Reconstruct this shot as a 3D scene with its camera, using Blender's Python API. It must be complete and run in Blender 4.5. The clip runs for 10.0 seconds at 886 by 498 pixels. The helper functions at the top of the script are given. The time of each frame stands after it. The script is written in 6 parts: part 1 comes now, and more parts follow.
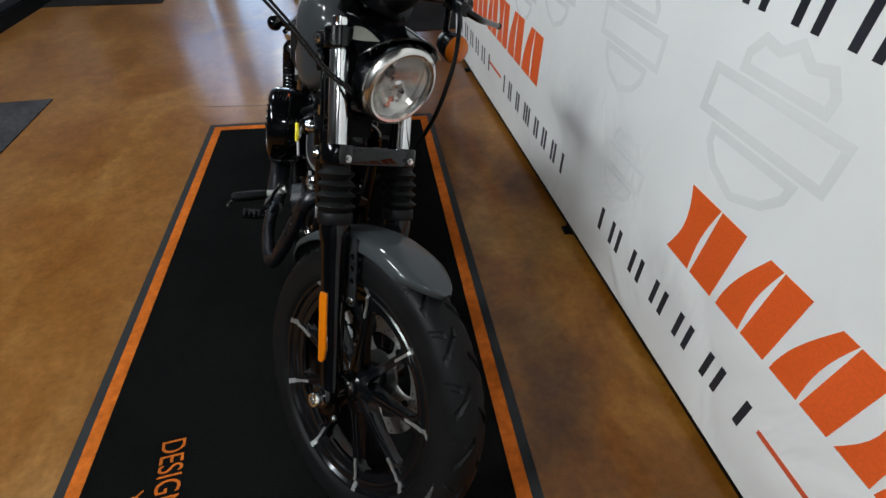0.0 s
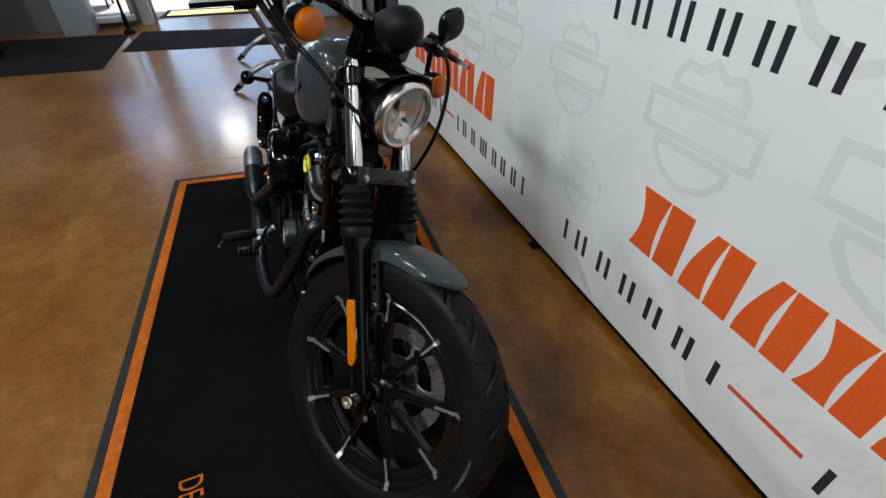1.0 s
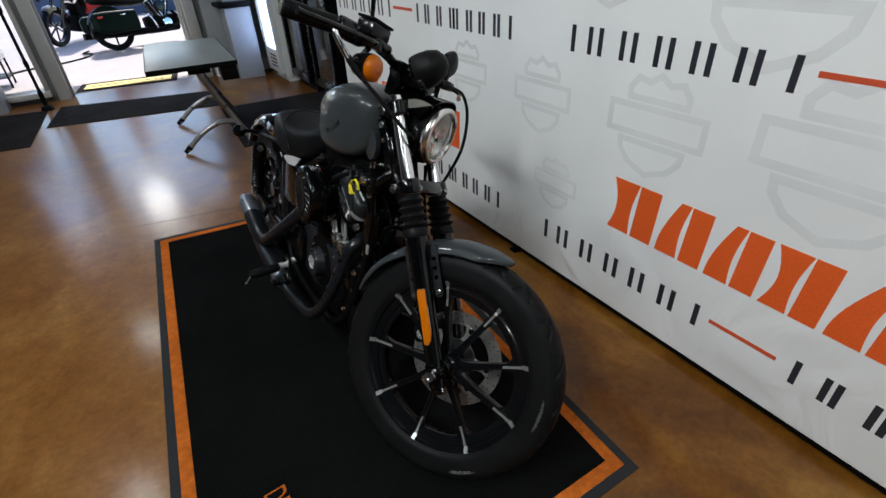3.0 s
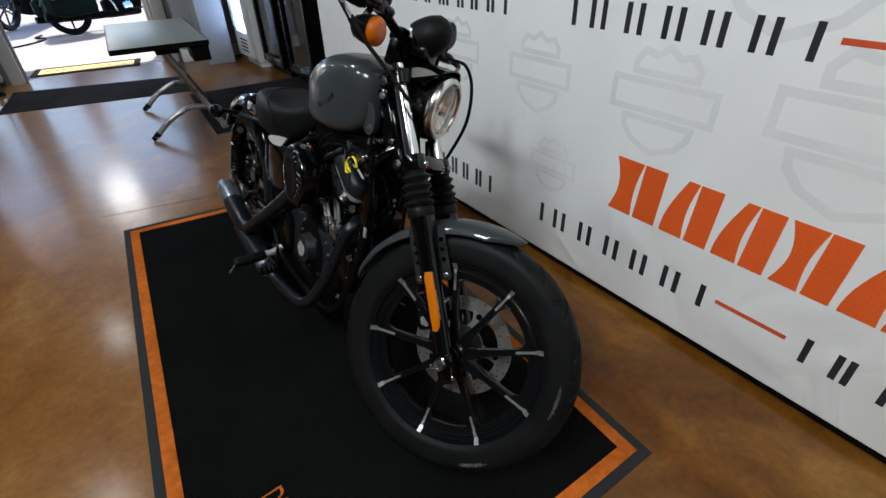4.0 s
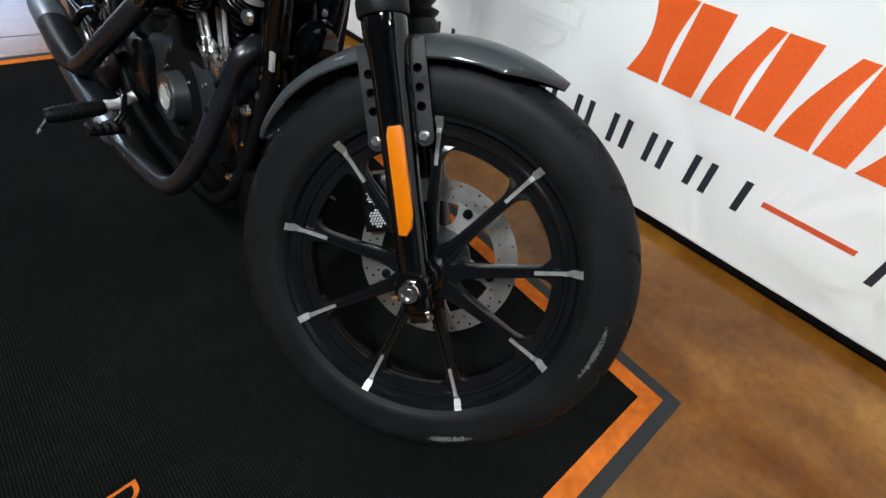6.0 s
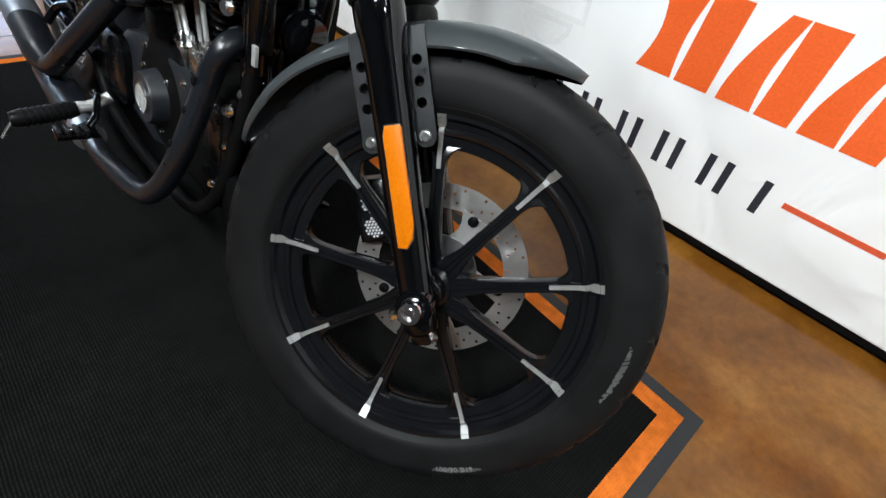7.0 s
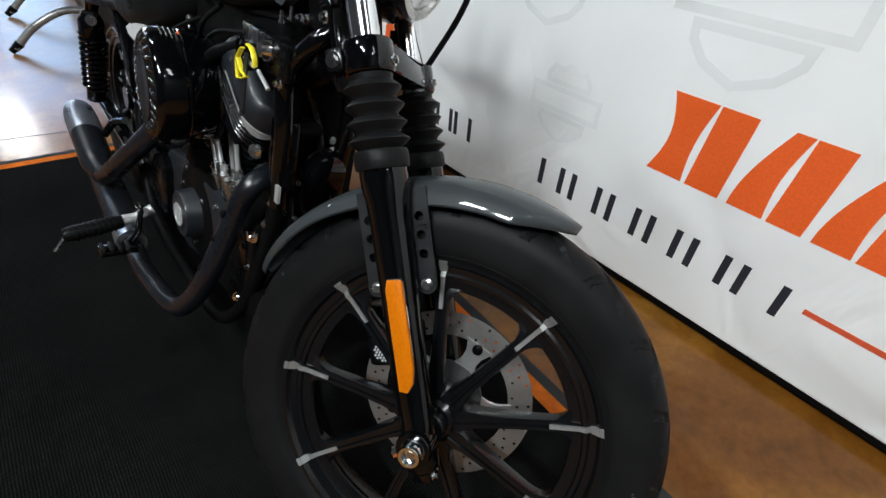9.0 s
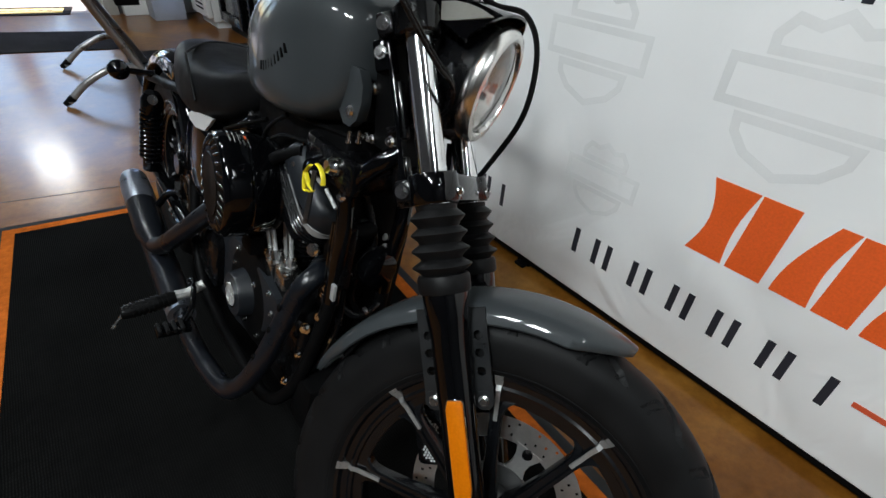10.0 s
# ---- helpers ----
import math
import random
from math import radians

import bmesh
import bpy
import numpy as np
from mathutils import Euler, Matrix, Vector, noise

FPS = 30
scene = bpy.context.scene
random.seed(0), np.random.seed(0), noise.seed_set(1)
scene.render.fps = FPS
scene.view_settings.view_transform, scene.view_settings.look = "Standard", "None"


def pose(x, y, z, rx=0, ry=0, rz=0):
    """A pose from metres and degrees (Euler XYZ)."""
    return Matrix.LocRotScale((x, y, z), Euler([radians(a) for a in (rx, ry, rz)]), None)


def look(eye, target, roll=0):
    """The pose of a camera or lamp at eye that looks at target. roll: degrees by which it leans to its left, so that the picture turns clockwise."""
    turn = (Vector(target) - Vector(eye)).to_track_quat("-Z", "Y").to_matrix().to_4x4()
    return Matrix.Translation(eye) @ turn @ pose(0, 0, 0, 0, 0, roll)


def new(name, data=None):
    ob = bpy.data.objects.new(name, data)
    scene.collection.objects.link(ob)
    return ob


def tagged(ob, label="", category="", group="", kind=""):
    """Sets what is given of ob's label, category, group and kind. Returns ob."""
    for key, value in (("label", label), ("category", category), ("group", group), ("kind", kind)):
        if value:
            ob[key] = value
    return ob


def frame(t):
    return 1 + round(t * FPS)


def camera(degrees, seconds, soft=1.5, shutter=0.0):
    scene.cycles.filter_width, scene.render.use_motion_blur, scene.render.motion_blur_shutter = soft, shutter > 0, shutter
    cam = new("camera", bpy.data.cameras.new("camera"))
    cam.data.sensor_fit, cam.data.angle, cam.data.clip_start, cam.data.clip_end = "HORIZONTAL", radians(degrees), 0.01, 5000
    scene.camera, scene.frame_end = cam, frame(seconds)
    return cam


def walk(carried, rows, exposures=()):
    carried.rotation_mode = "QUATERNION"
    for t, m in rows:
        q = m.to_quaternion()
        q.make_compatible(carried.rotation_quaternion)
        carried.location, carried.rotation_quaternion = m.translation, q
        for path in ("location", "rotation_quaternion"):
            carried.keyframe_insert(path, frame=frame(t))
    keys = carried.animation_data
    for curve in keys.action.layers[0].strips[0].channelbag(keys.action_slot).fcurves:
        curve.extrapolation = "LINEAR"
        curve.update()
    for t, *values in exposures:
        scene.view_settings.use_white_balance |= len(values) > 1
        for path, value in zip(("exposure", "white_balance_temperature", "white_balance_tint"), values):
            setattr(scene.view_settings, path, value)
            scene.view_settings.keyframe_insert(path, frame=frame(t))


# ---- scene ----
cam = camera(85.6, 10.0)
PATH = [
    (0, (0.003, 0.199, 1.306), (0.291, 1.627, -0.065), -1.2),
    (0.5, (-0.082, 0.114, 1.317), (0.352, 1.572, 0.019), -0.7),
    (1, (-0.186, 0.077, 1.325), (0.363, 1.561, 0.101), -0.9),
    (1.5, (-0.309, 0.047, 1.345), (0.332, 1.539, 0.177), -1.2),
    (2, (-0.396, 0.009, 1.351), (0.329, 1.504, 0.237), -2.0),
    (2.5, (-0.508, -0.03, 1.369), (0.306, 1.437, 0.281), -2.6),
    (4, (-0.638, 0.07, 1.291), (0.315, 1.433, 0.181), -1.6),
    (4.5, (-0.589, 0.183, 1.216), (0.418, 1.434, 0.024), 1.0),
    (5, (-0.54, 0.292, 1.108), (0.493, 1.414, -0.186), 3.9),
    (5.5, (-0.508, 0.376, 1.003), (0.535, 1.408, -0.356), 6.1),
    (6, (-0.477, 0.442, 0.91), (0.589, 1.403, -0.483), 8.5),
    (7.5, (-0.42, 0.508, 0.865), (0.669, 1.469, -0.509), 7.9),
    (8, (-0.399, 0.522, 0.884), (0.709, 1.52, -0.449), 7.2),
    (8.5, (-0.38, 0.524, 0.934), (0.715, 1.604, -0.344), 5.6),
    (9, (-0.373, 0.521, 0.988), (0.688, 1.669, -0.26), 4.7),
    (9.5, (-0.364, 0.55, 1.047), (0.674, 1.763, -0.157), 4.4),
    (10, (-0.388, 0.606, 1.096), (0.659, 1.859, -0.059), 4.0),
]
EXPOSURES = [(0.0, 1.80), (1.0, 1.66), (2.0, 1.50), (2.7, 1.47), (4.0, 1.56), (4.5, 1.60), (5.0, 1.82), (5.5, 2.14), (6.0, 2.42), (7.5, 2.66), (8.0, 2.62), (8.5, 2.46), (9.0, 2.16), (9.5, 1.94), (10.0, 1.82)]
walk(cam, [(t, look(eye, target, roll)) for t, eye, target, roll in PATH], EXPOSURES)

# ---- light: unseen ceiling lamps with added fill, daylight through the entrance ----
world = bpy.data.worlds.new("world")
scene.world = world
world.use_nodes = True
wn = world.node_tree
sky = wn.nodes.new("ShaderNodeTexSky")
sky.sky_type, sky.sun_disc = "NISHITA", False
sky.sun_elevation, sky.sun_rotation = radians(50), radians(18)
haze = wn.nodes.new("ShaderNodeHueSaturation")
haze.inputs["Saturation"].default_value = 1.35
wn.links.new(sky.outputs[0], haze.inputs["Color"])
wn.links.new(haze.outputs[0], wn.nodes["Background"].inputs[0])
wn.nodes["Background"].inputs[1].default_value = 0.135
sun = new("sun", bpy.data.lights.new("sun", "SUN"))
sun.data.energy, sun.data.angle, sun.data.color = 2.6, radians(0.5), (1.0, 0.97, 0.93)
sun.matrix_world = look((3, 19, 11.5), (0, 9.8, 0))


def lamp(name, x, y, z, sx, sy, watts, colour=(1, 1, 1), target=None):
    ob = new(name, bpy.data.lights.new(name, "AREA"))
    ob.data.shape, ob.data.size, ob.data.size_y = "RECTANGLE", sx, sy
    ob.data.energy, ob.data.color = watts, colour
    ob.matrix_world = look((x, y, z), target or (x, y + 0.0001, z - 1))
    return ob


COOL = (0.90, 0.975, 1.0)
# first, second and last are unseen fill, added to lift banner and shadows
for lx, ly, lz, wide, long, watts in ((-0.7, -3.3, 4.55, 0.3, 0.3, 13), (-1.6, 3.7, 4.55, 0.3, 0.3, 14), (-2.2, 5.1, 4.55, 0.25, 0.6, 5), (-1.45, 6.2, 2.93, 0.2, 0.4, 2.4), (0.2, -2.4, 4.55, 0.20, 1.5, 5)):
    lamp("unseen_overhead_lamp", lx, ly, lz, wide, long, watts, COOL)
# pair set by the shadows, aimed at the banner; third added as unseen fill
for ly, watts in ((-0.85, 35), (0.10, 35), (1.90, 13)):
    lamp("unseen_banner_lamp", -3.05, ly, 4.55, 0.62, 0.36, watts, COOL, (1.45, ly, 0.0))

# ---- materials ----


def nodes_of(name):
    m = bpy.data.materials.new(name)
    m.use_nodes = True
    return m, m.node_tree, m.node_tree.nodes["Principled BSDF"]


def noise_tex(nt, vec, scale, detail=5.0, rough=0.55, dist=0.0):
    n = nt.nodes.new("ShaderNodeTexNoise")
    n.inputs["Scale"].default_value, n.inputs["Detail"].default_value = scale, detail
    n.inputs["Roughness"].default_value, n.inputs["Distortion"].default_value = rough, dist
    nt.links.new(vec, n.inputs["Vector"])
    return n.outputs["Fac"]


def ramp(nt, fac, stops):
    r = nt.nodes.new("ShaderNodeValToRGB")
    while len(r.color_ramp.elements) < len(stops):
        r.color_ramp.elements.new(0.5)
    for e, (p, c) in zip(r.color_ramp.elements, stops):
        e.position = p
        e.color = (*c, 1) if len(c) == 3 else c
    nt.links.new(fac, r.inputs[0])
    return r.outputs[0]


def mixed(nt, fac, a, b, mode="MIX"):
    m = nt.nodes.new("ShaderNodeMix")
    m.data_type, m.blend_type = "RGBA", mode
    for v, k in ((fac, 0), (a, 6), (b, 7)):
        if isinstance(v, (int, float)):
            m.inputs[k].default_value = v
        elif isinstance(v, tuple):
            m.inputs[k].default_value = (*v, 1)
        else:
            nt.links.new(v, m.inputs[k])
    return m.outputs[2]


def bump(nt, b, height, strength, distance):
    n = nt.nodes.new("ShaderNodeBump")
    n.inputs["Strength"].default_value, n.inputs["Distance"].default_value = strength, distance
    nt.links.new(height, n.inputs["Height"])
    nt.links.new(n.outputs[0], b.inputs["Normal"])
    return n


def scaled(nt, vec, s):
    m = nt.nodes.new("ShaderNodeMapping")
    m.inputs["Scale"].default_value = s
    nt.links.new(vec, m.inputs["Vector"])
    return m.outputs[0]


def surf(name, col, rough=0.5, metal=0.0, var=0.12, scale=9.0, grain=0.15, gscale=160.0, relief=0.0, coat=0.0, rvar=0.08, spec=0.5):
    """A plain surface with blotches, fine grain, uneven gloss and a fine relief."""
    m, nt, b = nodes_of(name)
    vec = nt.nodes.new("ShaderNodeTexCoord").outputs["Object"]
    big, fine = noise_tex(nt, vec, scale), noise_tex(nt, vec, gscale, 3.0)
    lo, hi = [c * (1 - var) for c in col], [min(1, c * (1 + var)) for c in col]
    c1 = ramp(nt, big, ((0.3, lo), (0.7, hi)))
    c2 = ramp(nt, fine, ((0.3, (1 - grain,) * 3), (0.7, (1, 1, 1))))
    nt.links.new(mixed(nt, 1.0, c1, c2, "MULTIPLY"), b.inputs["Base Color"])
    r = ramp(nt, big, ((0.3, (max(0.02, rough - rvar),) * 3), (0.7, (min(1, rough + rvar),) * 3)))
    nt.links.new(r, b.inputs["Roughness"])
    b.inputs["Metallic"].default_value = metal
    b.inputs["Coat Weight"].default_value = coat
    b.inputs["Coat Roughness"].default_value = 0.04
    b.inputs["Specular IOR Level"].default_value = spec
    if relief:
        bump(nt, b, fine, 0.5, relief)
    return m


def floor_material():
    """Acid-stained concrete: ochre tan on the west, browner along the banner from stain and painted-in shade, soft
    wisps and pores.
    """
    m, nt, b = nodes_of("stained_concrete")
    vec = nt.nodes.new("ShaderNodeTexCoord").outputs["Object"]
    wide = noise_tex(nt, vec, 0.9, 3.0, 0.5, 0.4)
    mid = noise_tex(nt, scaled(nt, vec, (1.0, 0.75, 1.0)), 2.6, 5.0, 0.52, 0.9)
    fine = noise_tex(nt, vec, 15.0, 5.0, 0.6, 0.3)
    pores = noise_tex(nt, vec, 46.0, 4.0, 0.65)
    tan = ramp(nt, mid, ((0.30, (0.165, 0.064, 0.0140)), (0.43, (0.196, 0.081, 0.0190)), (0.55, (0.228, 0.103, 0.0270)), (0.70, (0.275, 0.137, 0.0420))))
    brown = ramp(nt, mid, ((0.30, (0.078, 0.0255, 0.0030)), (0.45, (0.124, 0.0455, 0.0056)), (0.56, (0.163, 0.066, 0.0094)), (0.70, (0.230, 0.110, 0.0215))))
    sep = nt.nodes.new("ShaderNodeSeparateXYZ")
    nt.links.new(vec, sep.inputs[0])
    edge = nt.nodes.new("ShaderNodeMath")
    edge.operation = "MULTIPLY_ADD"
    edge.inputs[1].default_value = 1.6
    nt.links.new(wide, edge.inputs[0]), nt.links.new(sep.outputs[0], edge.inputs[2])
    # east side browner: part stain, part shade put into the colour
    dye_and_shade = ramp(nt, edge.outputs[0], ((0.0, (0.0,) * 3), (0.62, (1.0,) * 3)))
    stain = mixed(nt, dye_and_shade, tan, brown)
    mott = ramp(nt, fine, ((0.32, (0.78, 0.755, 0.71)), (0.66, (1.12, 1.11, 1.08))))
    grain = ramp(nt, pores, ((0.32, (0.80, 0.78, 0.75)), (0.62, (1.06, 1.06, 1.05))))
    nt.links.new(mixed(nt, 0.8, mixed(nt, 0.8, stain, mott, "MULTIPLY"), grain, "MULTIPLY"), b.inputs["Base Color"])
    nt.links.new(ramp(nt, mid, ((0.3, (0.30,) * 3), (0.75, (0.42,) * 3))), b.inputs["Roughness"])
    b.inputs["Specular IOR Level"].default_value = 0.1
    b.inputs["Coat Weight"].default_value, b.inputs["Coat Roughness"].default_value = 0.47, 0.16
    bump(nt, b, mid, 0.05, 0.002)
    return m


def banner_material():
    m, nt, b = nodes_of("banner_fabric")
    vec = nt.nodes.new("ShaderNodeTexCoord").outputs["Object"]
    wide = noise_tex(nt, vec, 1.6, 3.0)
    nt.links.new(ramp(nt, wide, ((0.3, (0.77, 0.77, 0.765)), (0.7, (0.86, 0.86, 0.855)))), b.inputs["Base Color"])
    b.inputs["Roughness"].default_value = 0.55
    soft = noise_tex(nt, scaled(nt, vec, (1, 1.0, 0.8)), 4.2, 3.0, 0.5, 0.8)
    sep = nt.nodes.new("ShaderNodeSeparateXYZ")
    nt.links.new(vec, sep.inputs[0])
    low = nt.nodes.new("ShaderNodeMapRange")
    for k, v in ((1, 0.75), (2, 0.05), (3, 0.25), (4, 1.0)):
        low.inputs[k].default_value = v
    nt.links.new(sep.outputs[2], low.inputs[0])
    crease = nt.nodes.new("ShaderNodeMath")
    crease.operation = "MULTIPLY"
    nt.links.new(soft, crease.inputs[0]), nt.links.new(low.outputs[0], crease.inputs[1])
    bump(nt, b, crease.outputs[0], 0.55, 0.05)
    return m


def mat_material(name, col, weave=0.6, cord=300.0):
    """Woven floor mat: rows of short raised cords with worn, dusty patches."""
    m, nt, b = nodes_of(name)
    vec = nt.nodes.new("ShaderNodeTexCoord").outputs["Object"]
    w1 = nt.nodes.new("ShaderNodeTexWave")
    w1.inputs["Scale"].default_value, w1.bands_direction = cord / 3.183, "X"
    w2 = nt.nodes.new("ShaderNodeTexWave")
    w2.inputs["Scale"].default_value, w2.bands_direction = cord / 3.183 * 0.55, "Y"
    for w in (w1, w2):
        w.inputs["Distortion"].default_value, w.inputs["Detail Scale"].default_value = 1.6, 0.4
        nt.links.new(vec, w.inputs["Vector"])
    h = mixed(nt, 1.0, w1.outputs[0], ramp(nt, w2.outputs[0], ((0.0, (0.45,) * 3), (0.6, (1.0,) * 3))), "MULTIPLY")
    dirt, patch = noise_tex(nt, vec, 3.0, 6.0, 0.6), noise_tex(nt, vec, 42.0, 3.0, 0.6)
    c = ramp(nt, dirt, ((0.3, tuple(x * 0.75 for x in col)), (0.75, tuple(x * 1.5 for x in col))))
    c = mixed(nt, 0.7, c, ramp(nt, patch, ((0.3, (0.7,) * 3), (0.7, (1.3,) * 3))), "MULTIPLY")
    nt.links.new(mixed(nt, weave, c, ramp(nt, h, ((0.0, (0.30,) * 3), (1.0, (1.75,) * 3))), "MULTIPLY"), b.inputs["Base Color"])
    b.inputs["Roughness"].default_value, b.inputs["Specular IOR Level"].default_value = 0.95, 0.03
    bump(nt, b, h, 0.6, 0.0012)
    return m


def tyre_material():
    m, nt, b = nodes_of("tyre_rubber")
    vec = nt.nodes.new("ShaderNodeTexCoord").outputs["Object"]
    big, fine = noise_tex(nt, vec, 14.0, 5.0), noise_tex(nt, vec, 300.0, 2.0)
    nt.links.new(ramp(nt, big, ((0.3, (0.0042, 0.0043, 0.0045)), (0.7, (0.0072, 0.0072, 0.0075)))), b.inputs["Base Color"])
    nt.links.new(ramp(nt, big, ((0.3, (0.44,) * 3), (0.7, (0.56,) * 3))), b.inputs["Roughness"])
    b.inputs["Specular IOR Level"].default_value = 0.10
    bump(nt, b, fine, 0.25, 0.0006)
    return m


def glass_material(name, col=(1, 1, 1), rough=0.0, ior=1.45):
    m, nt, b = nodes_of(name)
    b.inputs["Base Color"].default_value = (*col, 1)
    b.inputs["Roughness"].default_value, b.inputs["IOR"].default_value = rough, ior
    b.inputs["Transmission Weight"].default_value = 1.0
    return m


def glow_material(name, col, strength):
    m, nt, b = nodes_of(name)
    b.inputs["Base Color"].default_value = (*col, 1)
    b.inputs["Emission Color"].default_value = (*col, 1)
    b.inputs["Emission Strength"].default_value = strength
    return m


def amber_material(name, col, coat=0.03):
    """Moulded amber plastic with a fine prism pattern."""
    m, nt, b = nodes_of(name)
    vec = nt.nodes.new("ShaderNodeTexCoord").outputs["Object"]
    v = nt.nodes.new("ShaderNodeTexVoronoi")
    v.inputs["Scale"].default_value = 260.0
    nt.links.new(vec, v.inputs["Vector"])
    nt.links.new(ramp(nt, v.outputs["Distance"], ((0.0, tuple(min(1, c * 1.06) for c in col)), (0.9, tuple(c * 0.9 for c in col)))), b.inputs["Base Color"])
    b.inputs["Roughness"].default_value, b.inputs["Coat Weight"].default_value = 0.4, coat
    b.inputs["Specular IOR Level"].default_value = 0.12
    bump(nt, b, v.outputs["Distance"], 0.3, 0.0008)
    return m


M = dict(
    floor=floor_material(), banner=banner_material(), tyre=tyre_material(),
    mat_black=mat_material("mat_black", (0.0045, 0.0045, 0.0044), 0.9, 175.0), mat_orange=mat_material("mat_orange", (0.43, 0.105, 0.015), 0.12), mat_edge=surf("mat_rubber", (0.0085, 0.0095, 0.011), 0.85, relief=0.0005),
    carpet=mat_material("carpet_dark", (0.019, 0.017, 0.017)), carpet_grey=mat_material("carpet_grey", (0.050, 0.048, 0.052)),
    gloss=surf("gloss_black", (0.0014, 0.0015, 0.0019), 0.06, 0.0, 0.2, 20, 0.05, coat=0.26, rvar=0.03, spec=0.24),
    satin=surf("satin_black", (0.0030, 0.0031, 0.0036), 0.26, 0.0, 0.2, 30, 0.15, relief=0.0002, coat=0.24, spec=0.14),
    flat=surf("flat_black", (0.003, 0.003, 0.0032), 0.50, 0.0, 0.2, 30, 0.2, relief=0.0005, spec=0.06),
    wheel=surf("wheel_black", (0.0033, 0.0037, 0.0045), 0.20, 0.0, 0.15, 25, 0.1, relief=0.0, coat=0.08, rvar=0.04, spec=0.36),
    rubber=surf("boot_rubber", (0.0055, 0.0055, 0.0058), 0.48, 0.0, 0.25, 25, 0.2, relief=0.0006, spec=0.13),
    # bluish base: the cool sheen of the light is put into the colour
    exhaust=surf("exhaust_black", (0.0044, 0.0057, 0.0084), 0.31, 0.0, 0.2, 12, 0.2, relief=0.0002, spec=0.55),
    chrome=surf("chrome", (0.80, 0.80, 0.80), 0.11, 1.0, 0.03, 12, 0.02, rvar=0.03),
    steel=surf("machined_steel", (0.62, 0.62, 0.61), 0.24, 1.0, 0.12, 40, 0.2, rvar=0.08),
    alu=surf("machined_aluminium", (0.46, 0.46, 0.45), 0.50, 0.5, 0.08, 50, 0.15),
    disc=surf("brake_disc_steel", (0.50, 0.49, 0.475), 0.35, 0.82, 0.05, 30, 0.08),
    paint=surf("charcoal_paint", (0.0295, 0.0338, 0.0365), 0.50, 0.0, 0.05, 14, 0.06, 420.0, coat=0.55, rvar=0.03, spec=0.12),
    leather=surf("seat_vinyl", (0.0062, 0.0064, 0.0070), 0.52, 0.0, 0.2, 18, 0.3, 220.0, relief=0.0006, spec=0.09),
    amber=amber_material("amber_reflector", (0.52, 0.132, 0.001)), lens_amber=amber_material("amber_lens", (0.52, 0.118, 0.001), 0.6),
    glass=glass_material("clear_glass"), yellow=surf("yellow_tag", (0.80, 0.66, 0.02), 0.4),
    print_dark=surf("banner_ink_dark", (0.018, 0.020, 0.028), 0.5, var=0.05), print_orange=surf("banner_ink_orange", (0.82, 0.115, 0.018), 0.5, var=0.04),
    print_red=surf("banner_ink_red", (0.62, 0.085, 0.030), 0.5, var=0.04), print_grey=surf("banner_ink_grey", (0.71, 0.71, 0.705), 0.55, var=0.05, scale=5, grain=0.02),
    scuff=surf("tyre_chalk", (0.052, 0.052, 0.050), 0.8, var=0.4, scale=60), letter=surf("tyre_letter", (0.16, 0.16, 0.155), 0.7),
    wall=surf("wall_paint", (0.13, 0.13, 0.135), 0.7, var=0.06, scale=2, relief=0.0005), ceiling=surf("ceiling_tile", (0.07, 0.07, 0.072), 0.8, var=0.05, scale=3),
    dark_wall=surf("dark_panel", (0.05, 0.05, 0.055), 0.5), grey_panel=surf("grey_panel", (0.30, 0.31, 0.33), 0.45, var=0.06, scale=3), white_panel=surf("white_panel", (0.72, 0.72, 0.71), 0.4, var=0.05, scale=3),
    laminate=surf("table_laminate", (0.20, 0.212, 0.204), 0.40, var=0.04, scale=6, rvar=0.02), table_leg=surf("silver_paint", (0.36, 0.36, 0.36), 0.32, 0.6),
    door_white=surf("door_enamel", (0.42, 0.41, 0.38), 0.4, var=0.08, scale=4), pave=surf("outdoor_concrete", (0.35, 0.300, 0.290), 0.75, var=0.14, scale=1.2, relief=0.002),
    green=surf("dark_green_paint", (0.003, 0.010, 0.007), 0.45, coat=0.0, spec=0.08), red=surf("red_cloth", (0.55, 0.03, 0.025), 0.7),
    screen=glow_material("vending_screen", (0.45, 0.62, 1.0), 2.2), sign_yellow=surf("sign_yellow", (0.72, 0.50, 0.10), 0.6, var=0.15, scale=12), box_white=surf("machine_enamel", (0.70, 0.70, 0.70), 0.4),
)
# glow of the unseen box that makes the floor's bright reflection
M["reflected_glow"] = glow_material("glow_box_face", (0.95, 0.98, 1.0), 6.0)
M["blue_wall"] = surf("blue_wall_paint", (0.05, 0.075, 0.14), 0.6, var=0.15, scale=2)
M["bowl"] = surf("reflector_bowl", (0.62, 0.60, 0.56), 0.20, 0.75, 0.03, 20, 0.05)
M["carrier"] = surf("carrier_grey", (0.07, 0.07, 0.07), 0.5, 0.4, 0.15, 30, 0.15)
# even olive grey that stands in for a reflection on the visor
M["reflection_tone"] = surf("reflection_grey", (0.150, 0.146, 0.125), 0.55, 0.0, 0.08, 20, 0.05, spec=0.3)
M["ring"] = surf("satin_chrome", (0.74, 0.73, 0.70), 0.25, 1.0, 0.04, 14, 0.04, rvar=0.03)
# blue-grey carries the cool light the muffler end reflects
M["muffler_tip"] = surf("burnished_steel", (0.36, 0.39, 0.45), 0.32, 0.9, 0.15, 14, 0.15)
# pale base; on tubes and emblem plate it stands in for lamp reflections
M["bright"] = surf("bright_emblem", (0.66, 0.66, 0.66), 0.35, 0.3, 0.05, 30, 0.05)
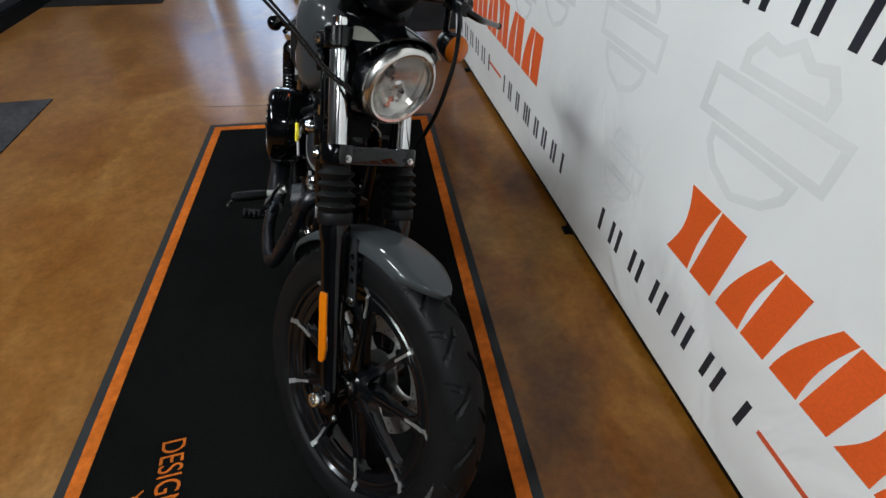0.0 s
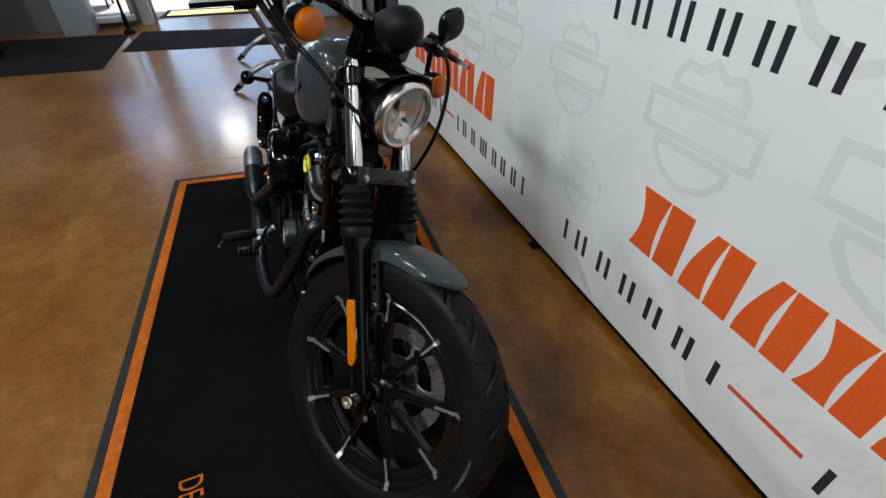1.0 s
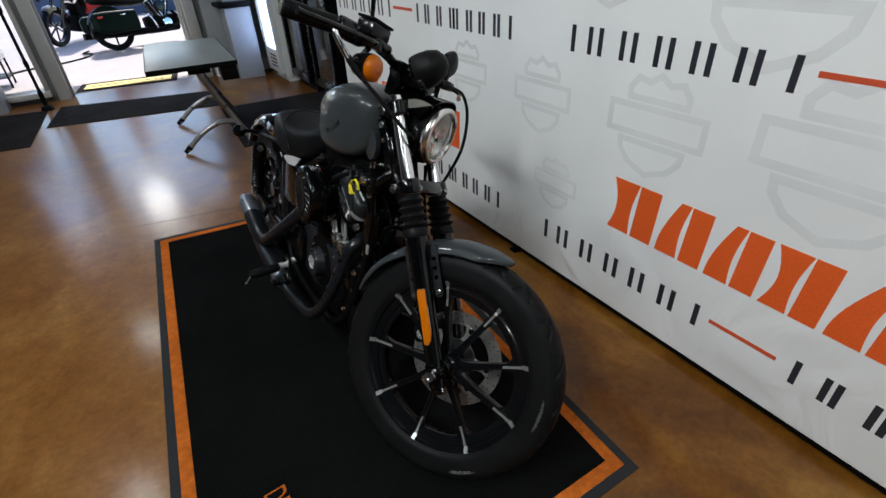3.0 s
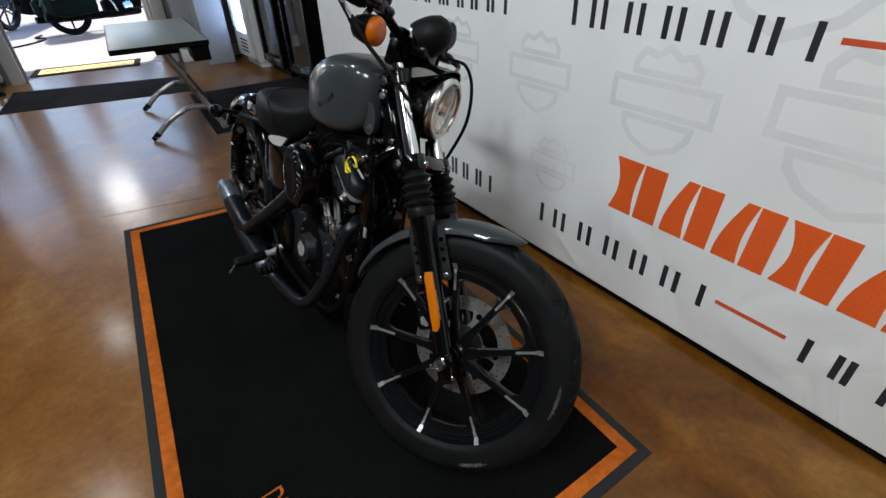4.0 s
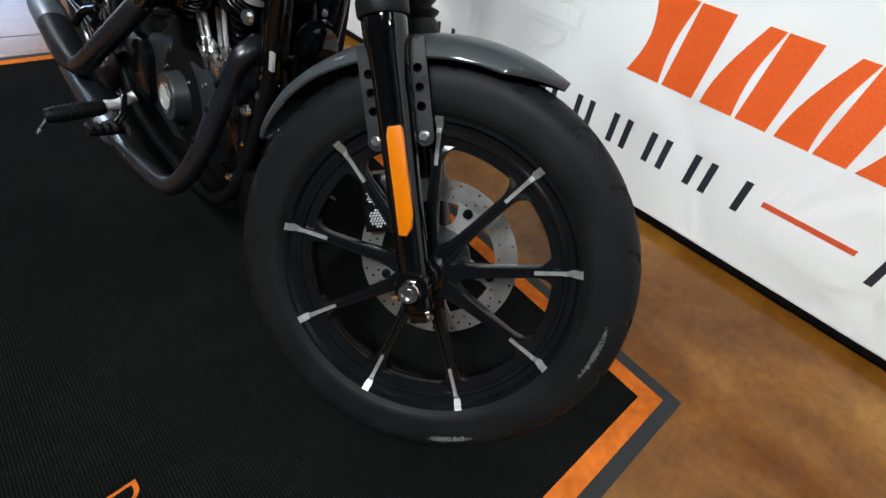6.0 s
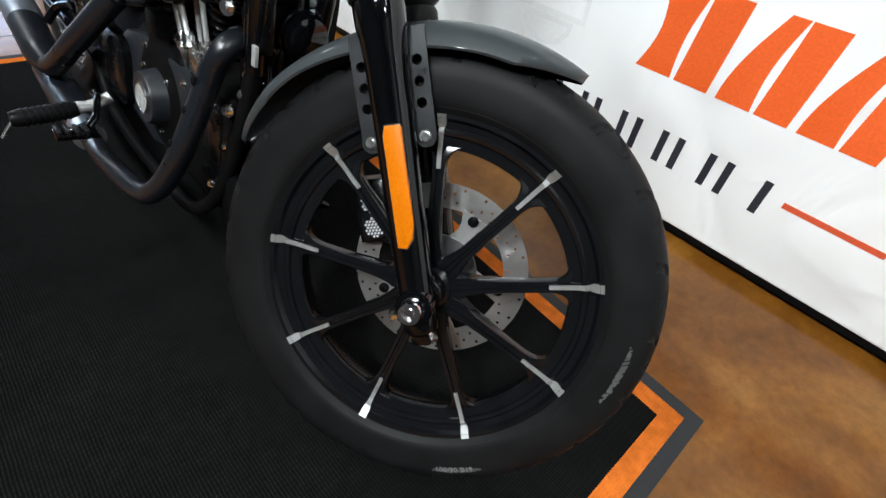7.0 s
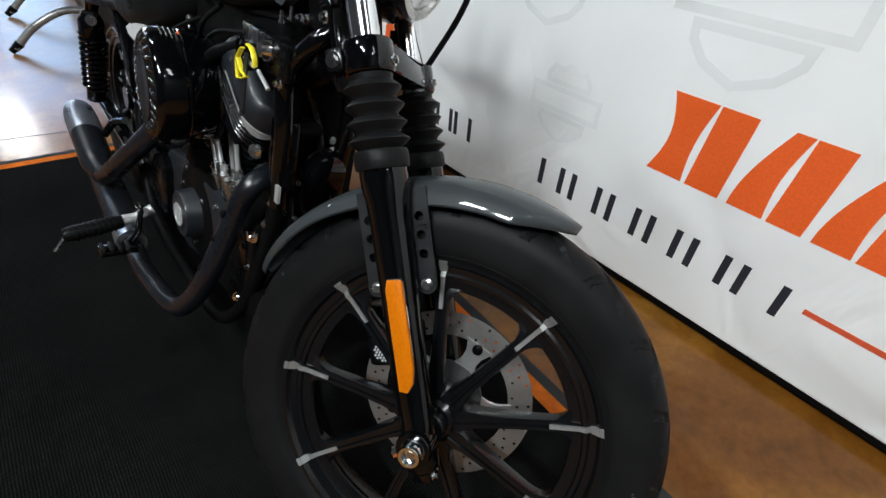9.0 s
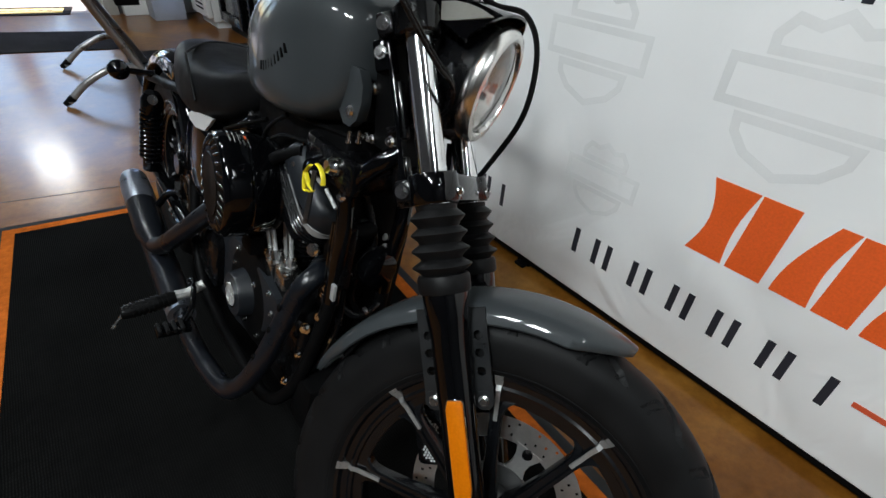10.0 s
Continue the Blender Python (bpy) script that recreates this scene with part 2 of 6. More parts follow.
M["strap"] = surf("strap_steel", (0.30, 0.30, 0.295), 0.50, 0.15, 0.1, 50, 0.15)
M["spoke_tip"] = surf("tip_aluminium", (0.30, 0.30, 0.295), 0.42, 0.6, 0.1, 50, 0.15)
M["rib"] = surf("rib_gloss", (0.003, 0.003, 0.0036), 0.16, 0.0, 0.2, 20, 0.05, coat=0.8)
# cool sheen on the cases painted in as a blue tint
M["case"] = surf("case_grey", (0.0108, 0.0128, 0.0160), 0.42, 0.0, 0.15, 25, 0.15, relief=0.0003, spec=0.32, coat=0.10)
M["bracket"] = surf("bracket_grey", (0.016, 0.0172, 0.0185), 0.34, 0.2, 0.15, 30, 0.15)
M["cover_face"] = surf("cover_face_black", (0.0026, 0.0024, 0.0023), 0.45, 0.0, 0.2, 20, 0.1, spec=0.03)
M["mirror"] = surf("mirror_glass", (0.9, 0.9, 0.9), 0.02, 1.0, 0.01, 4, 0.0, rvar=0.0)

# ---- mesh tools ----


def finish(name, bm, material, angle=35.0):
    bmesh.ops.recalc_face_normals(bm, faces=bm.faces[:])
    for f in bm.faces:
        f.smooth = True
    me = bpy.data.meshes.new(name)
    bm.to_mesh(me)
    bm.free()
    me.set_sharp_from_angle(angle=radians(angle))
    for m in material if isinstance(material, (list, tuple)) else (material,):
        me.materials.append(m)
    return me


def part(name, bm, material, parent, label="", angle=35.0):
    ob = new(name, finish(name, bm, material, angle))
    if parent is not None:
        ob.parent = parent
    return tagged(ob, label) if label else ob


def thing(name, bm, material, label, category, group="", kind="", angle=35.0):
    return tagged(part(name, bm, material, None, "", angle), label, category, group, kind)


def empty(name, m, label, category, group=""):
    ob = new(name)
    ob.matrix_world = m
    ob.empty_display_size = 0.1
    return tagged(ob, label, category, group)


def moved(bm, m):
    bmesh.ops.transform(bm, matrix=m, verts=bm.verts[:])
    return bm


def joined(*bms):
    out = bmesh.new()
    for b in bms:
        tmp = bpy.data.meshes.new("tmp")
        b.to_mesh(tmp)
        b.free()
        out.from_mesh(tmp)
        bpy.data.meshes.remove(tmp)
    return out


def box(x0, x1, y0, y1, z0, z1, bevel=0.0, seg=2):
    bm = bmesh.new()
    bmesh.ops.create_cube(bm, size=1.0, matrix=Matrix.Translation(((x0 + x1) / 2, (y0 + y1) / 2, (z0 + z1) / 2)) @ Matrix.Diagonal((x1 - x0, y1 - y0, z1 - z0, 1)))
    if bevel:
        bmesh.ops.bevel(bm, geom=bm.edges[:], offset=bevel, segments=seg, profile=0.5, affect="EDGES")
    return bm


def rings_mesh(rings, closed_ends=True, loop=False):
    """Skins a list of rings of equal length."""
    bm = bmesh.new()
    vs = [[bm.verts.new(p) for p in r] for r in rings]
    n = len(rings[0])
    for a, b in zip(vs, vs[1:] + ([vs[0]] if loop else [])):
        for i in range(n):
            bm.faces.new((a[i], a[(i + 1) % n], b[(i + 1) % n], b[i]))
    if closed_ends and not loop:
        bm.faces.new(vs[0][::-1]), bm.faces.new(vs[-1])
    return bm


def lathe(profile, n=48, closed=False, axis="x"):
    """Turns (radius, place) pairs round the axis; closed: the profile is a loop."""
    rings = []
    for r, a in profile:
        ring = []
        for i in range(n):
            t = 2 * math.pi * i / n
            c, s_ = r * math.cos(t), r * math.sin(t)
            ring.append({"x": (a, c, s_), "y": (s_, a, c), "z": (c, s_, a)}[axis])
        rings.append(ring)
    return rings_mesh(rings, not closed, closed)


def smooth_path(pts, steps=8):
    """Catmull-Rom through the points."""
    p = [Vector(q) for q in pts]
    p = [2 * p[0] - p[1]] + p + [2 * p[-1] - p[-2]]
    out = []
    for i in range(1, len(p) - 2):
        for k in range(steps):
            t = k / steps
            a, b, c, d = p[i - 1], p[i], p[i + 1], p[i + 2]
            out.append(0.5 * ((2 * b) + (c - a) * t + (2 * a - 5 * b + 4 * c - d) * t * t + (3 * b - a - 3 * c + d) * t ** 3))
    return out + [p[-2]]


def tube(pts, radius, n=12, steps=8, smooth=True):
    """A round tube along the points; radius may be a list, one for each given point."""
    path = smooth_path(pts, steps) if smooth and len(pts) > 2 else [Vector(q) for q in pts]
    m = len(path)
    if isinstance(radius, (list, tuple)):
        rad = [float(np.interp(i / (m - 1) * (len(radius) - 1), range(len(radius)), radius)) for i in range(m)]
    else:
        rad = [radius] * m
    rings, up = [], None
    for i, p in enumerate(path):
        d = (path[min(i + 1, m - 1)] - path[max(i - 1, 0)]).normalized()
        if up is None:
            up = d.orthogonal().normalized()
        up = (up - d * up.dot(d)).normalized()
        side = d.cross(up)
        rings.append([p + rad[i] * (math.cos(2 * math.pi * k / n) * up + math.sin(2 * math.pi * k / n) * side) for k in range(n)])
    return rings_mesh(rings)


def rod(a, b, r, n=16):
    return tube([a, b], r, n, smooth=False)


def bolt(at, d, r=0.006, h=0.006, n=6):
    """A hexagon head on a washer, standing out from a surface along d."""
    d = Vector(d).normalized()
    at = Vector(at)
    return joined(rod(at - d * 0.002, at + d * h * 0.25, r * 1.5, 14), rod(at, at + d * h, r, n), rod(at + d * h * 0.6, at + d * h * 1.15, r * 0.6, 10))


def ellipsoid(c, rx, ry, rz, u=24, v=14):
    bm = bmesh.new()
    bmesh.ops.create_uvsphere(bm, u_segments=u, v_segments=v, radius=1.0, matrix=Matrix.Translation(c) @ Matrix.Diagonal((rx, ry, rz, 1)))
    return bm


def slab(outline, thick, bevel=0.0):
    """A plate from a 2D outline in x, y, with its top at z = thick."""
    bm = bmesh.new()
    lo = [bm.verts.new((x, y, 0)) for x, y in outline]
    hi = [bm.verts.new((x, y, thick)) for x, y in outline]
    n = len(lo)
    bm.faces.new(lo[::-1])
    top = bm.faces.new(hi)
    for i in range(n):
        bm.faces.new((lo[i], lo[(i + 1) % n], hi[(i + 1) % n], hi[i]))
    if bevel:
        bmesh.ops.bevel(bm, geom=list(top.edges), offset=bevel, segments=2, profile=0.5, affect="EDGES")
    return bm


def sections(stations, n=24, power=2.6, low=None):
    """Skins superelliptic sections: (y, half width, z bottom, z top, x centre); low is the power of the lower half."""
    rings = []
    for y, hw, z0, z1, xc in stations:
        ring = []
        for i in range(n):
            t = 2 * math.pi * i / n
            c, s_ = math.cos(t), math.sin(t)
            q = 2 / (low or power) if s_ < 0 else 2 / power
            ring.append((xc + hw * math.copysign(abs(c) ** q, c), y, (z0 + z1) / 2 + (z1 - z0) / 2 * math.copysign(abs(s_) ** q, s_)))
        rings.append(ring)
    return rings_mesh(rings)


def writing(text, size, depth=0.0008):
    cu = bpy.data.curves.new("writing", "FONT")
    cu.body, cu.size, cu.extrude = text, size, depth / 2
    ob = bpy.data.objects.new("writing", cu)
    scene.collection.objects.link(ob)
    me = bpy.data.meshes.new_from_object(ob.evaluated_get(bpy.context.evaluated_depsgraph_get()))
    bm = bmesh.new()
    bm.from_mesh(me)
    bpy.data.objects.remove(ob), bpy.data.curves.remove(cu), bpy.data.meshes.remove(me)
    return bm

# ---- the room ----
X0, X1, Y0, Y1, TOP = -4.8, 2.0, -4.2, 7.1, 4.7


def wall_with_openings(name, a, b, openings, z1, t=0.15, paint="wall"):
    """A wall from a to b (in plan), its thickness to the left of that way, with openings (from, to, sill, head) along it."""
    a, b = Vector((*a, 0)), Vector((*b, 0))
    d = (b - a).normalized()
    left = Vector((-d.y, d.x, 0))
    length = (b - a).length
    pieces, s0 = [], 0.0
    for u0, u1, z0, zz in sorted(openings) + [(length, length, 0, 0)]:
        if u0 > s0:
            pieces.append((s0, u0, 0, z1))
        if u1 > u0:
            if z0 > 0:
                pieces.append((u0, u1, 0, z0))
            if zz < z1:
                pieces.append((u0, u1, zz, z1))
        s0 = u1
    bms = []
    for u0, u1, z0, zz in pieces:
        bm = box(u0, u1, 0, t, z0, zz)
        moved(bm, Matrix.Translation(a) @ Matrix(((d.x, left.x, 0, 0), (d.y, left.y, 0, 0), (0, 0, 1, 0), (0, 0, 0, 1))))
        bms.append(bm)
    return thing(name, joined(*bms), M[paint], "plain painted showroom wall", "wall", kind="structure")


bm = box(X0 - 0.2, X1 + 0.2, Y0 - 0.2, Y1 + 0.15, -0.12, 0.0)
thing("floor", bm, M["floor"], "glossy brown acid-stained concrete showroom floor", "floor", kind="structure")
thing("ceiling", box(X0 - 0.2, X1 + 0.2, Y0 - 0.2, Y1 + 0.2, TOP, TOP + 0.1), M["ceiling"], "plain dark grey showroom ceiling", "ceiling", kind="structure")
wall_with_openings("wall_north", (X1, Y1), (X0, Y1), [(1.72, 3.28, 0.0, 2.25), (3.39, 4.06, 0.12, 2.25)], TOP, -0.15)
wall_with_openings("wall_east", (X1, Y0), (X1, Y1), [], TOP, -0.15, "dark_wall")
wall_with_openings("wall_west", (X0, Y1), (X0, Y0), [], TOP, -0.15, "dark_wall")
wall_with_openings("wall_south", (X0, Y0), (X1, Y0), [], TOP, -0.15, "dark_wall")

# floor joint: a thin sawn line across the concrete
thing("floor_joint", moved(box(-0.75, 0.75, -0.0022, 0.0022, 0.0002, 0.0010), Matrix.Translation((-0.12, 2.935, 0)) @ Matrix.Rotation(radians(-11.5), 4, "Z")), M["dark_wall"], "thin dark sawn joint in the concrete floor", "joint", kind="structure")

# ---- ground and distance outside ----
thing("ground", box(-300, 300, 7.26, 600, -0.14, -0.002), M["pave"], "sunlit pinkish concrete forecourt outside the entrance", "ground", kind="structure")
# unseen slab, added so the sun does not reach in through the doorway
thing("added_sun_blocker", box(-9, 9, 7.26, 9.6, 2.75, 2.9, 0.02), M["white_panel"], "unseen roof slab added to keep the sun out of the entrance", "roof", kind="structure")
thing("low_wall", box(-2.3, 1.6, 17.0, 17.25, -0.01, 0.75, 0.02), M["blue_wall"], "low dark blue boundary wall beyond the forecourt", "wall", kind="structure")
# unseen glowing box, added where the floor's bright reflection traces back to
pl = empty("added_glow_box", Matrix.Translation((-0.84, 9.37, 2.06)), "glowing white box, added unseen to feed the bright floor reflection", "lamp")
part("housing", joined(box(-0.26, 0.26, -0.08, 0.08, 0.0, 0.03, 0.006), box(-0.26, 0.26, -0.08, 0.08, 0.63, 0.66, 0.006), box(-0.26, -0.235, -0.08, 0.08, 0.031, 0.629), box(0.235, 0.26, -0.08, 0.08, 0.031, 0.629)), M["flat"], pl)
part("diffuser", box(-0.232, 0.232, -0.075, 0.075, 0.032, 0.628, 0.004), M["reflected_glow"], pl, "glowing white diffuser")
part("bracket", box(-0.02, 0.02, -0.02, 0.02, 0.661, 0.69), M["flat"], pl)
# ---- entrance: frame, open leaf, threshold ----
ent = empty("entrance_door", Matrix.Translation((-1.28, 7.1, 0)), "open white glazed entrance door with a tall metal frame", "door")
part("frame", joined(box(-0.06, 0.06, -0.06, 0.10, 0, 2.25, 0.006), box(1.50, 1.62, -0.06, 0.10, 0, 2.25, 0.006)), M["door_white"], ent)
part("header", box(0.065, 1.495, -0.05, 0.10, 2.17, 2.25, 0.006), M["door_white"], ent)


def leaf(parent, hinge, turn, width):
    m = Matrix.Translation(hinge) @ Matrix.Rotation(radians(turn), 4, "Z")
    lf = part("leaf", moved(joined(box(0.0, 0.09, -0.022, 0.022, 0.01, 2.14, 0.004), box(width - 0.09, width, -0.022, 0.022, 0.01, 2.14, 0.004), box(0.092, width - 0.092, -0.022, 0.022, 0.01, 0.20, 0.004), box(0.092, width - 0.092, -0.022, 0.022, 2.02, 2.14, 0.004)), m), M["door_white"], parent, "white metal door leaf standing open")
    g = part("pane", moved(box(0.092, width - 0.092, -0.004, 0.004, 0.203, 2.017), m), M["glass"], lf)
    g.visible_shadow = False
    part("push_bar", moved(tube([(0.05, -0.07, 1.0), (width - 0.05, -0.07, 1.0)], 0.015, 10, smooth=False), m), M["flat"], lf)
    return lf


leaf(ent, (0.07, 0.05, 0), 100, 0.72)
leaf(ent, (1.49, 0.05, 0), 87, 0.72)
sl = empty("window_1", Matrix.Translation((-2.6, 7.1, 0)), "tall glazed side window beside the entrance", "window")
tagged(sl, kind="structure")
part("window_frame", joined(box(1.160, 1.208, -0.03, 0.09, 0.12, 2.25, 0.004), box(0.545, 0.605, -0.03, 0.09, 0.12, 2.25, 0.004)), M["door_white"], sl)
for px0, px1 in ((0.607, 1.155),):
    for pz0, pz1 in ((0.125, 2.24),):
        g = part("pane", box(px0, px1, 0.02, 0.03, pz0, pz1), M["glass"], sl)
        g.visible_shadow = False
part("window_sill", box(0.545, 1.208, -0.10, 0.10, 0.06, 0.118, 0.006), M["door_white"], sl)

stan = empty("retractable_barrier", Matrix.Translation((-1.44, 6.66, 0)), "slim black barrier post beside the doorway", "barrier")
part("post", joined(rod((0, 0, 0.02), (0, 0, 1.02), 0.015, 16), rod((0, 0, 0.06), (0, 0, 0.20), 0.024, 16), rod((0, 0, 0.44), (0, 0, 0.50), 0.022, 16), rod((0, 0, 0.95), (0, 0, 1.06), 0.024, 16)), M["flat"], stan)
part("base", lathe([(0.02, 0.05), (0.05, 0.04), (0.06, 0.012), (0.062, 0.0)][::-1], 24, axis="z"), M["flat"], stan)

# ---- floor coverings ----


def quad_slab(c, z0, z1):
    bm = slab(c, z1 - z0)
    return moved(bm, Matrix.Translation((0, 0, z0)))


def inset_quad(c, d):
    """The quad moved in by d on every side (counter-clockwise corners)."""
    n, out = len(c), []
    for i in range(n):
        p0, p1, p2 = Vector(c[i - 1]), Vector(c[i]), Vector(c[(i + 1) % n])
        a, b = (p1 - p0).normalized(), (p2 - p1).normalized()
        na, nb = Vector((-a.y, a.x)), Vector((-b.y, b.x))
        out.append(tuple(p1 + (na + nb) * (d / (1 + na.dot(nb)))))
    return out


MATQ = [(-0.938, 0.425), (0.322, 0.405), (0.450, 2.675), (-0.769, 2.832)]
dm = empty("display_mat", Matrix.Translation((0, 0, 0)), "black display mat with orange border lying on concrete", "mat")
part("edging", quad_slab(MATQ, 0.0, 0.0040), M["mat_edge"], dm, "dark grey rubber edging")
part("border", quad_slab(inset_quad(MATQ, 0.030), 0.0002, 0.0050), M["mat_orange"], dm, "orange woven border band")
part("field", quad_slab(inset_quad(MATQ, 0.070), 0.0004, 0.0060), M["mat_black"], dm, "black ribbed field")
tx = writing("DESIGN", 0.092, 0.0006)
part("lettering", moved(tx, Matrix.Translation((-0.655, 0.962, 0.0064)) @ Matrix.Rotation(radians(-87.5), 4, "Z") @ Matrix.Diagonal((0.62, 1, 1, 1))), M["mat_orange"], dm, "orange printed letters")
tx = writing("Y", 0.055, 0.0006)
part("lettering", moved(tx, Matrix.Translation((-0.715, 0.835, 0.0064)) @ Matrix.Rotation(radians(-87.5), 4, "Z")), M["mat_orange"], dm)

for nm, q, mt, lab in (
    ("entrance_runner", [(-1.42, 5.86), (0.14, 5.53), (0.20, 6.24), (-1.32, 6.68)], "carpet", "long dark entrance runner carpet"),
    ("carpet", [(0.02, 4.05), (1.3, 3.95), (1.3, 5.33), (0.10, 5.39)], "carpet", "dark carpet in front of the drinks coolers"),
    ("carpet", [(-3.2, 5.55), (-1.51, 5.30), (-1.44, 6.62), (-3.2, 6.95)], "carpet", "dark brown carpet beside the litter bin"),
    ("floor_mat", [(-3.2, 1.9), (-1.86, 1.9), (-1.765, 3.41), (-3.2, 3.49)], "carpet_grey", "grey flecked carpet mat on the concrete"),
):
    ob = thing(nm, quad_slab(q, 0.0, 0.006), M[mt], lab, "carpet")

sg = empty("threshold_mat", Matrix.Translation((-0.61, 7.47, 0.0005)) @ Matrix.Rotation(radians(-9), 4, "Z"), "yellow door mat with worn black lettering in the doorway", "mat")
part("base", box(-0.56, 0.56, -0.20, 0.24, 0.0, 0.006), M["carpet"], sg)
part("panel", box(-0.49, 0.49, -0.11, 0.15, 0.0062, 0.009), M["sign_yellow"], sg)
for k in range(11):
    part("bar", box(-0.42 + k * 0.077, -0.42 + k * 0.077 + 0.05, 0.00, 0.035, 0.0092, 0.0105), M["flat"], sg)

# ---- banner wall ----
BX = 0.80
bw = empty("banner_wall", Matrix.Translation((BX, 0, 0)), "white fabric display banner with orange and black printing", "banner")
sheet = box(0.0, 0.035, -3.2, 3.55, 0.035, 2.35, 0.008, 3)
part("fabric", sheet, M["banner"], bw)
part("base_rail", box(0.006, 0.05, -3.18, 3.53, 0.012, 0.034, 0.004), M["flat"], bw, "black base rail")
for fy in (1.55, -0.9, 3.2):
    part("foot", joined(box(0.005, 0.30, fy - 0.03, fy + 0.03, 0.0, 0.0118, 0.003), box(-0.02, 0.045, fy - 0.022, fy + 0.022, 0.0, 0.0115, 0.003)), M["flat"], bw)


def flat_shape(pts, proud=0.0008):
    """A thin printed shape on the fabric, from (y, z) corners."""
    bm = bmesh.new()
    a = [bm.verts.new((-proud, y, z)) for y, z in pts]
    b = [bm.verts.new((0.0005, y, z)) for y, z in pts]
    n = len(pts)
    bm.faces.new(a), bm.faces.new(b[::-1])
    for i in range(n):
        bm.faces.new((a[i], b[i], b[(i + 1) % n], a[(i + 1) % n]))
    return bm


def bars(y0, widths, gap, z0, h, stroke):
    """A word as plain upright bars, two to a letter, running towards -y."""
    y = y0
    for w in widths:
        for u in (0.0, w - stroke):
            part("bar", flat_shape([(y - u, z0), (y - u - stroke, z0), (y - u - stroke, z0 + h), (y - u, z0 + h)]), M["print_dark"], bw)
        y -= w + gap


W6 = (0.098, 0.112, 0.105, 0.098, 0.105, 0.112)
W8 = (0.098, 0.105, 0.105, 0.018, 0.100, 0.085, 0.095, 0.095)
for shift, z0, far in ((0.0, 0.186, 2), (-0.055, 1.002, 2)):
    for rep in range(-1, far):
        yy = 1.355 + shift + rep * 2.19
        if yy - 1.83 < 3.5:
            bars(min(yy, 3.5), W6, 0.027, z0, 0.090, 0.019)
            part("dash", flat_shape([(yy - 0.805, z0 + 0.046), (yy - 1.023, z0 + 0.046), (yy - 1.023, z0 + 0.061), (yy - 0.805, z0 + 0.061)]), M["print_red"], bw, "thin red dash")
            bars(yy - 1.072, W8, 0.0115, z0, 0.090, 0.018)
for rep in range(-1, 2):
    y = 1.025 + rep * 2.19
    z0, z1 = 0.400, 0.606
    for k, w in enumerate((0.215, 0.188, 0.178, 0.178, 0.205, 0.225)):
        # each sign: a block with a hollowed or arched flank, a leaf-shaped gap, and a leaning slab
        flank = [(y - w * (0.02 + 0.03 * q / 8) - 0.026 * math.sin(math.pi * q / 8) if k % 3 == 0 else y - w * (0.03 + 0.33 * (1 - math.cos(math.pi * q / 16))), z0 + (z1 - z0) * q / 8) for q in range(9)]
        gap = [(y - w * (0.47 + 0.09 * q / 8) + 0.012 * math.sin(math.pi * q / 8), z0 + (z1 - z0) * q / 8) for q in range(9)]
        part("block", flat_shape(flank[::-1] + gap), M["print_orange"], bw)
        part("block", flat_shape([(y - w * 0.52, z0), (y - w * 0.92, z0), (y - w * 0.97, z1), (y - w * 0.58, z1)]), M["print_orange"], bw)
        y -= w


def ring_shape(pts, t):
    """A closed printed outline of width t."""
    c = [tuple(p) for p in pts]
    q = inset_quad(c, t)
    bm = bmesh.new()
    n = len(c)
    for i in range(n):
        j = (i + 1) % n
        f = [bm.verts.new((-0.0003, *p)) for p in (c[i], c[j], q[j], q[i])]
        bm.faces.new(f)
    return bm


def crest(y, z, w):
    """A faint emblem: a plain bar frame with a cap above and a shield below."""
    k = w / 0.37
    bar = [(y + sy * 0.185 * k, z + sz * 0.056 * k) for sy, sz in ((1, 1), (-1, 1), (-1, -1), (1, -1))]
    cap = [(y + u * k, z + v * k) for u, v in ((0.115, 0.062), (-0.115, 0.062), (-0.118, 0.105), (-0.085, 0.148), (-0.040, 0.138), (0.0, 0.165), (0.040, 0.138), (0.085, 0.148), (0.118, 0.105))]
    low = [(y + u * k, z + v * k) for u, v in ((0.132, -0.062), (0.125, -0.110), (0.085, -0.155), (0.0, -0.190), (-0.085, -0.155), (-0.125, -0.110), (-0.132, -0.062))]
    for pts in (bar, cap, low):
        area = sum(a[0] * b[1] - b[0] * a[1] for a, b in zip(pts, pts[1:] + pts[:1]))
        part("emblem", ring_shape(pts if area > 0 else pts[::-1], 0.021 * k), M["print_grey"], bw, "faint grey printed emblem")


for cy, cz, cw in ((0.905, 0.828, 0.37), (1.44, 0.822, 0.33), (1.96, 0.83, 0.31), (0.36, 0.87, 0.46), (1.32, 0.47, 0.25), (2.30, 0.74, 0.30), (-0.35, 0.83, 0.37), (-0.9, 0.83, 0.4), (0.62, 1.30, 0.52), (1.15, 1.34, 0.37), (1.9, 1.34, 0.37), (2.7, 1.32, 0.37), (-0.05, 1.34, 0.37)):
    crest(cy, cz, cw)

# ---- folding table ----
tb = empty("folding_table", Matrix.Translation((-0.15, 4.27, 0)) @ Matrix.Rotation(radians(-4), 4, "Z"), "grey folding table on curved silver legs", "table")
part("tabletop", box(-0.30, 0.250, -0.64, 0.55, 0.715, 0.745, 0.004), M["laminate"], tb, "grey laminate top")
part("edge_band", joined(box(-0.305, -0.301, -0.645, 0.555, 0.713, 0.743), box(0.251, 0.255, -0.645, 0.555, 0.713, 0.743), box(-0.30, 0.250, -0.645, -0.641, 0.713, 0.743), box(-0.30, 0.250, 0.551, 0.555, 0.713, 0.743)), M["flat"], tb)
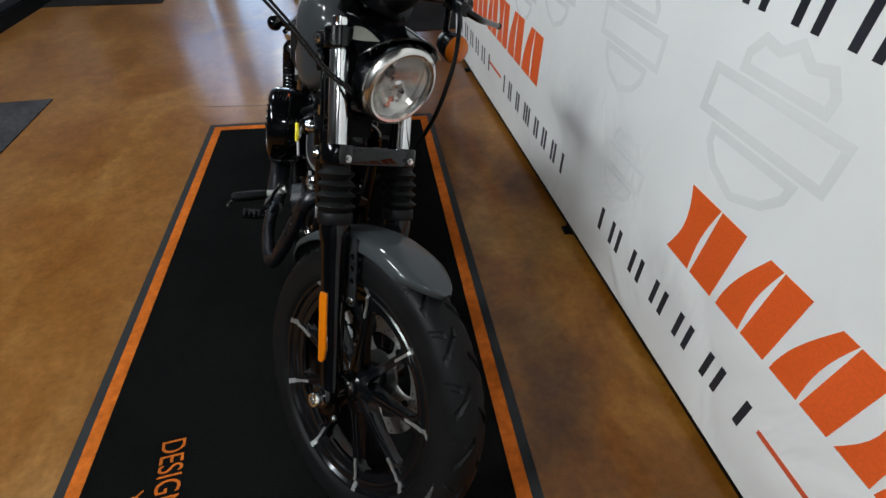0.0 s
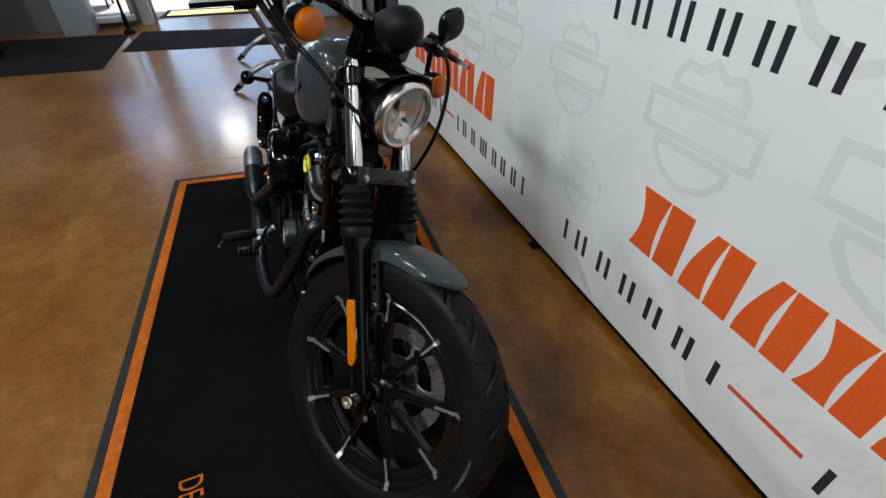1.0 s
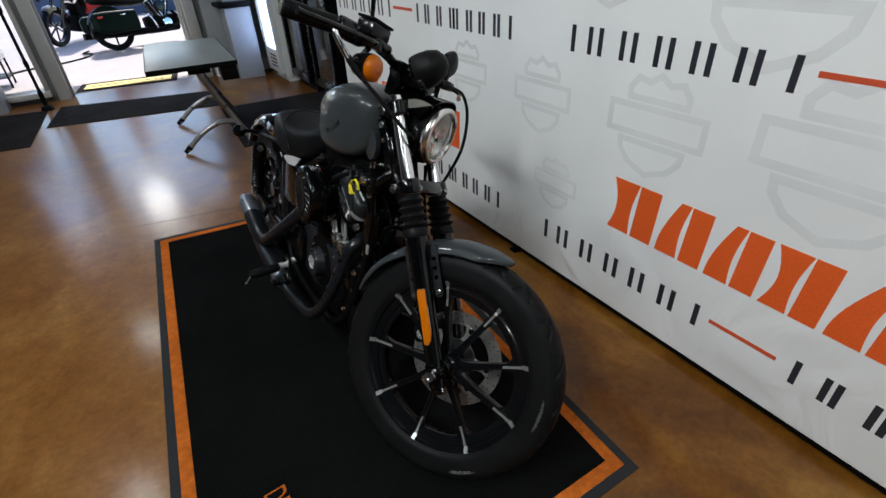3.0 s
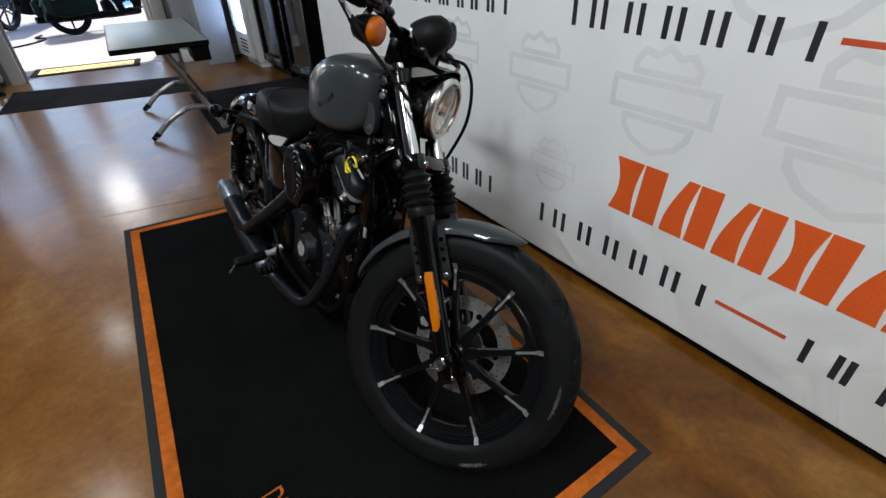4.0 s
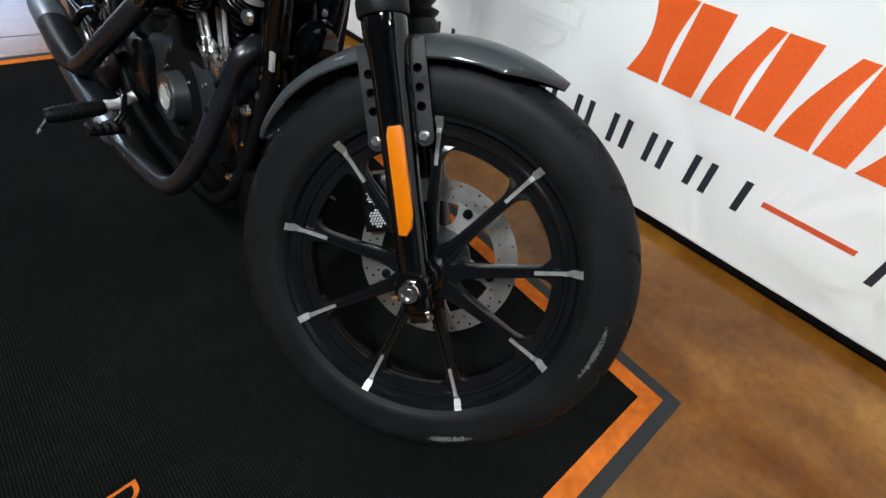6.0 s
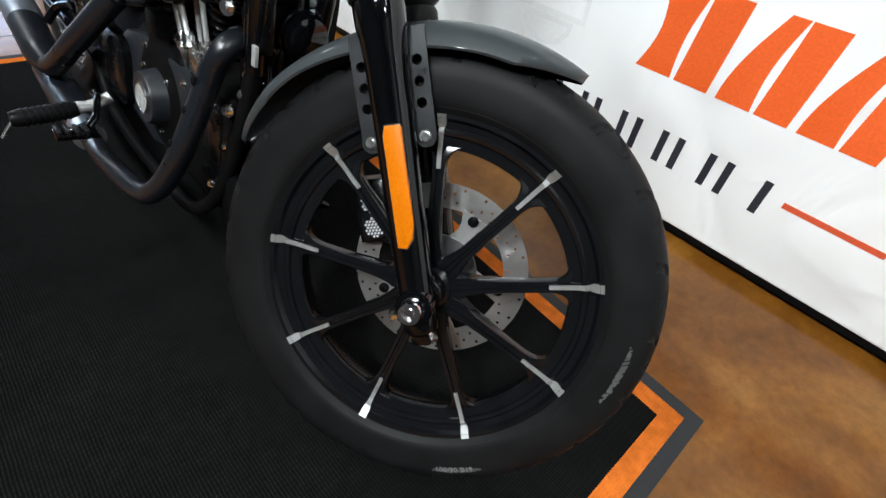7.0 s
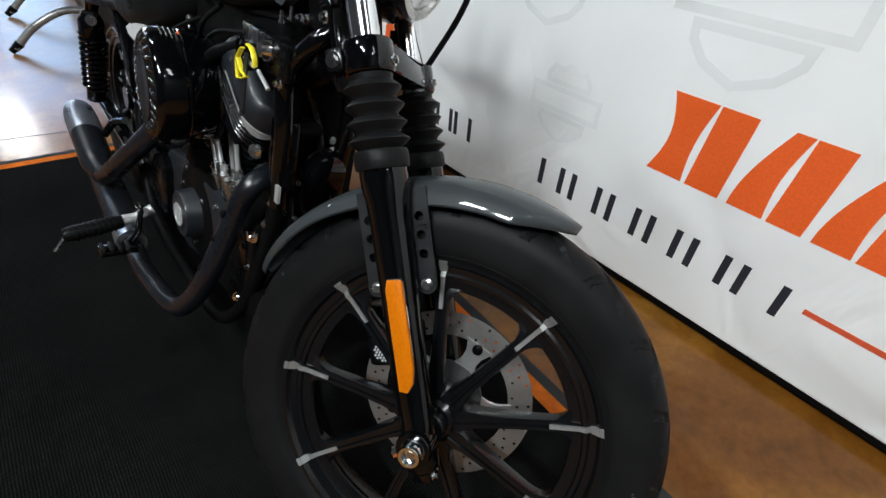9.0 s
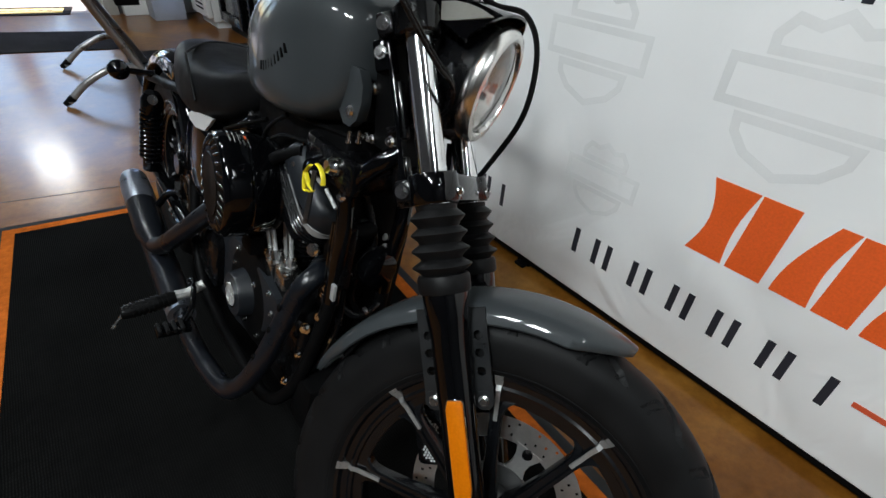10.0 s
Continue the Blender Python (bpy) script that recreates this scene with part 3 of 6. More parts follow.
part("rail", joined(box(-0.06, 0.08, -0.55, 0.50, 0.67, 0.713, 0.004), box(0.14, 0.247, -0.63, -0.40, 0.62, 0.713, 0.006)), M["flat"], tb)
for fy, top in ((-0.06, -0.08), (0.82, 0.46)):
    yy = fy - 0.02
    part("leg", joined(tube([(-0.02, top, 0.68), (0.10, (top + yy) / 2, 0.40), (0.27, yy, 0.03)], 0.024, 12), rod((0.27, yy - 0.03, 0.026), (0.27, yy + 0.03, 0.026), 0.026, 14)), M["table_leg"], tb)
    ft = part("foot", tube([(0.20, yy, 0.19), (0.06, yy, 0.20), (-0.10, yy, 0.13), (-0.225, yy, 0.025)], 0.020, 12), M["table_leg"], tb)
    part("foot_cap", joined(tube([(-0.195, yy, 0.050), (-0.25, yy, 0.012)], [0.024, 0.016], 10, smooth=False)), M["flat"], ft)

# ---- counter, pedestal, coolers beyond the banner ----
ct = empty("reception_counter", Matrix.Translation((0.62, 7.0, 0)), "grey reception counter with a dark top", "counter")
part("body", box(-0.22, 0.75, -0.02, 0.08, 0.14, 0.92, 0.006), M["grey_panel"], ct)
part("plinth", box(-0.24, 0.77, -0.03, 0.08, 0.0, 0.14, 0.004), M["white_panel"], ct)
part("top", box(-0.27, 0.80, -0.09, 0.08, 0.92, 0.98, 0.01), M["flat"], ct)
part("upper_panel", box(-0.18, 0.72, 0.0, 0.08, 0.98, 1.55, 0.006), M["white_panel"], ct)
pd = empty("pedestal", Matrix.Translation((0.74, 6.72, 0)), "grey pedestal cabinet with a padded black rim", "cabinet")
part("body", box(-0.15, 0.15, -0.13, 0.18, 0.0, 0.80, 0.006), M["grey_panel"], pd)
part("rim", joined(box(-0.17, 0.17, -0.16, 0.20, 0.80, 0.86, 0.02), rod((-0.19, -0.15, 0.83), (-0.19, 0.19, 0.83), 0.028, 14)), M["flat"], pd)
part("upper_panel", box(-0.12, 0.15, -0.02, 0.18, 0.86, 2.2, 0.006), M["grey_panel"], pd)


def cooler(y0, y1, x, depth, kind):
    white = kind == "vending"
    ob = empty("vending_machine" if white else "drinks_cooler", Matrix.Translation((x, y0, 0)), "white vending machine with a lit blue display" if white else "black drinks cooler with a tall glass door", "vending machine" if white else "fridge")
    w = y1 - y0
    part("body", joined(box(0.03, depth, 0, w, 0.06, 1.83, 0.008), box(0.06, depth, 0.02, w - 0.02, 0, 0.058)), M["white_panel"] if white else M["flat"], ob)
    d = part("door", joined(box(-0.02, 0.028, 0.005, 0.07, 0.10, 1.80, 0.004), box(-0.02, 0.028, w - 0.07, w - 0.005, 0.10, 1.80, 0.004), box(-0.02, 0.028, 0.072, w - 0.072, 0.10, 0.36 if white else 0.18, 0.004), box(-0.02, 0.028, 0.072, w - 0.072, 1.70, 1.80, 0.004)), M["white_panel"] if white else M["satin"], ob)
    if white:
        part("screen", box(0.0, 0.02, 0.075, w - 0.075, 0.365, 1.695), M["screen"], d)
        for k in range(4):
            part("vent_slat", box(-0.026, -0.021, 0.12, w - 0.2, 0.16 + k * 0.04, 0.175 + k * 0.04), M["flat"], d)
        part("trim_strip", box(-0.03, -0.021, w - 0.05, w - 0.03, 0.40, 1.65), M["white_panel"], d)
    else:
        part("pane", box(0.004, 0.010, 0.075, w - 0.075, 0.185, 1.695), M["glass"], d)
        part("handle", tube([(-0.022, 0.035, 0.9), (-0.06, 0.035, 0.95), (-0.06, 0.035, 1.3), (-0.022, 0.035, 1.35)], 0.010, 10), M["chrome"], d)
        for k in range(4):
            part("shelf", box(0.032, 0.034, 0.08, w - 0.08, 0.5 + k * 0.3, 0.52 + k * 0.3), M["steel"], ob)
    return ob


cooler(6.03, 6.58, 0.98, 0.7, "vending")
cooler(5.34, 5.97, 1.08, 0.7, "cooler")
cooler(4.62, 5.28, 1.12, 0.7, "cooler")

# ---- west side: display case, litter bin, white machine outside the glass ----
cs = empty("display_case", Matrix.Translation((-2.66, 4.4, 0)) @ Matrix.Rotation(radians(-6), 4, "Z"), "dark display case with a pale front", "cabinet")
part("body", box(-0.7, -0.05, -1.2, 1.75, 0.10, 1.15, 0.008), M["dark_wall"], cs)
part("plinth", box(-0.66, 0.0, -1.2, 1.75, 0.0, 0.098), M["flat"], cs)
for k in range(3):
    part("front_panel", box(-0.048, -0.02, -1.15 + k * 0.97, -0.23 + k * 0.97, 0.16, 1.1, 0.006), M["grey_panel"], cs)
bn = empty("litter_bin", Matrix.Translation((-1.94, 6.92, 0)), "square grey litter bin with a black lid", "bin")
part("body", box(-0.15, 0.15, -0.15, 0.15, 0.0, 0.63, 0.012), M["grey_panel"], bn)
part("lid", joined(box(-0.162, 0.162, -0.162, 0.162, 0.63, 0.72, 0.02), box(-0.10, 0.10, -0.14, 0.14, 0.72, 0.75, 0.01)), M["flat"], bn)
mc = empty("outdoor_unit", Matrix.Translation((-2.22, 8.5, -0.002)), "white metal service box on a thin steel rack outside", "machine")
part("body", box(-0.35, 0.35, -0.2, 0.2, 0.32, 1.25, 0.015), M["box_white"], mc)
part("access_panel", box(-0.27, 0.27, -0.212, -0.202, 0.62, 1.15, 0.004), M["white_panel"], mc)
part("latch", box(0.16, 0.20, -0.222, -0.213, 0.42, 0.50, 0.003), M["flat"], mc)
for lx in (-0.33, 0.33):
    for ly in (-0.18, 0.18):
        part("leg", rod((lx, ly, 0), (lx, ly, 0.32), 0.012, 8), M["flat"], mc)
part("shelf", box(-0.35, 0.35, -0.2, 0.2, 0.12, 0.13), M["flat"], mc)
hs = thing("hose", tube([(-2.1, 9.3, 0.010), (-1.75, 9.6, 0.010), (-1.38, 9.75, 0.010), (-1.08, 10.05, 0.010), (-0.98, 10.35, 0.010), (-1.12, 10.5, 0.010), (-1.03, 10.75, 0.010)], 0.012, 8), M["flat"], "thin black hose lying on the forecourt", "hose")

# ---- the motorcycle: x to its left, y to its back, z up; it leans on its side stand ----
LEAN_M = Matrix.Translation((-0.176, 0.825, 0.004)) @ Matrix.Rotation(radians(0.2), 4, "Z") @ Matrix.Rotation(radians(13.0), 4, "Y")
bike = empty("motorcycle", LEAN_M, "charcoal grey cruiser motorcycle with black engine leaning on its stand", "motorcycle")
RAKE = Vector((0, 0.5, math.sqrt(0.75)))
HUB = Vector((0, 0, 0.331))
PIVOT = Vector((0, 0.0554, 0.299))
STEER = Matrix.Translation(PIVOT) @ Matrix.Rotation(radians(32.0), 4, RAKE) @ Matrix.Translation(-PIVOT)
FWD = Vector((0, -math.sqrt(0.75), 0.5))


def fk(x, l, f=0.0):
    """A place on the fork: across, along the leg from the axle, ahead of the leg."""
    return HUB + Vector((x, 0, 0)) + RAKE * l + FWD * f


FORK = Matrix.Translation(HUB) @ Matrix(((1, 0, 0, 0), (0, FWD.y, RAKE.y, 0), (0, FWD.z, RAKE.z, 0), (0, 0, 0, 1)))


def front(name, bm, material, parent=None, label="", angle=35.0):
    return part(name, moved(bm, STEER), material, parent or bike, label, angle)


FULL = 0.80


def tyre_side(r, R, half, crown_r):
    """Half the width of a tyre at radius r: a round crown with full shoulders."""
    c = min(1.0, max(0.0, (r - R + crown_r) / crown_r)) ** (1 / FULL)
    return half * math.sqrt(1 - c * c) ** FULL


def tyre_mesh(R, bead, half, crown_r, grooves=True, n=760):
    """A motorcycle tyre round the x axis, slanted grooves cut into the tread."""
    prof = []
    for i in range(61):
        t = (i / 60 * 2 - 1) * radians(90)
        r = R - crown_r + crown_r * math.cos(t) ** FULL
        prof.append((r, math.copysign(tyre_side(r, R, half, crown_r), t)))

    def side(s):
        """Sidewall: bead, a moulded step and a shoulder line."""
        return [(bead, s * half * 0.70), (bead + 0.008, s * half * 0.86), (bead + 0.0135, s * half * 0.935), (bead + 0.0145, s * half * 0.915), (bead + 0.017, s * half * 0.945)]

    prof = side(-1) + [(bead + 0.024, -half * 0.975), (bead + 0.033, -half * 0.993)] + [q for q in prof if q[0] > R - crown_r + 0.0005] + [(bead + 0.033, half * 0.993), (bead + 0.024, half * 0.975)] + side(1)[::-1]
    rings = []
    for r, x in prof:
        ring = []
        for i in range(n):
            a = 2 * math.pi * i / n
            rr = r
            if grooves and r > R - 0.030:
                u = (a / (2 * math.pi) * 20 + (0.5 if x > 0 else 0.0)) % 1.0
                lane = abs(x) / half
                slash = 0.20 + 0.62 * lane ** 1.3
                if 0.10 < lane < 0.86 and abs(u - slash) < 0.075:
                    rr -= 0.0065
                if lane < 0.93 and lane > 0.55 and abs(((u + 0.45) % 1.0) - 0.9 + lane * 0.35) < 0.055:
                    rr -= 0.0045
            ring.append((x, rr * math.cos(a), rr * math.sin(a)))
        rings.append(ring)
    return rings_mesh(rings, False)


def spoked_wheel(place, centre, R, bead, half, crown_r, hub_r, phase, rim_half, disc_r=0.146):
    """A cast wheel of nine slender spokes with silver tips; the parts are moved by place."""
    at = place @ Matrix.Translation(centre)
    b, w = bead, rim_half
    rim = [(b + 0.006, -w - 0.001), (b + 0.0065, -w - 0.004), (b + 0.0045, -w - 0.006), (b - 0.002, -w - 0.0055), (b - 0.006, -w + 0.002), (b - 0.015, -w + 0.004), (b - 0.019, -w + 0.0015), (b - 0.024, -w + 0.003), (b - 0.026, -w + 0.0075), (b - 0.034, -w + 0.0085), (b - 0.041, -w + 0.0095), (b - 0.0425, -w + 0.014), (b - 0.040, -w + 0.026),
           (b - 0.0315, 0.0), (b - 0.030, w - 0.016), (b - 0.025, w - 0.003), (b - 0.019, w - 0.0015), (b - 0.015, w - 0.004), (b - 0.006, w - 0.002), (b - 0.002, w + 0.0055), (b + 0.0045, w + 0.006), (b + 0.0065, w + 0.004), (b + 0.006, w + 0.001), (b - 0.004, w * 0.8), (b - 0.012, 0), (b - 0.004, -w * 0.8)]
    rim_ob = part("front_wheel" if hub_r < 0.05 else "rear_wheel", moved(lathe(rim, 128, True), at), M["wheel"], bike, "black cast wheel with nine spokes")
    part("tyre", moved(tyre_mesh(R, b - 0.002, half, crown_r, disc_r > 0, 760 if disc_r else 160), at), M["tyre"], rim_ob, "black rubber tyre")
    part("rim_line", moved(lathe([(b + 0.0078, -w - 0.0042), (b + 0.0078, -w - 0.0062), (b + 0.0062, -w - 0.0062), (b + 0.0062, -w - 0.0042)], 128, True), at), M["gloss"], rim_ob, "thin glossy rim edge")
    h = [(0.012, -0.052), (hub_r * 0.62, -0.052), (hub_r * 0.68, -0.048), (hub_r * 0.72, -0.036), (hub_r, -0.028), (hub_r * 1.04, -0.010), (hub_r * 1.04, 0.010), (hub_r, 0.030), (hub_r * 0.8, 0.045), (0.012, 0.047)]
    part("hub", moved(lathe(h, 48), at), M["wheel"], rim_ob)
    n_sp = 9
    for k in range(n_sp):
        a = radians(phase + 40 * k)
        turn = at @ Matrix.Rotation(-a, 4, "X")
        rings = []
        r_out = b - 0.040
        for r, hw, x0, x1 in ((hub_r * 0.9, 0.0160, -0.034, 0.008), (hub_r * 1.3, 0.0175, -0.0335, 0.006), (hub_r * 1.6, 0.0135, -0.033, 0.004), (hub_r * 2.0, 0.0112, -0.0325, 0.002), ((hub_r + r_out) / 2, 0.0100, -0.031, -0.004), (r_out - 0.030, 0.0098, -0.031, -0.006), (r_out - 0.020, 0.0110, -0.031, -0.006), (r_out - 0.012, 0.0142, -0.0305, -0.006), (r_out - 0.006, 0.0190, -0.0295, -0.006), (r_out - 0.002, 0.0255, -0.0285, -0.005), (r_out + 0.001, 0.0340, -0.0275, -0.004)):
            g = hw * 0.30
            rings.append([(x0, -hw * 0.82, r), (x0, -g, r), (x0 + 0.0038, -g * 0.5, r), (x0 + 0.0038, g * 0.5, r), (x0, g, r), (x0, hw * 0.82, r), (x0 + 0.004, hw, r), (x1, hw * 0.7, r), (x1, -hw * 0.7, r), (x0 + 0.004, -hw, r)])
        part("spoke", moved(rings_mesh(rings), turn), M["wheel"], rim_ob)
        tip = []
        for r, hw, x in ((b - 0.070, 0.0028, -0.0340), (b - 0.050, 0.0030, -0.0345), (b - 0.030, 0.0031, -0.0350), (b - 0.025, 0.0032, -0.0365), (b - 0.021, 0.0036, -w + 0.0015 - 0.0035), (b - 0.014, 0.0040, -w + 0.0020), (b - 0.012, 0.0056, -w + 0.0010), (b - 0.0075, 0.0060, -w - 0.0012), (b - 0.0045, 0.0062, -w - 0.0040), (b + 0.0035, 0.0062, -w - 0.0085)):
            tip.append([(x, -hw, r), (x, hw, r), (x + 0.0035, hw, r), (x + 0.0035, -hw, r)])
        part("spoke_tip", moved(rings_mesh(tip), turn), M["spoke_tip"], rim_ob, "silver machined spoke tip")
    if disc_r:
        # brake disc with rows of holes
        bm = bmesh.new()
        nr, na = 9, 216
        r0, r1 = disc_r - 0.040, disc_r
        grid = [[bm.verts.new((0.056, (r0 + (r1 - r0) * i / nr) * math.cos(2 * math.pi * j / na), (r0 + (r1 - r0) * i / nr) * math.sin(2 * math.pi * j / na))) for j in range(na)] for i in range(nr + 1)]
        for i in range(nr):
            for j in range(na):
                if (i, j % 18) in ((1, 2), (3, 6), (5, 10), (7, 14), (7, 5), (2, 12)):
                    continue
                bm.faces.new((grid[i][j], grid[i][(j + 1) % na], grid[i + 1][(j + 1) % na], grid[i + 1][j]))
        bmesh.ops.solidify(bm, geom=bm.faces[:], thickness=0.005)
        dsc = part("brake_disc", moved(bm, at), M["disc"], rim_ob, "drilled steel brake disc")
        part("disc_carrier", moved(lathe([(0.030, 0.050), (0.062, 0.050), (0.062, 0.058), (0.030, 0.058)], 40, True), at), M["carrier"], dsc)
        for k in range(5):
            arm = [(-0.019, 0.060), (0.019, 0.060), (0.013, 0.074), (0.014, 0.088), (0.024, r0 + 0.003), (-0.024, r0 + 0.003), (-0.014, 0.088), (-0.013, 0.074)]
            part("carrier_arm", moved(slab(arm, 0.005, 0.001), at @ Matrix.Rotation(radians(72 * k + 10), 4, "X") @ Matrix(((0, 0, 1, 0.0525), (1, 0, 0, 0), (0, 1, 0, 0), (0, 0, 0, 1)))), M["disc"], dsc)
        for k in range(5):
            q = Matrix.Rotation(radians(72 * k + 10), 4, "X") @ Vector((0.050, 0, r0 - 0.004))
            part("disc_bolt", moved(bolt(q, (-1, 0, 0), 0.0060, 0.005), at), M["satin"], dsc)
    return rim_ob, at


fw, FW_AT = spoked_wheel(STEER, HUB, 0.339, 0.2475, 0.0515, 0.0470, 0.040, 17.8, 0.036)
rnd = random.Random(5)
# chalky scuffs and size marking on the front sidewall
for a0, a1, rr in ((0.45, 0.70, 0.304), (1.46, 1.78, 0.297)):
    strokes = []
    for i in range(26):
        a = math.pi + a0 + (a1 - a0) * (i + rnd.uniform(-0.3, 0.3)) / 25
        hwid = 0.0046 * math.sin(math.pi * (i + 0.8) / 27) ** 0.5 * rnd.uniform(0.5, 1.0)
        mid_r = rr + rnd.uniform(-0.0015, 0.0015)
        da = rnd.uniform(0.0030, 0.0085)
        strokes.append(rings_mesh([[Vector((-tyre_side(r_, 0.339, 0.0515, 0.047) - d_, r_ * math.sin(a + s * da + (r_ - mid_r) * 1.5), r_ * math.cos(a + s * da + (r_ - mid_r) * 1.5))) for r_, d_ in ((mid_r - hwid, 0.0006), (mid_r + hwid, 0.0006), (mid_r + hwid, -0.003), (mid_r - hwid, -0.003))] for s in (-1, 1)]))
    part("scuff", moved(joined(*strokes), FW_AT), M["scuff"], fw, "pale chalky scuff on the sidewall")
tx = writing("100/90 B19", 0.0135, 0.0006)
for v in tx.verts:
    # bend the line of writing round the sidewall
    a = math.pi + 0.458 + v.co.x / 0.302
    r_ = 0.3065 - v.co.y
    v.co = Vector((-tyre_side(r_, 0.339, 0.0515, 0.047) - 0.0008 - v.co.z, r_ * math.sin(a), r_ * math.cos(a)))
part("size_marking", moved(tx, FW_AT), M["letter"], fw, "grey moulded size figures")

# fork
FX = 0.088
for sx in (-1, 1):
    x = sx * FX
    sl = front("fork_slider", joined(moved(lathe([(0.018, -0.045), (0.0235, -0.040), (0.025, -0.030), (0.0245, 0.03), (0.0255, 0.10), (0.0262, 0.25), (0.0268, 0.315), (0.0290, 0.338), (0.0312, 0.352), (0.0318, 0.372), (0.0310, 0.383), (0.024, 0.384)], 36, axis="z"), FORK @ Matrix.Translation((x, 0, 0)))), M["gloss"], label="gloss black fork slider")
    front("axle_boss", joined(moved(lathe([(0.024, -0.030), (0.026, -0.026), (0.026, 0.026), (0.024, 0.030)], 28, axis="x"), Matrix.Translation(HUB + Vector((x, 0, 0)))), moved(box(-0.012, 0.012, -0.014, 0.014, -0.062, -0.02, 0.004), FORK @ Matrix.Translation((x, 0, 0)))), M["gloss"], sl)
    front("slider_bolt", bolt(fk(x, -0.055, 0.014), FWD, 0.005, 0.006), M["steel"], sl)
    tub = front("fork_tube", moved(lathe([(0.0195, 0.36), (0.0195, 0.755)], 36, axis="z"), FORK @ Matrix.Translation((x, 0, 0))), M["chrome"], label="polished chrome fork tube")
    prof = [(0.026, 0.379), (0.0350, 0.380), (0.0362, 0.384), (0.0362, 0.399), (0.0340, 0.404)]
    for k in range(4):
        z0 = 0.4035 + k * 0.0218
        prof += [(0.0290, z0 + 0.001), (0.0300, z0 + 0.003), (0.0400 - 0.0010 * k, z0 + 0.0105), (0.0408 - 0.0010 * k, z0 + 0.0122), (0.0398 - 0.0010 * k, z0 + 0.0135), (0.0282, z0 + 0.0209)]
    prof += [(0.0275, 0.491), (0.0285, 0.4975), (0.024, 0.4985)]
    front("fork_boot", moved(lathe(prof, 40, axis="z"), FORK @ Matrix.Translation((x, 0, 0))), M["rubber"], label="ribbed black rubber fork boot")
    cap = front("fork_cap", moved(lathe([(0.0, 0.775), (0.014, 0.775), (0.017, 0.772), (0.017, 0.757), (0.0, 0.757)][::-1], 28, axis="z"), FORK @ Matrix.Translation((x, 0, 0))), M["chrome"], label="chrome fork cap")
lc = front("lower_clamp", joined(*[moved(lathe([(0.0315, 0.499), (0.0335, 0.502), (0.0335, 0.536), (0.0315, 0.539)], 32, axis="z"), FORK @ Matrix.Translation((sx * FX, 0, 0))) for sx in (-1, 1)], moved(box(-0.085, 0.085, -0.026, 0.030, 0.499, 0.538, 0.006), FORK)), M["gloss"], label="gloss black lower fork clamp")
uc = front("upper_clamp", joined(*[moved(lathe([(0.028, 0.716), (0.031, 0.719), (0.031, 0.752), (0.028, 0.756)], 32, axis="z"), FORK @ Matrix.Translation((sx * FX, 0, 0))) for sx in (-1, 1)], moved(box(-0.085, 0.085, -0.045, 0.020, 0.722, 0.752, 0.006), FORK)), M["satin"], label="black upper fork clamp")
for sx in (-1, 1):
    for l_, cl in ((0.519, lc), (0.735, uc)):
        ear = front("clamp_ear", moved(box(-0.013, 0.013, -0.048, -0.024, l_ - 0.015, l_ + 0.015, 0.005), FORK @ Matrix.Translation((sx * (FX + 0.012), 0, 0))), M["satin"], cl)
        front("clamp_bolt", bolt(fk(sx * (FX + 0.024), l_, -0.037), (sx, 0, 0), 0.0065, 0.007), M["chrome"], cl, "chrome pinch bolt")
    front("cover_bolt", bolt(fk(sx * FX * 0.98, 0.512, 0.0335), FWD, 0.005, 0.005), M["steel"], lc)
front("steering_stem", moved(lathe([(0.026, 0.50), (0.032, 0.52), (0.032, 0.74), (0.026, 0.765), (0.018, 0.775)], 24, axis="z"), FORK @ Matrix.Translation((0, -0.064, 0))), M["satin"], None)
# axle ends
an = front("axle_nut", joined(rod(HUB + Vector((-FX - 0.024, 0, 0)), HUB + Vector((-FX - 0.030, 0, 0)), 0.0175, 28), moved(lathe([(0.0155, -FX - 0.029), (0.0160, -FX - 0.043), (0.0145, -FX - 0.047), (0.0105, -FX - 0.047), (0.0098, -FX - 0.040), (0.0, -FX - 0.040)], 28), Matrix.Translation(HUB))), M["chrome"], label="chrome axle nut")
front("axle_end", joined(rod(HUB + Vector((-FX - 0.0385, 0, 0)), HUB + Vector((-FX - 0.0415, 0, 0)), 0.0060, 6)), M["steel"], an)
front("axle_pinch_bolt", bolt(fk(-FX - 0.010, -0.012, -0.026), -FWD + Vector((-0.5, 0, 0)), 0.0075, 0.012), M["chrome"], None)
front("axle_spacer", joined(*[rod(HUB + Vector((-0.0515 - 0.006 * k, 0, 0)), HUB + Vector((-0.0555 - 0.006 * k, 0, 0)), 0.026 - 0.002 * k, 28) for k in range(3)]), M["steel"], None)
# amber reflector on the right slider
oc = [(-0.0115, 0.0), (-0.0115, 0.140), (-0.008, 0.152), (0.010, 0.152), (0.0125, 0.148), (0.0125, 0.030), (0.009, 0.010), (0.0, -0.002)]
for sx in (-1, 1):
    rm = Matrix.Translation(fk(sx * (FX + 0.0245), 0.085, 0.004)) @ Matrix(((0, 0, sx, 0), (FWD.y, RAKE.y, 0, 0), (FWD.z, RAKE.z, 0, 0), (0, 0, 0, 1)))
    rf = front("side_reflector", moved(slab(oc, 0.0062, 0.0015), rm), M["amber"], label="long amber side reflector")
    front("reflector_backing", moved(slab([(x_ * 1.10, -0.0015 + y_ * 1.02) for x_, y_ in oc], 0.0030), rm), M["chrome"], rf, "bright reflector backing")
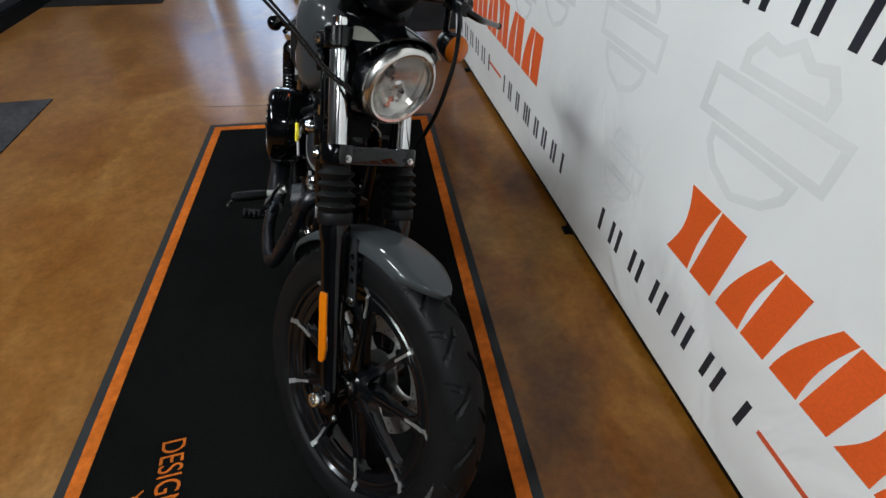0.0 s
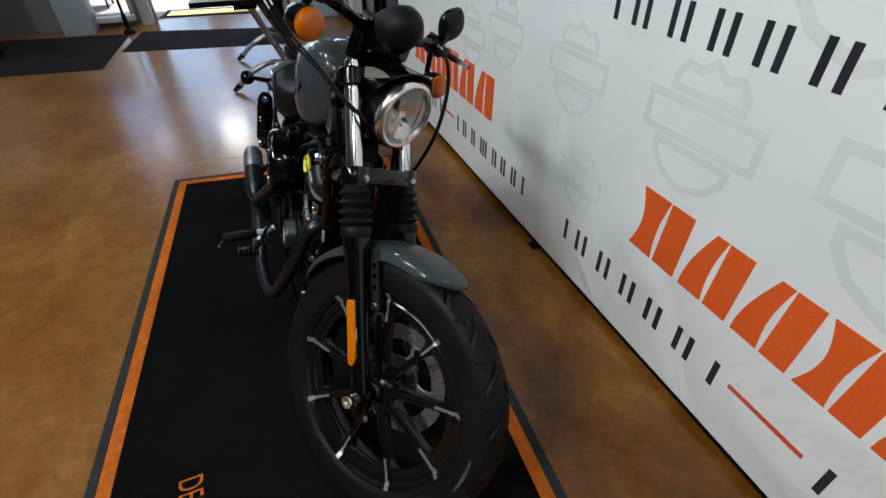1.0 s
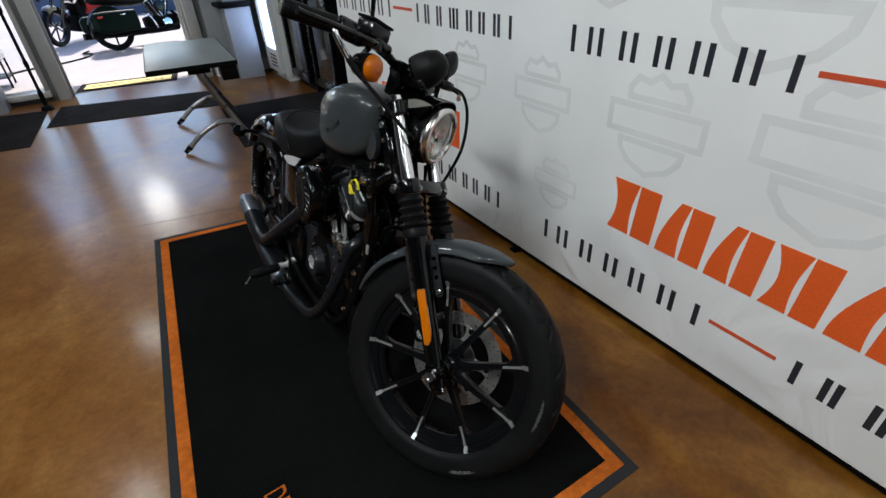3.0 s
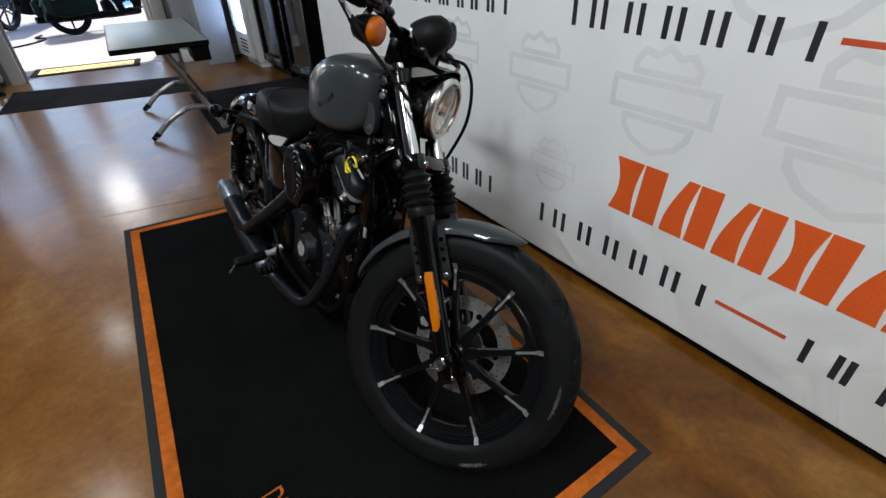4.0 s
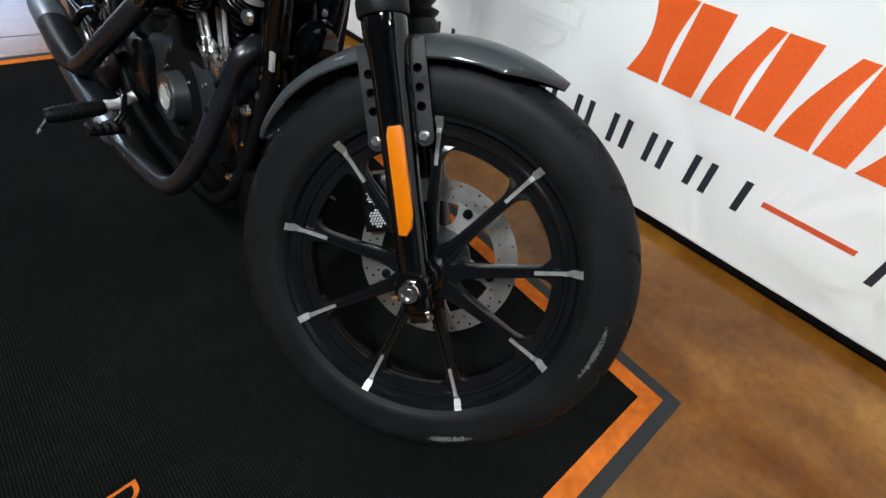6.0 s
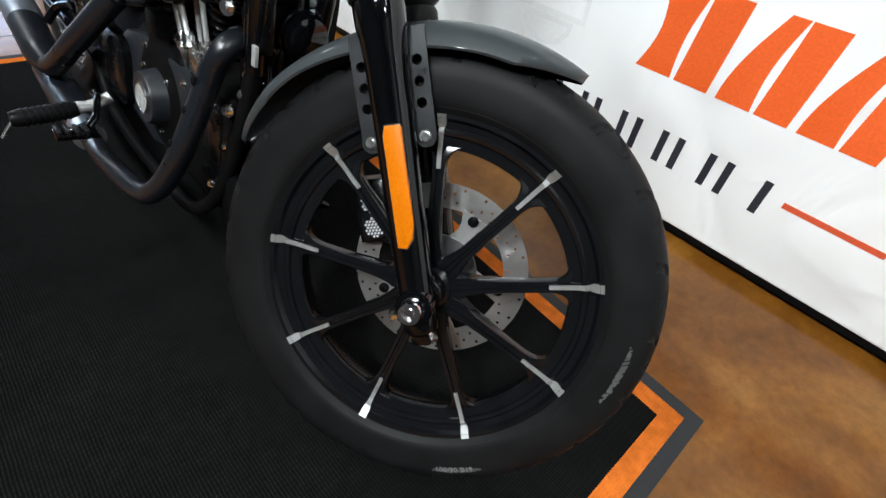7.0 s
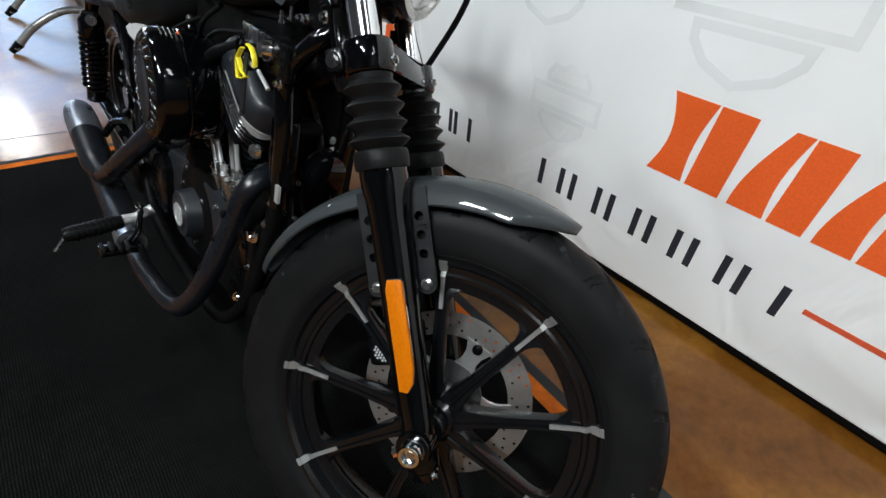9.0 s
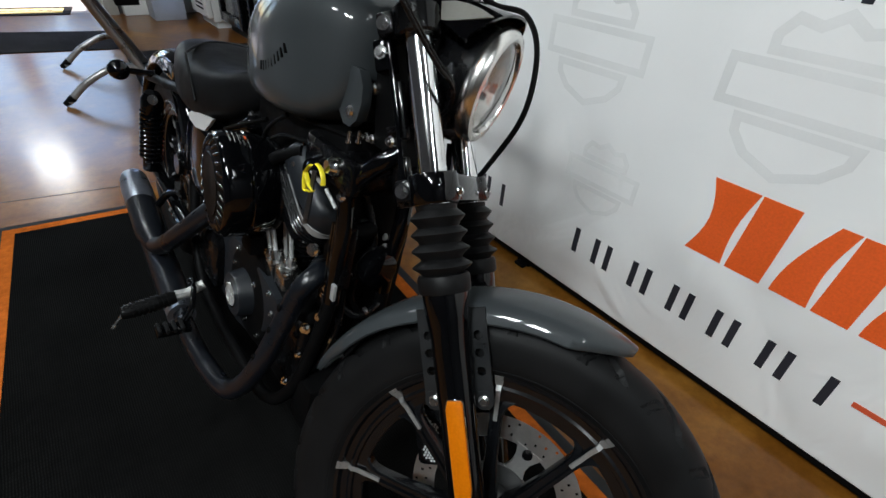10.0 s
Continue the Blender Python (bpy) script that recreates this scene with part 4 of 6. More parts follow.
# front fender: short, hugging the tyre
rings = []
A0, A1, NA = -12.0, 78.0, 44
for i in range(NA + 1):
    a = radians(A0 + (A1 - A0) * i / NA)
    e = min(i, NA - i) / NA
    w_ = 0.066 * min(1.0, 0.03 + 7.0 * (i / NA)) ** 0.5 * min(1.0, 0.03 + 5.0 * (1 - i / NA)) ** 0.6
    drop = 0.029 * min(1.0, 0.10 + 5.5 * e) * (1.0 - 0.52 * min(1.0, max(0.0, (i / NA - 0.42) / 0.30)))
    top = 0.368 - 0.003 * max(0.0, 1 - i / 10)
    ring = []
    prof = []
    for k in range(15):
        t = (k / 14 * 2 - 1)
        xx = w_ * math.sin(t * 1.5) / math.sin(1.5)
        rr = top - (0.008 + drop) * abs(t) ** 2.6
        prof.append((xx, rr))
    prof += [(x_ * 0.965, r_ - 0.0028) for x_, r_ in prof[::-1]]
    for x_, r_ in prof:
        ring.append((x_, r_ * math.sin(a), r_ * math.cos(a)))
    rings.append(ring)
fender = front("front_fender", moved(rings_mesh(rings), Matrix.Translation(HUB)), M["paint"], label="short glossy charcoal front fender", angle=50)


def holed_strip(l0, l1, f0, f1, x, t, holes, hr, n=16):
    """A bracket plate standing along the fork, with round holes through it."""
    bm = bmesh.new()
    hw, fc = (f1 - f0) / 2, (f0 + f1) / 2

    def quad(*pts):
        bm.faces.new([bm.verts.new(p) for p in pts])

    cuts = [l0] + [v for h in holes for v in (h - hw, h + hw)] + [l1]
    for side, xx in ((-1, x - t / 2), (1, x + t / 2)):
        for a, b in zip(cuts[0::2], cuts[1::2]):
            if b - a > 0.0004:
                quad((xx, f0, a), (xx, f1, a), (xx, f1, b), (xx, f0, b))
        for h in holes:
            for k in range(n):
                p = []
                for q in (k, k + 1):
                    co, si = math.cos(2 * math.pi * q / n), math.sin(2 * math.pi * q / n)
                    m_ = hw / max(abs(co), abs(si))
                    p.append(((xx, fc + hr * co, h + hr * si), (xx, fc + m_ * co, h + m_ * si)))
                quad(p[0][0], p[0][1], p[1][1], p[1][0])
    for h in holes:
        for k in range(n):
            a, b = 2 * math.pi * k / n, 2 * math.pi * (k + 1) / n
            quad(*[(xx, fc + hr * math.cos(g_), h + hr * math.sin(g_)) for xx, g_ in ((x - t / 2, a), (x - t / 2, b), (x + t / 2, b), (x + t / 2, a))])
    for ff in (f0, f1):
        quad((x - t / 2, ff, l0), (x + t / 2, ff, l0), (x + t / 2, ff, l1), (x - t / 2, ff, l1))
    for ll in (l0, l1):
        quad((x - t / 2, f0, ll), (x + t / 2, f0, ll), (x + t / 2, f1, ll), (x - t / 2, f1, ll))
    bmesh.ops.remove_doubles(bm, verts=bm.verts[:], dist=0.00002)
    return moved(bm, FORK)


for sx in (-1, 1):
    for f0, f1, lo_, tag in ((0.020, 0.048, 0.219, "front"), (-0.053, -0.027, 0.218, "rear")):
        bk = front("fender_bracket", holed_strip(lo_, 0.352, f0, f1, sx * 0.066, 0.004, [0.261, 0.287, 0.313], 0.0068), M["bracket"], fender, "drilled dark grey fender bracket", 1.0)
        front("bracket_boss", joined(rod(fk(sx * 0.062, lo_, (f0 + f1) / 2), fk(sx * 0.0685, lo_, (f0 + f1) / 2), 0.0140, 24)), M["bracket"], fender)
        front("bracket_bolt", joined(rod(fk(sx * 0.068, lo_, (f0 + f1) / 2), fk(sx * 0.0765, lo_, (f0 + f1) / 2), 0.0056, 20), rod(fk(sx * 0.068, lo_, (f0 + f1) / 2), fk(sx * 0.0700, lo_, (f0 + f1) / 2), 0.0082, 20)), M["steel"], fender, "chrome bracket bolt")

# brake caliper behind the left leg
cal = front("brake_caliper", joined(moved(box(0.035, 0.085, -0.125, -0.06, 0.055, 0.165, 0.012), FORK), moved(box(0.05, 0.095, -0.07, -0.02, 0.09, 0.135, 0.008), FORK)), M["satin"], label="black brake caliper")
for l_ in (0.085, 0.125):
    pst = front("piston_insulator", joined(rod(fk(0.030, l_, -0.092), fk(0.0345, l_, -0.092), 0.0200, 28)), M["flat"], cal, "dark piston face with bright studs")
    for i in range(-3, 4):
        for j in range(-3, 4):
            dl, df = 0.0056 * i * 0.866, 0.0056 * (j + 0.5 * (i % 2))
            if math.hypot(dl, df) < 0.0165:
                front("stud", rod(fk(0.0288, l_ + dl, -0.092 + df), fk(0.0302, l_ + dl, -0.092 + df), 0.0020, 8), M["bright"], pst)
front("brake_hose", tube([fk(0.10, 0.14, -0.06), fk(0.105, 0.25, -0.06), fk(0.09, 0.45, -0.05), fk(0.08, 0.60, -0.02)], 0.005, 10), M["flat"], None)

# headlight with its visor
HLC = Vector((0.008, 0.272, 0.938))
HL = Matrix.Translation(HLC) @ Matrix.Rotation(radians(4), 4, "X")
hd = front("headlight", moved(lathe([(0.0, 0.125), (0.030, 0.120), (0.056, 0.100), (0.070, 0.065), (0.0765, 0.035), (0.0785, 0.013), (0.0785, 0.007), (0.0735, 0.007), (0.066, 0.060), (0.03, 0.11), (0.0, 0.115)], 56, axis="y"), HL), M["satin"], label="round headlight in a black bucket")
front("trim_ring", moved(lathe([(0.0740, 0.012), (0.0800, 0.011), (0.0840, 0.006), (0.0852, -0.001), (0.0838, -0.008), (0.0800, -0.0135), (0.0745, -0.0155), (0.0695, -0.0140), (0.0675, -0.009), (0.0690, -0.003), (0.0720, 0.004)], 64, True, "y"), HL), M["ring"], hd, "chrome headlight ring")
ref = bmesh.new()
NR, NS = 7, 40
g = []
for i in range(NR + 1):
    r_ = 0.012 + (0.070 - 0.012) * i / NR
    g.append([ref.verts.new((r_ * math.cos(2 * math.pi * j / NS), 0.048 - 0.046 * (r_ / 0.070) ** 2 + (0.0026 if (j // 2 + i // 2) % 2 else -0.0012) * (0.5 if i in (0, NR) else 1), r_ * math.sin(2 * math.pi * j / NS))) for j in range(NS)])
for i in range(NR):
    for j in range(NS):
        ref.faces.new((g[i][j], g[i][(j + 1) % NS], g[i + 1][(j + 1) % NS], g[i + 1][j]))
front("reflector_bowl", moved(ref, HL), M["bowl"], hd, "faceted bright reflector bowl", 12)
front("bulb_shield", moved(joined(lathe([(0.0, 0.004), (0.009, 0.005), (0.0125, 0.010), (0.0125, 0.022), (0.010, 0.026)], 28, axis="y"), rod((0, 0.02, 0), (0, 0.046, 0), 0.010, 20)), HL), M["chrome"], hd, "chrome bulb shield")
front("bulb_base", moved(joined(lathe([(0.0, 0.0), (0.010, 0.0), (0.012, 0.003), (0.012, 0.03)], 24, axis="y")), HL @ Matrix.Translation((-0.024, 0.012, 0.018))), M["flat"], hd)
front("side_lens", moved(lathe([(0.0, -0.001), (0.0045, 0.0), (0.0055, 0.002), (0.0055, 0.010)], 18, axis="y"), HL @ Matrix.Translation((0.022, 0.004, -0.014))), M["gloss"], hd)
ln = front("lens", moved(lathe([(0.0, -0.0230), (0.020, -0.0220), (0.040, -0.0190), (0.058, -0.0135), (0.0695, -0.0070), (0.0690, -0.0045), (0.058, -0.0110), (0.040, -0.0165), (0.020, -0.0195), (0.0, -0.0205)], 56, axis="y"), HL), M["glass"], hd, "clear glass headlight lens")
ln.visible_shadow = False
for k, (dx, dz, w_, h_) in enumerate(((0.004, -0.030, 0.010, 0.003), (0.005, -0.036, 0.012, 0.003), (0.003, -0.042, 0.010, 0.003), (0.004, -0.048, 0.012, 0.003))):
    front("sticker_bar", moved(box(dx - w_ / 2 - 0.018, dx + w_ / 2 - 0.018, 0.016, 0.0165, dz - h_ / 2, dz + h_ / 2), HL @ Matrix.Translation((0.012, -0.012, 0.0))), M["print_orange"], hd)
front("headlight_mount", joined(tube([HLC + Vector((0, 0.075, 0.055)), HLC + Vector((0, 0.11, 0.085))], 0.012, 12, smooth=False), moved(box(-0.07, 0.07, 0.03, 0.075, 0.60, 0.70, 0.02), FORK @ Matrix.Translation((0, -0.06, 0)))), M["satin"], None)
vis = []
for i in range(15):
    u = i / 14
    y_ = 0.258 + u * 0.150
    rad = 0.0985 - 0.010 * u
    lift = 0.002 + 0.010 * u
    span = 1.28 - 0.30 * u
    ring, inner = [], []
    for k in range(17):
        t = (k / 16 * 2 - 1) * span
        # pointed brow: the middle reaches further ahead than the ears
        yy = y_ + 0.040 * (1 - u) * (abs(t) / span) ** 1.5
        ring.append((0.008 + rad * math.sin(t) * 1.05, yy, 0.938 + lift + rad * math.cos(t)))
        inner.append((0.008 + (rad - 0.0035) * math.sin(t) * 1.05, yy, 0.938 + lift + (rad - 0.0035) * math.cos(t)))
    vis.append(ring + inner[::-1])
front("headlight_visor", rings_mesh(vis), M["gloss"], label="black headlight visor", angle=60)

# bracket strip behind the right fork tube, cable bundle beside the headlight
st = front("wiring_bracket", joined(moved(box(-0.1015, -0.0975, -0.041, -0.035, 0.500, 0.722, 0.001), FORK), moved(box(-0.1000, -0.0700, -0.062, -0.037, 0.680, 0.722, 0.004), FORK)), M["gloss"], label="thin black bracket strip")
front("bracket_bolt", bolt(fk(-0.101, 0.704, -0.050), (-1, 0, 0), 0.0060, 0.006), M["steel"], st)
front("connector", moved(box(-0.090, -0.074, -0.046, -0.030, 0.590, 0.668, 0.004), FORK), M["satin"], st)
front("connector", moved(box(-0.092, -0.076, -0.048, -0.032, 0.530, 0.566, 0.004), FORK), M["satin"], st)
for k, (dx, dy, dz) in enumerate(((0, 0, 0), (0.011, -0.006, 0.004), (0.004, 0.010, -0.006))):
    front("cable", tube([(-0.070 + dx, 0.325 + dy, 1.010 + dz), (-0.056 + dx, 0.300 + dy, 0.955 + dz), (-0.050 + dx, 0.298 + dy, 0.895 + dz), (-0.040 + dx, 0.315 + dy, 0.840 + dz), (-0.015 + dx, 0.345 + dy, 0.815 + dz)], 0.0034, 10, 8), M["satin"], None)

# pale wedges painted in place of the reflection on the gloss visor
for sx in (-1, 1):
    vp = [(0.340, 0.981), (0.348, 1.004), (0.330, 1.0105), (0.312, 1.0125), (0.296, 1.0120), (0.276, 1.008), (0.306, 0.995)]
    front("visor_reflection", rings_mesh([[(0.008 + sx * (0.0830 + 0.0060 * (y_ - 0.262) / 0.085) + o, y_, z_) for y_, z_ in vp] for o in (-0.002, 0.002)]), M["reflection_tone"], None, "olive grey wedge painted as a reflection on the visor", 20)

# speedometer
SP = Matrix.Translation((-0.014, 0.365, 1.096)) @ Matrix.Rotation(radians(-38), 4, "X")
sp = front("speedometer", moved(lathe([(0.0, -0.070), (0.018, -0.067), (0.036, -0.054), (0.047, -0.028), (0.051, 0.0), (0.051, 0.018), (0.046, 0.020), (0.0, 0.018)], 40, axis="y"), SP), M["rubber"], label="black speedometer housing")
front("dial_ring", moved(lathe([(0.045, 0.0195), (0.0505, 0.0185), (0.0505, 0.024), (0.045, 0.0245)], 40, True, "y"), SP), M["gloss"], sp)
front("speedometer_bracket", joined(moved(box(-0.045, 0.045, -0.02, 0.06, 0.0, 0.05, 0.015), Matrix.Translation((-0.008, 0.36, 1.035)))), M["satin"], sp)

# handlebar, grips, levers, switches
BARZ = 1.072


def bar_point(sx, u):
    """A place on the bar, from the middle (u = 0) to its end (u = 1)."""
    pts = [(0.0, 0.432, 1.078), (0.055, 0.430, 1.078), (0.13, 0.425, 1.092), (0.20, 0.432, 1.103), (0.27, 0.472, 1.106), (0.388, 0.545, 1.094)]
    p = [Vector((sx * x_, y_, z_)) for x_, y_, z_ in pts]
    f = u * (len(p) - 1)
    i = min(int(f), len(p) - 2)
    return p[i].lerp(p[i + 1], f - i)


def pointed(profile):
    """A round shell drawn out to a blunt point above and below."""
    bm = lathe(profile, 36, axis="y")
    for v in bm.verts:
        u = v.co.z / 0.040
        v.co.x *= 1.05 - (0.42 if u > 0 else 0.30) * u * u
        v.co.z *= 1.06
    return bm


front("handlebar", tube([bar_point(-1, u / 10) for u in range(10, 0, -1)] + [bar_point(1, u / 10) for u in range(0, 11)], 0.0127, 16, 4), M["satin"], label="black steel handlebar")
for sx in (-1, 1):
    rs = front("handlebar_riser", joined(moved(box(-0.018, 0.018, -0.02, 0.02, 0.0, 0.085, 0.008), Matrix.Translation((sx * 0.045, 0.428, 1.000))), moved(box(-0.019, 0.019, -0.022, 0.022, 0.06, 0.098, 0.008), Matrix.Translation((sx * 0.045, 0.430, 1.000)))), M["satin"], None)
    a, b = bar_point(sx, 0.83), bar_point(sx, 1.0)
    d = (b - a).normalized()
    gr = front("grip", joined(tube([a, a.lerp(b, 0.5), b, b + d * 0.010], [0.0215, 0.0205, 0.021, 0.017], 20, 6)), M["rubber"], label="ribbed black rubber grip")
    for k in range(8):
        front("grip_rib", rod(a.lerp(b, 0.12 + 0.11 * k), a.lerp(b, 0.15 + 0.11 * k), 0.0218, 20), M["rubber"], gr)
    c = bar_point(sx, 0.745)
    d2 = (bar_point(sx, 0.80) - bar_point(sx, 0.70)).normalized()
    sw = front("switch_housing", tube([c - d2 * 0.034, c - d2 * 0.028, c + d2 * 0.028, c + d2 * 0.036], [0.022, 0.026, 0.026, 0.022], 20, 3), M["satin"], label="black switch housing")
    front("switch_button", moved(box(-0.008, 0.008, -0.008, 0.008, 0.0, 0.006, 0.002), Matrix.Translation(c + Vector((0, 0.015, 0.021)))), M["flat"], sw)
    pv = bar_point(sx, 0.66) + Vector((0, -0.035, -0.006))
    front("lever_perch", joined(tube([bar_point(sx, 0.64), bar_point(sx, 0.68)], 0.021, 16, smooth=False), moved(box(-0.020, 0.020, -0.022, 0.022, -0.014, 0.014, 0.006), Matrix.Translation(pv))), M["satin"], None)
    front("lever", tube([pv + Vector((sx * 0.0, -0.010, 0)), pv + Vector((sx * 0.05, -0.026, -0.004)), pv + Vector((sx * 0.12, 0.000, -0.006)), pv + Vector((sx * 0.205, 0.040, -0.010)), pv + Vector((sx * 0.222, 0.046, -0.010))], [0.009, 0.0085, 0.0070, 0.0065, 0.0085], 12, 6), M["satin"], label="black hand lever")
    # mirror
    base = pv + Vector((sx * 0.01, 0.01, 0.012))
    mc_ = Vector((sx * 0.283, 0.452, 1.172)) if sx > 0 else Vector((-0.335, 0.40, 1.30))
    mr = front("mirror", moved(pointed([(0.0, -0.016), (0.020, -0.014), (0.036, -0.006), (0.040, 0.002), (0.040, 0.008), (0.037, 0.010), (0.0, 0.009)]), Matrix.Translation(mc_) @ Matrix.Rotation(radians(sx * -18), 4, "Z") @ Matrix.Rotation(radians(12 * sx), 4, "Y") @ Matrix.Diagonal((0.95, 1.0, 1.18, 1))), M["satin"], label="black oval mirror")
    front("mirror_glass", moved(pointed([(0.0, 0.0108), (0.0355, 0.0108), (0.0355, 0.0098), (0.0, 0.0098)]), Matrix.Translation(mc_) @ Matrix.Rotation(radians(sx * -18), 4, "Z") @ Matrix.Rotation(radians(12 * sx), 4, "Y") @ Matrix.Diagonal((0.95, 1.0, 1.18, 1))), M["mirror"], mr, "mirror glass")
    front("mirror_stem", tube([base, base + Vector((sx * 0.004, 0.0, 0.03)), mc_ + Vector((sx * -0.018, -0.01, -0.055)), mc_ + Vector((0, -0.008, -0.030))], 0.0055, 10), M["satin"], mr)
    # turn signal
    sc = Vector((-0.222, 0.392, 1.040)) if sx < 0 else Vector((0.268, 0.405, 1.008))
    sm = Matrix.Translation(sc)
    ts = front("turn_signal", moved(lathe([(0.0, 0.060), (0.014, 0.058), (0.026, 0.046), (0.032, 0.025), (0.034, 0.004), (0.030, 0.002), (0.0, 0.002)], 32, axis="y"), sm), M["satin"], label="round black turn signal with amber lens")
    front("lens", moved(lathe([(0.0315, 0.003), (0.0335, -0.002), (0.0325, -0.008), (0.0290, -0.0138), (0.0225, -0.0180), (0.0125, -0.0204), (0.0, -0.0212)], 32, axis="y"), sm), M["lens_amber"], ts, "amber lens")
    front("signal_stem", tube([sc + Vector((0, 0.035, 0)), sc + Vector((sx * -0.01, 0.045, 0.02)), bar_point(sx, 0.62) + Vector((0, -0.01, -0.012))], 0.008, 10), M["satin"], ts)
# brake master cylinder on the right
pc = bar_point(-1, 0.64)
mcl = front("brake_master_cylinder", joined(moved(box(-0.045, 0.038, -0.045, 0.005, 0.005, 0.040, 0.007), Matrix.Translation(pc)), rod(pc + Vector((-0.03, -0.03, -0.002)), pc + Vector((0.062, -0.03, -0.002)), 0.013, 16)), M["satin"], label="black brake fluid reservoir")
front("reservoir_cap", moved(box(-0.047, 0.040, -0.047, 0.007, 0.0402, 0.047, 0.003), Matrix.Translation(pc)), M["flat"], mcl)
# cables
front("clutch_cable", tube([bar_point(1, 0.62) + Vector((0, -0.03, 0)), (0.180, 0.362, 1.092), (0.120, 0.292, 1.076), (0.096, 0.245, 1.022), (0.090, 0.224, 0.930), (0.108, 0.246, 0.840), (0.113, 0.270, 0.785), (0.090, 0.330, 0.72)], 0.0048, 10, 12), M["flat"], label="black looping clutch cable")
front("throttle_cable", tube([bar_point(-1, 0.80) + Vector((0.0, -0.01, -0.022)), (-0.322, 0.425, 1.062), (-0.285, 0.392, 1.018), (-0.205, 0.345, 0.968), (-0.145, 0.303, 0.925), (-0.100, 0.283, 0.906), (-0.060, 0.300, 0.872), (-0.045, 0.37, 0.82)], 0.0027, 10, 10), M["satin"], label="black throttle cable")
front("throttle_cable", tube([bar_point(-1, 0.80) + Vector((0.012, -0.01, -0.016)), (-0.317, 0.429, 1.067), (-0.279, 0.395, 1.024), (-0.201, 0.347, 0.973), (-0.142, 0.305, 0.930), (-0.097, 0.285, 0.910), (-0.058, 0.302, 0.876), (-0.042, 0.375, 0.825)], 0.0027, 10, 10), M["satin"], None)
for k in range(2):
    o = Vector((0.008 * k, 0.005 * k, 0.008 * k))
    front("cable_boot", tube([Vector((-0.303, 0.407, 1.037)) + o, Vector((-0.285, 0.393, 1.019)) + o * 0.8, Vector((-0.262, 0.380, 1.004)) + o * 0.6], [0.0058, 0.0056, 0.0040], 14, 4), M["rubber"], None)
    front("cable_sleeve", tube([Vector((-0.331, 0.446, 1.092)) + o, Vector((-0.329, 0.436, 1.074)) + o, Vector((-0.318, 0.420, 1.054)) + o, Vector((-0.300, 0.405, 1.034)) + o], 0.0046, 14, 6), M["chrome"], None, "bright bent cable end")
front("wiring_loom", tube([(-0.03, 0.36, 1.02), (-0.055, 0.345, 0.96), (-0.05, 0.35, 0.90), (-0.02, 0.38, 0.86)], 0.008, 10), M["flat"], None)
front("wiring_loom", tube([(-0.06, 0.385, 1.0), (-0.062, 0.34, 0.93), (-0.050, 0.345, 0.86), (0.0, 0.40, 0.80)], 0.005, 10), M["flat"], None)

# ---- fuel tank, seat, rear fender ----
tank = part("fuel_tank", sections([
    (0.428, 0.030, 0.895, 0.965, 0), (0.436, 0.060, 0.878, 0.985, 0), (0.455, 0.084, 0.834, 1.000, 0), (0.49, 0.104, 0.806, 1.012, 0), (0.54, 0.118, 0.790, 1.017, 0),
    (0.60, 0.123, 0.782, 1.013, 0), (0.66, 0.121, 0.780, 1.002, 0), (0.72, 0.112, 0.777, 0.984, 0), (0.78, 0.096, 0.780, 0.957, 0), (0.83, 0.074, 0.780, 0.922, 0), (0.862, 0.046, 0.785, 0.885, 0), (0.872, 0.020, 0.80, 0.860, 0)], 56, 3.0, 6.0), M["paint"], bike, "glossy charcoal fuel tank", 60)
part("filler_cap", moved(lathe([(0.0, 0.016), (0.020, 0.015), (0.030, 0.010), (0.032, 0.0), (0.0, 0.0)][::-1], 32, axis="z"), Matrix.Translation((0.03, 0.66, 0.990))), M["satin"], tank, "black filler cap")
for k in range(9):
    for sx in (-1, 1):
        u = k / 8
        part("badge_bar", moved(box(-0.0022, 0.0022, -0.0019, 0.0019, -0.0075, 0.0075, 0.0005), Matrix.Translation((sx * 0.1205, 0.640 - 0.088 * u, 0.852 + 0.046 * u ** 1.6)) @ Matrix.Rotation(radians(-12 - 26 * u), 4, "X")), M["flat"], tank, "dark plain badge bar")
TABM = Matrix(((0, 0, 1, 0), (1, 0, 0, 0), (0, 1, 0, 0), (0, 0, 0, 1)))
for sx in (-1, 1):
    lobe = [(0.470, 0.905), (0.415, 0.905), (0.400, 0.885), (0.397, 0.860), (0.404, 0.833), (0.422, 0.818), (0.442, 0.819), (0.458, 0.834), (0.480, 0.850)]
    part("tank_flange", moved(slab(lobe, 0.020, 0.006), Matrix.Translation((0.046 if sx > 0 else -0.066, 0, 0)) @ TABM), M["paint"], tank)
    part("tank_bolt", bolt((sx * 0.066, 0.423, 0.841), (sx, 0, 0), 0.0065, 0.006), M["chrome"], tank)
seat = part("seat", sections([
    (0.8, 0.045, 0.750, 0.800, 0), (0.818, 0.08, 0.719, 0.809, 0), (0.87, 0.108, 0.677, 0.793, 0), (0.95, 0.128, 0.644, 0.777, 0), (1.03, 0.136, 0.627, 0.774, 0), (1.085, 0.137, 0.622, 0.778, 0), (1.115, 0.136, 0.622, 0.781, 0),
    (1.17, 0.132, 0.622, 0.786, 0), (1.23, 0.12, 0.627, 0.788, 0), (1.295, 0.102, 0.640, 0.770, 0), (1.342, 0.072, 0.652, 0.745, 0), (1.36, 0.03, 0.672, 0.722, 0)], 48, 3.6), M["leather"], bike, "black vinyl solo seat", 60)
seam = []
